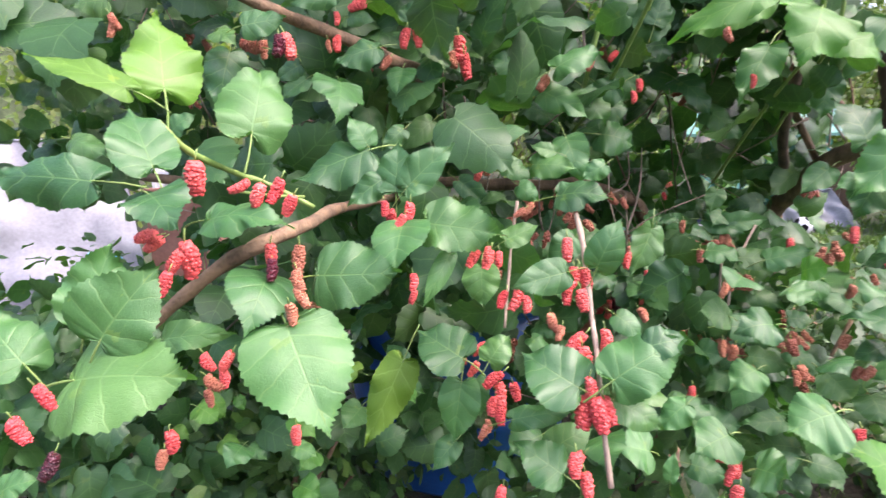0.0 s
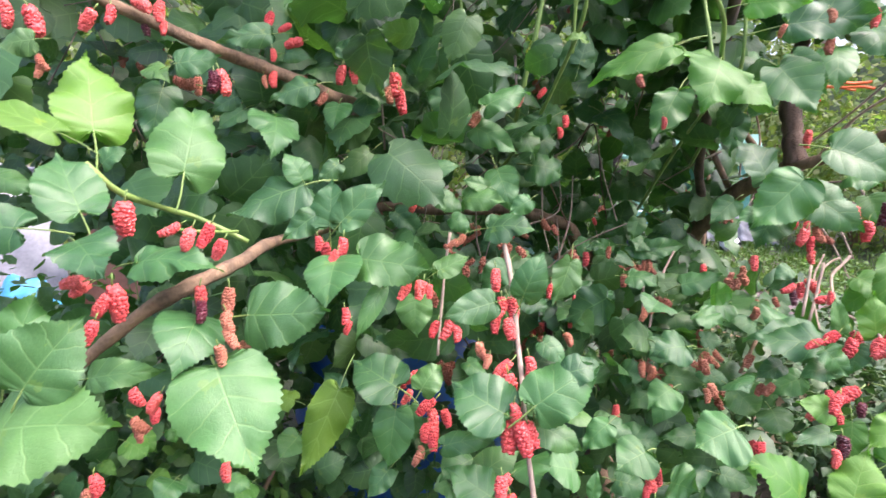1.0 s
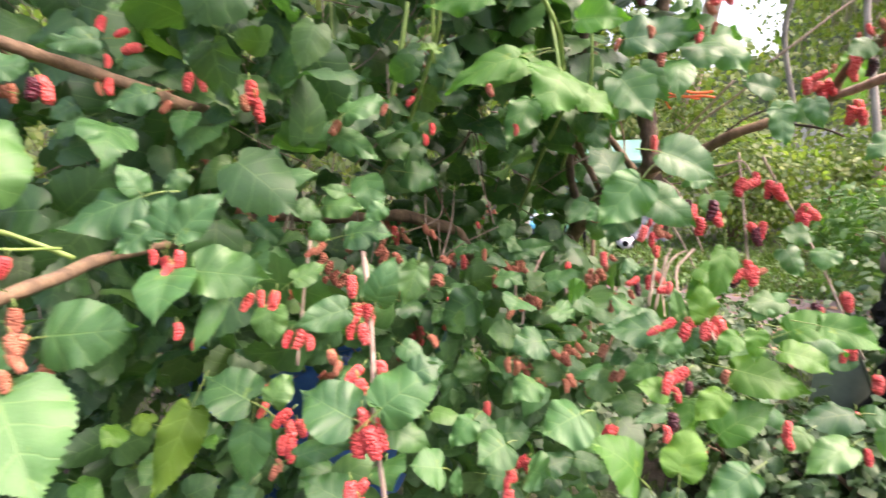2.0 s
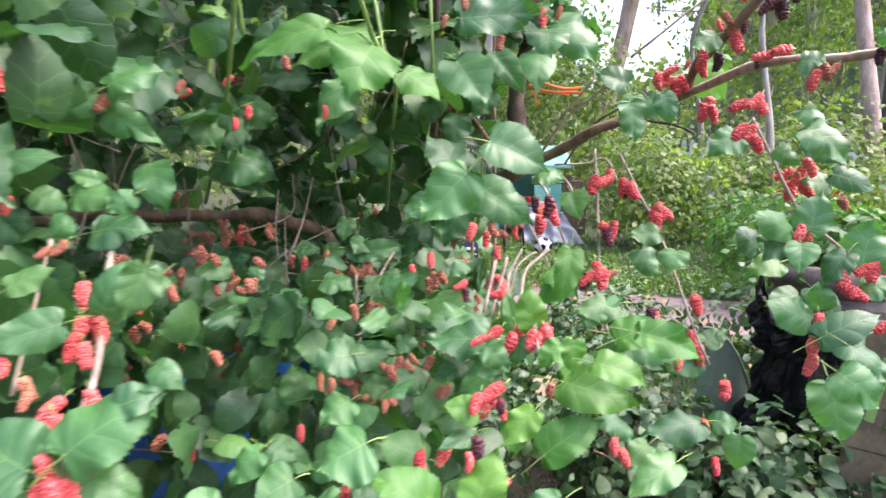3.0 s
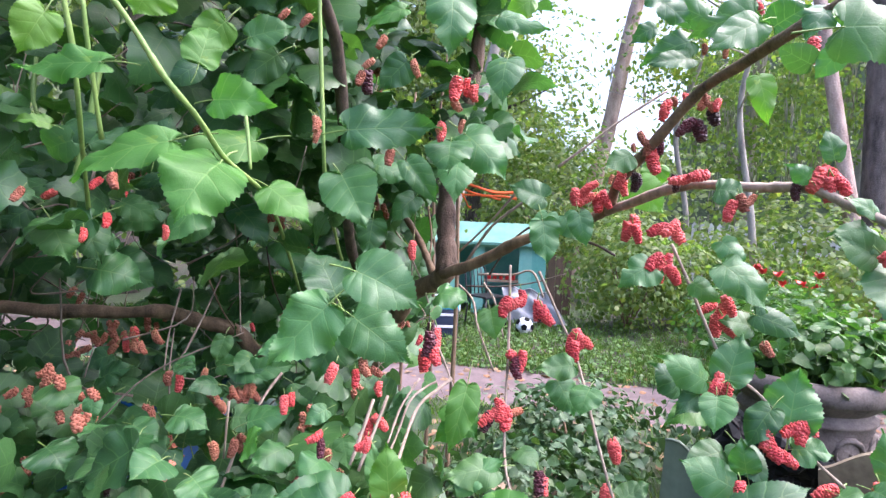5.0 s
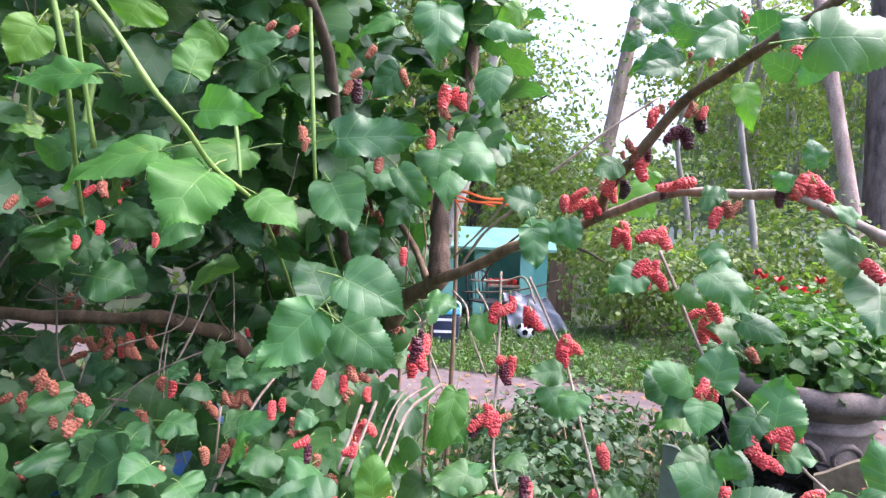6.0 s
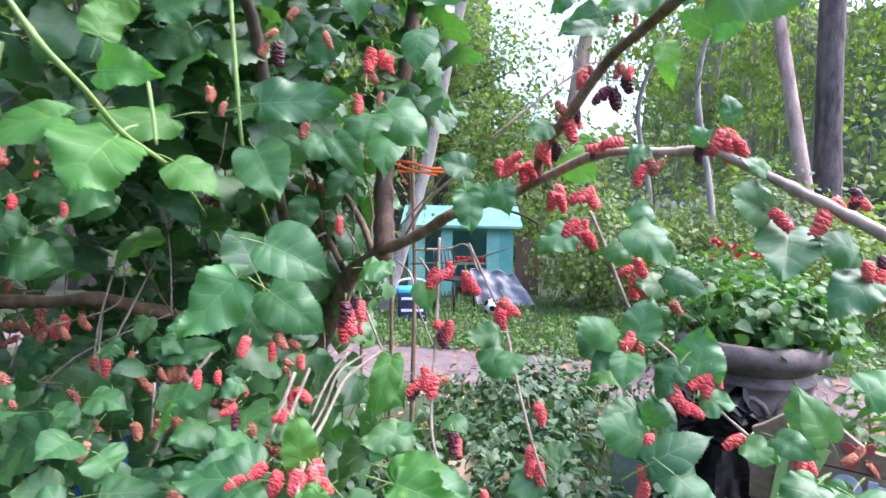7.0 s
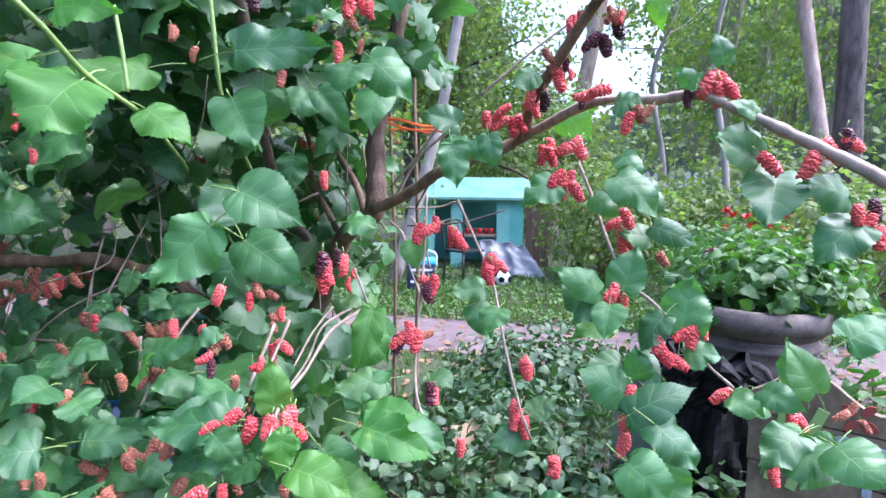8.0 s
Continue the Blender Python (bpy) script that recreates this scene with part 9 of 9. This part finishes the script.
# a dark-green bin behind the trunk, and a small white plant label
def wheelie_bin():
    at = (0.60, 2.32, 0.0)
    ob = thing("wheelie_bin", at, "dark-green plastic bin standing behind the mulberry trunk", "bin")
    m = Matrix.Translation(at) @ pose(0, 0, 0, 0, 0, 14)
    bm = bmesh.new()
    low = [bm.verts.new(m @ Vector(p)) for p in ((-0.13, -0.13, 0.03), (0.13, -0.13, 0.03), (0.13, 0.13, 0.03), (-0.13, 0.13, 0.03))]
    top = [bm.verts.new(m @ Vector(p)) for p in ((-0.17, -0.17, 0.74), (0.17, -0.17, 0.74), (0.17, 0.17, 0.74), (-0.17, 0.17, 0.74))]
    bm.faces.new(low[::-1])
    bm.faces.new(top)
    for k in range(4):
        bm.faces.new((low[k], low[(k + 1) % 4], top[(k + 1) % 4], top[k]))
    bmesh.ops.bevel(bm, geom=bm.edges[:], offset=0.02, segments=2, affect="EDGES")
    part("body", bm, DARK_GREEN, ob)
    bm = bmesh.new()
    box(bm, -0.185, -0.19, 0.745, 0.185, 0.185, 0.785, m, 0.014)
    part("lid", bm, DARK_GREEN, ob)
    bm = bmesh.new()
    tube(bm, [m @ Vector((-0.15, 0.205, 0.73)), m @ Vector((0.15, 0.205, 0.73))], 0.012, 0.012, 8)
    part("handle", bm, DARK_GREEN, ob)
    for x in (-0.15, 0.15):
        bm = bmesh.new()
        tube(bm, [m @ Vector((x - 0.02, 0.13, 0.08)), m @ Vector((x + 0.02, 0.13, 0.08))], 0.08, 0.08, 18)
        part("wheel", bm, BLACK_PLASTIC, ob)


wheelie_bin()
ob = thing("plant_label", (1.14, 2.76, 0), "small white plastic plant label on a thin stake", "label")
bm = bmesh.new()
tube(bm, [Vector((1.14, 2.765, -0.02)), Vector((1.14, 2.765, 0.84))], 0.004, 0.004, 6)
part("stake", bm, BARK["k"], ob)
bm = bmesh.new()
box(bm, 1.115, 2.752, 0.775, 1.165, 2.758, 0.855, None, 0.002)
part("tag", bm, WHITE, ob, smooth=False)

# a flattened scrap of cardboard propped among the ivy
ob = thing("cardboard", (1.55, 1.87, 0), "torn beige cardboard propped among the ivy", "cardboard")
for k, (tilt, turn, w, h) in enumerate(((-22, 8, 0.085, 0.30), (-30, -24, 0.06, 0.24))):
    bm = bmesh.new()
    m = Matrix.Translation((1.550 + 0.10 * k, 1.869 + 0.02 * k, 0)) @ pose(0, 0, 0, tilt, 0, turn)
    edge = [(-w, 0), (w, 0), (w * 0.95, h * 0.8), (w * 0.4, h), (-w * 0.2, h * 0.93), (-w * 0.9, h * 0.97)]
    f = bm.faces.new([bm.verts.new(m @ Vector((x, 0, z))) for x, z in edge])
    top = bmesh.ops.extrude_face_region(bm, geom=[f])
    bmesh.ops.translate(bm, vec=m.to_3x3() @ Vector((0, 0.005, 0)), verts=[v for v in top["geom"] if isinstance(v, bmesh.types.BMVert)])
    bmesh.ops.recalc_face_normals(bm, faces=bm.faces[:])
    part("flap", bm, CARDBOARD, ob, smooth=False)
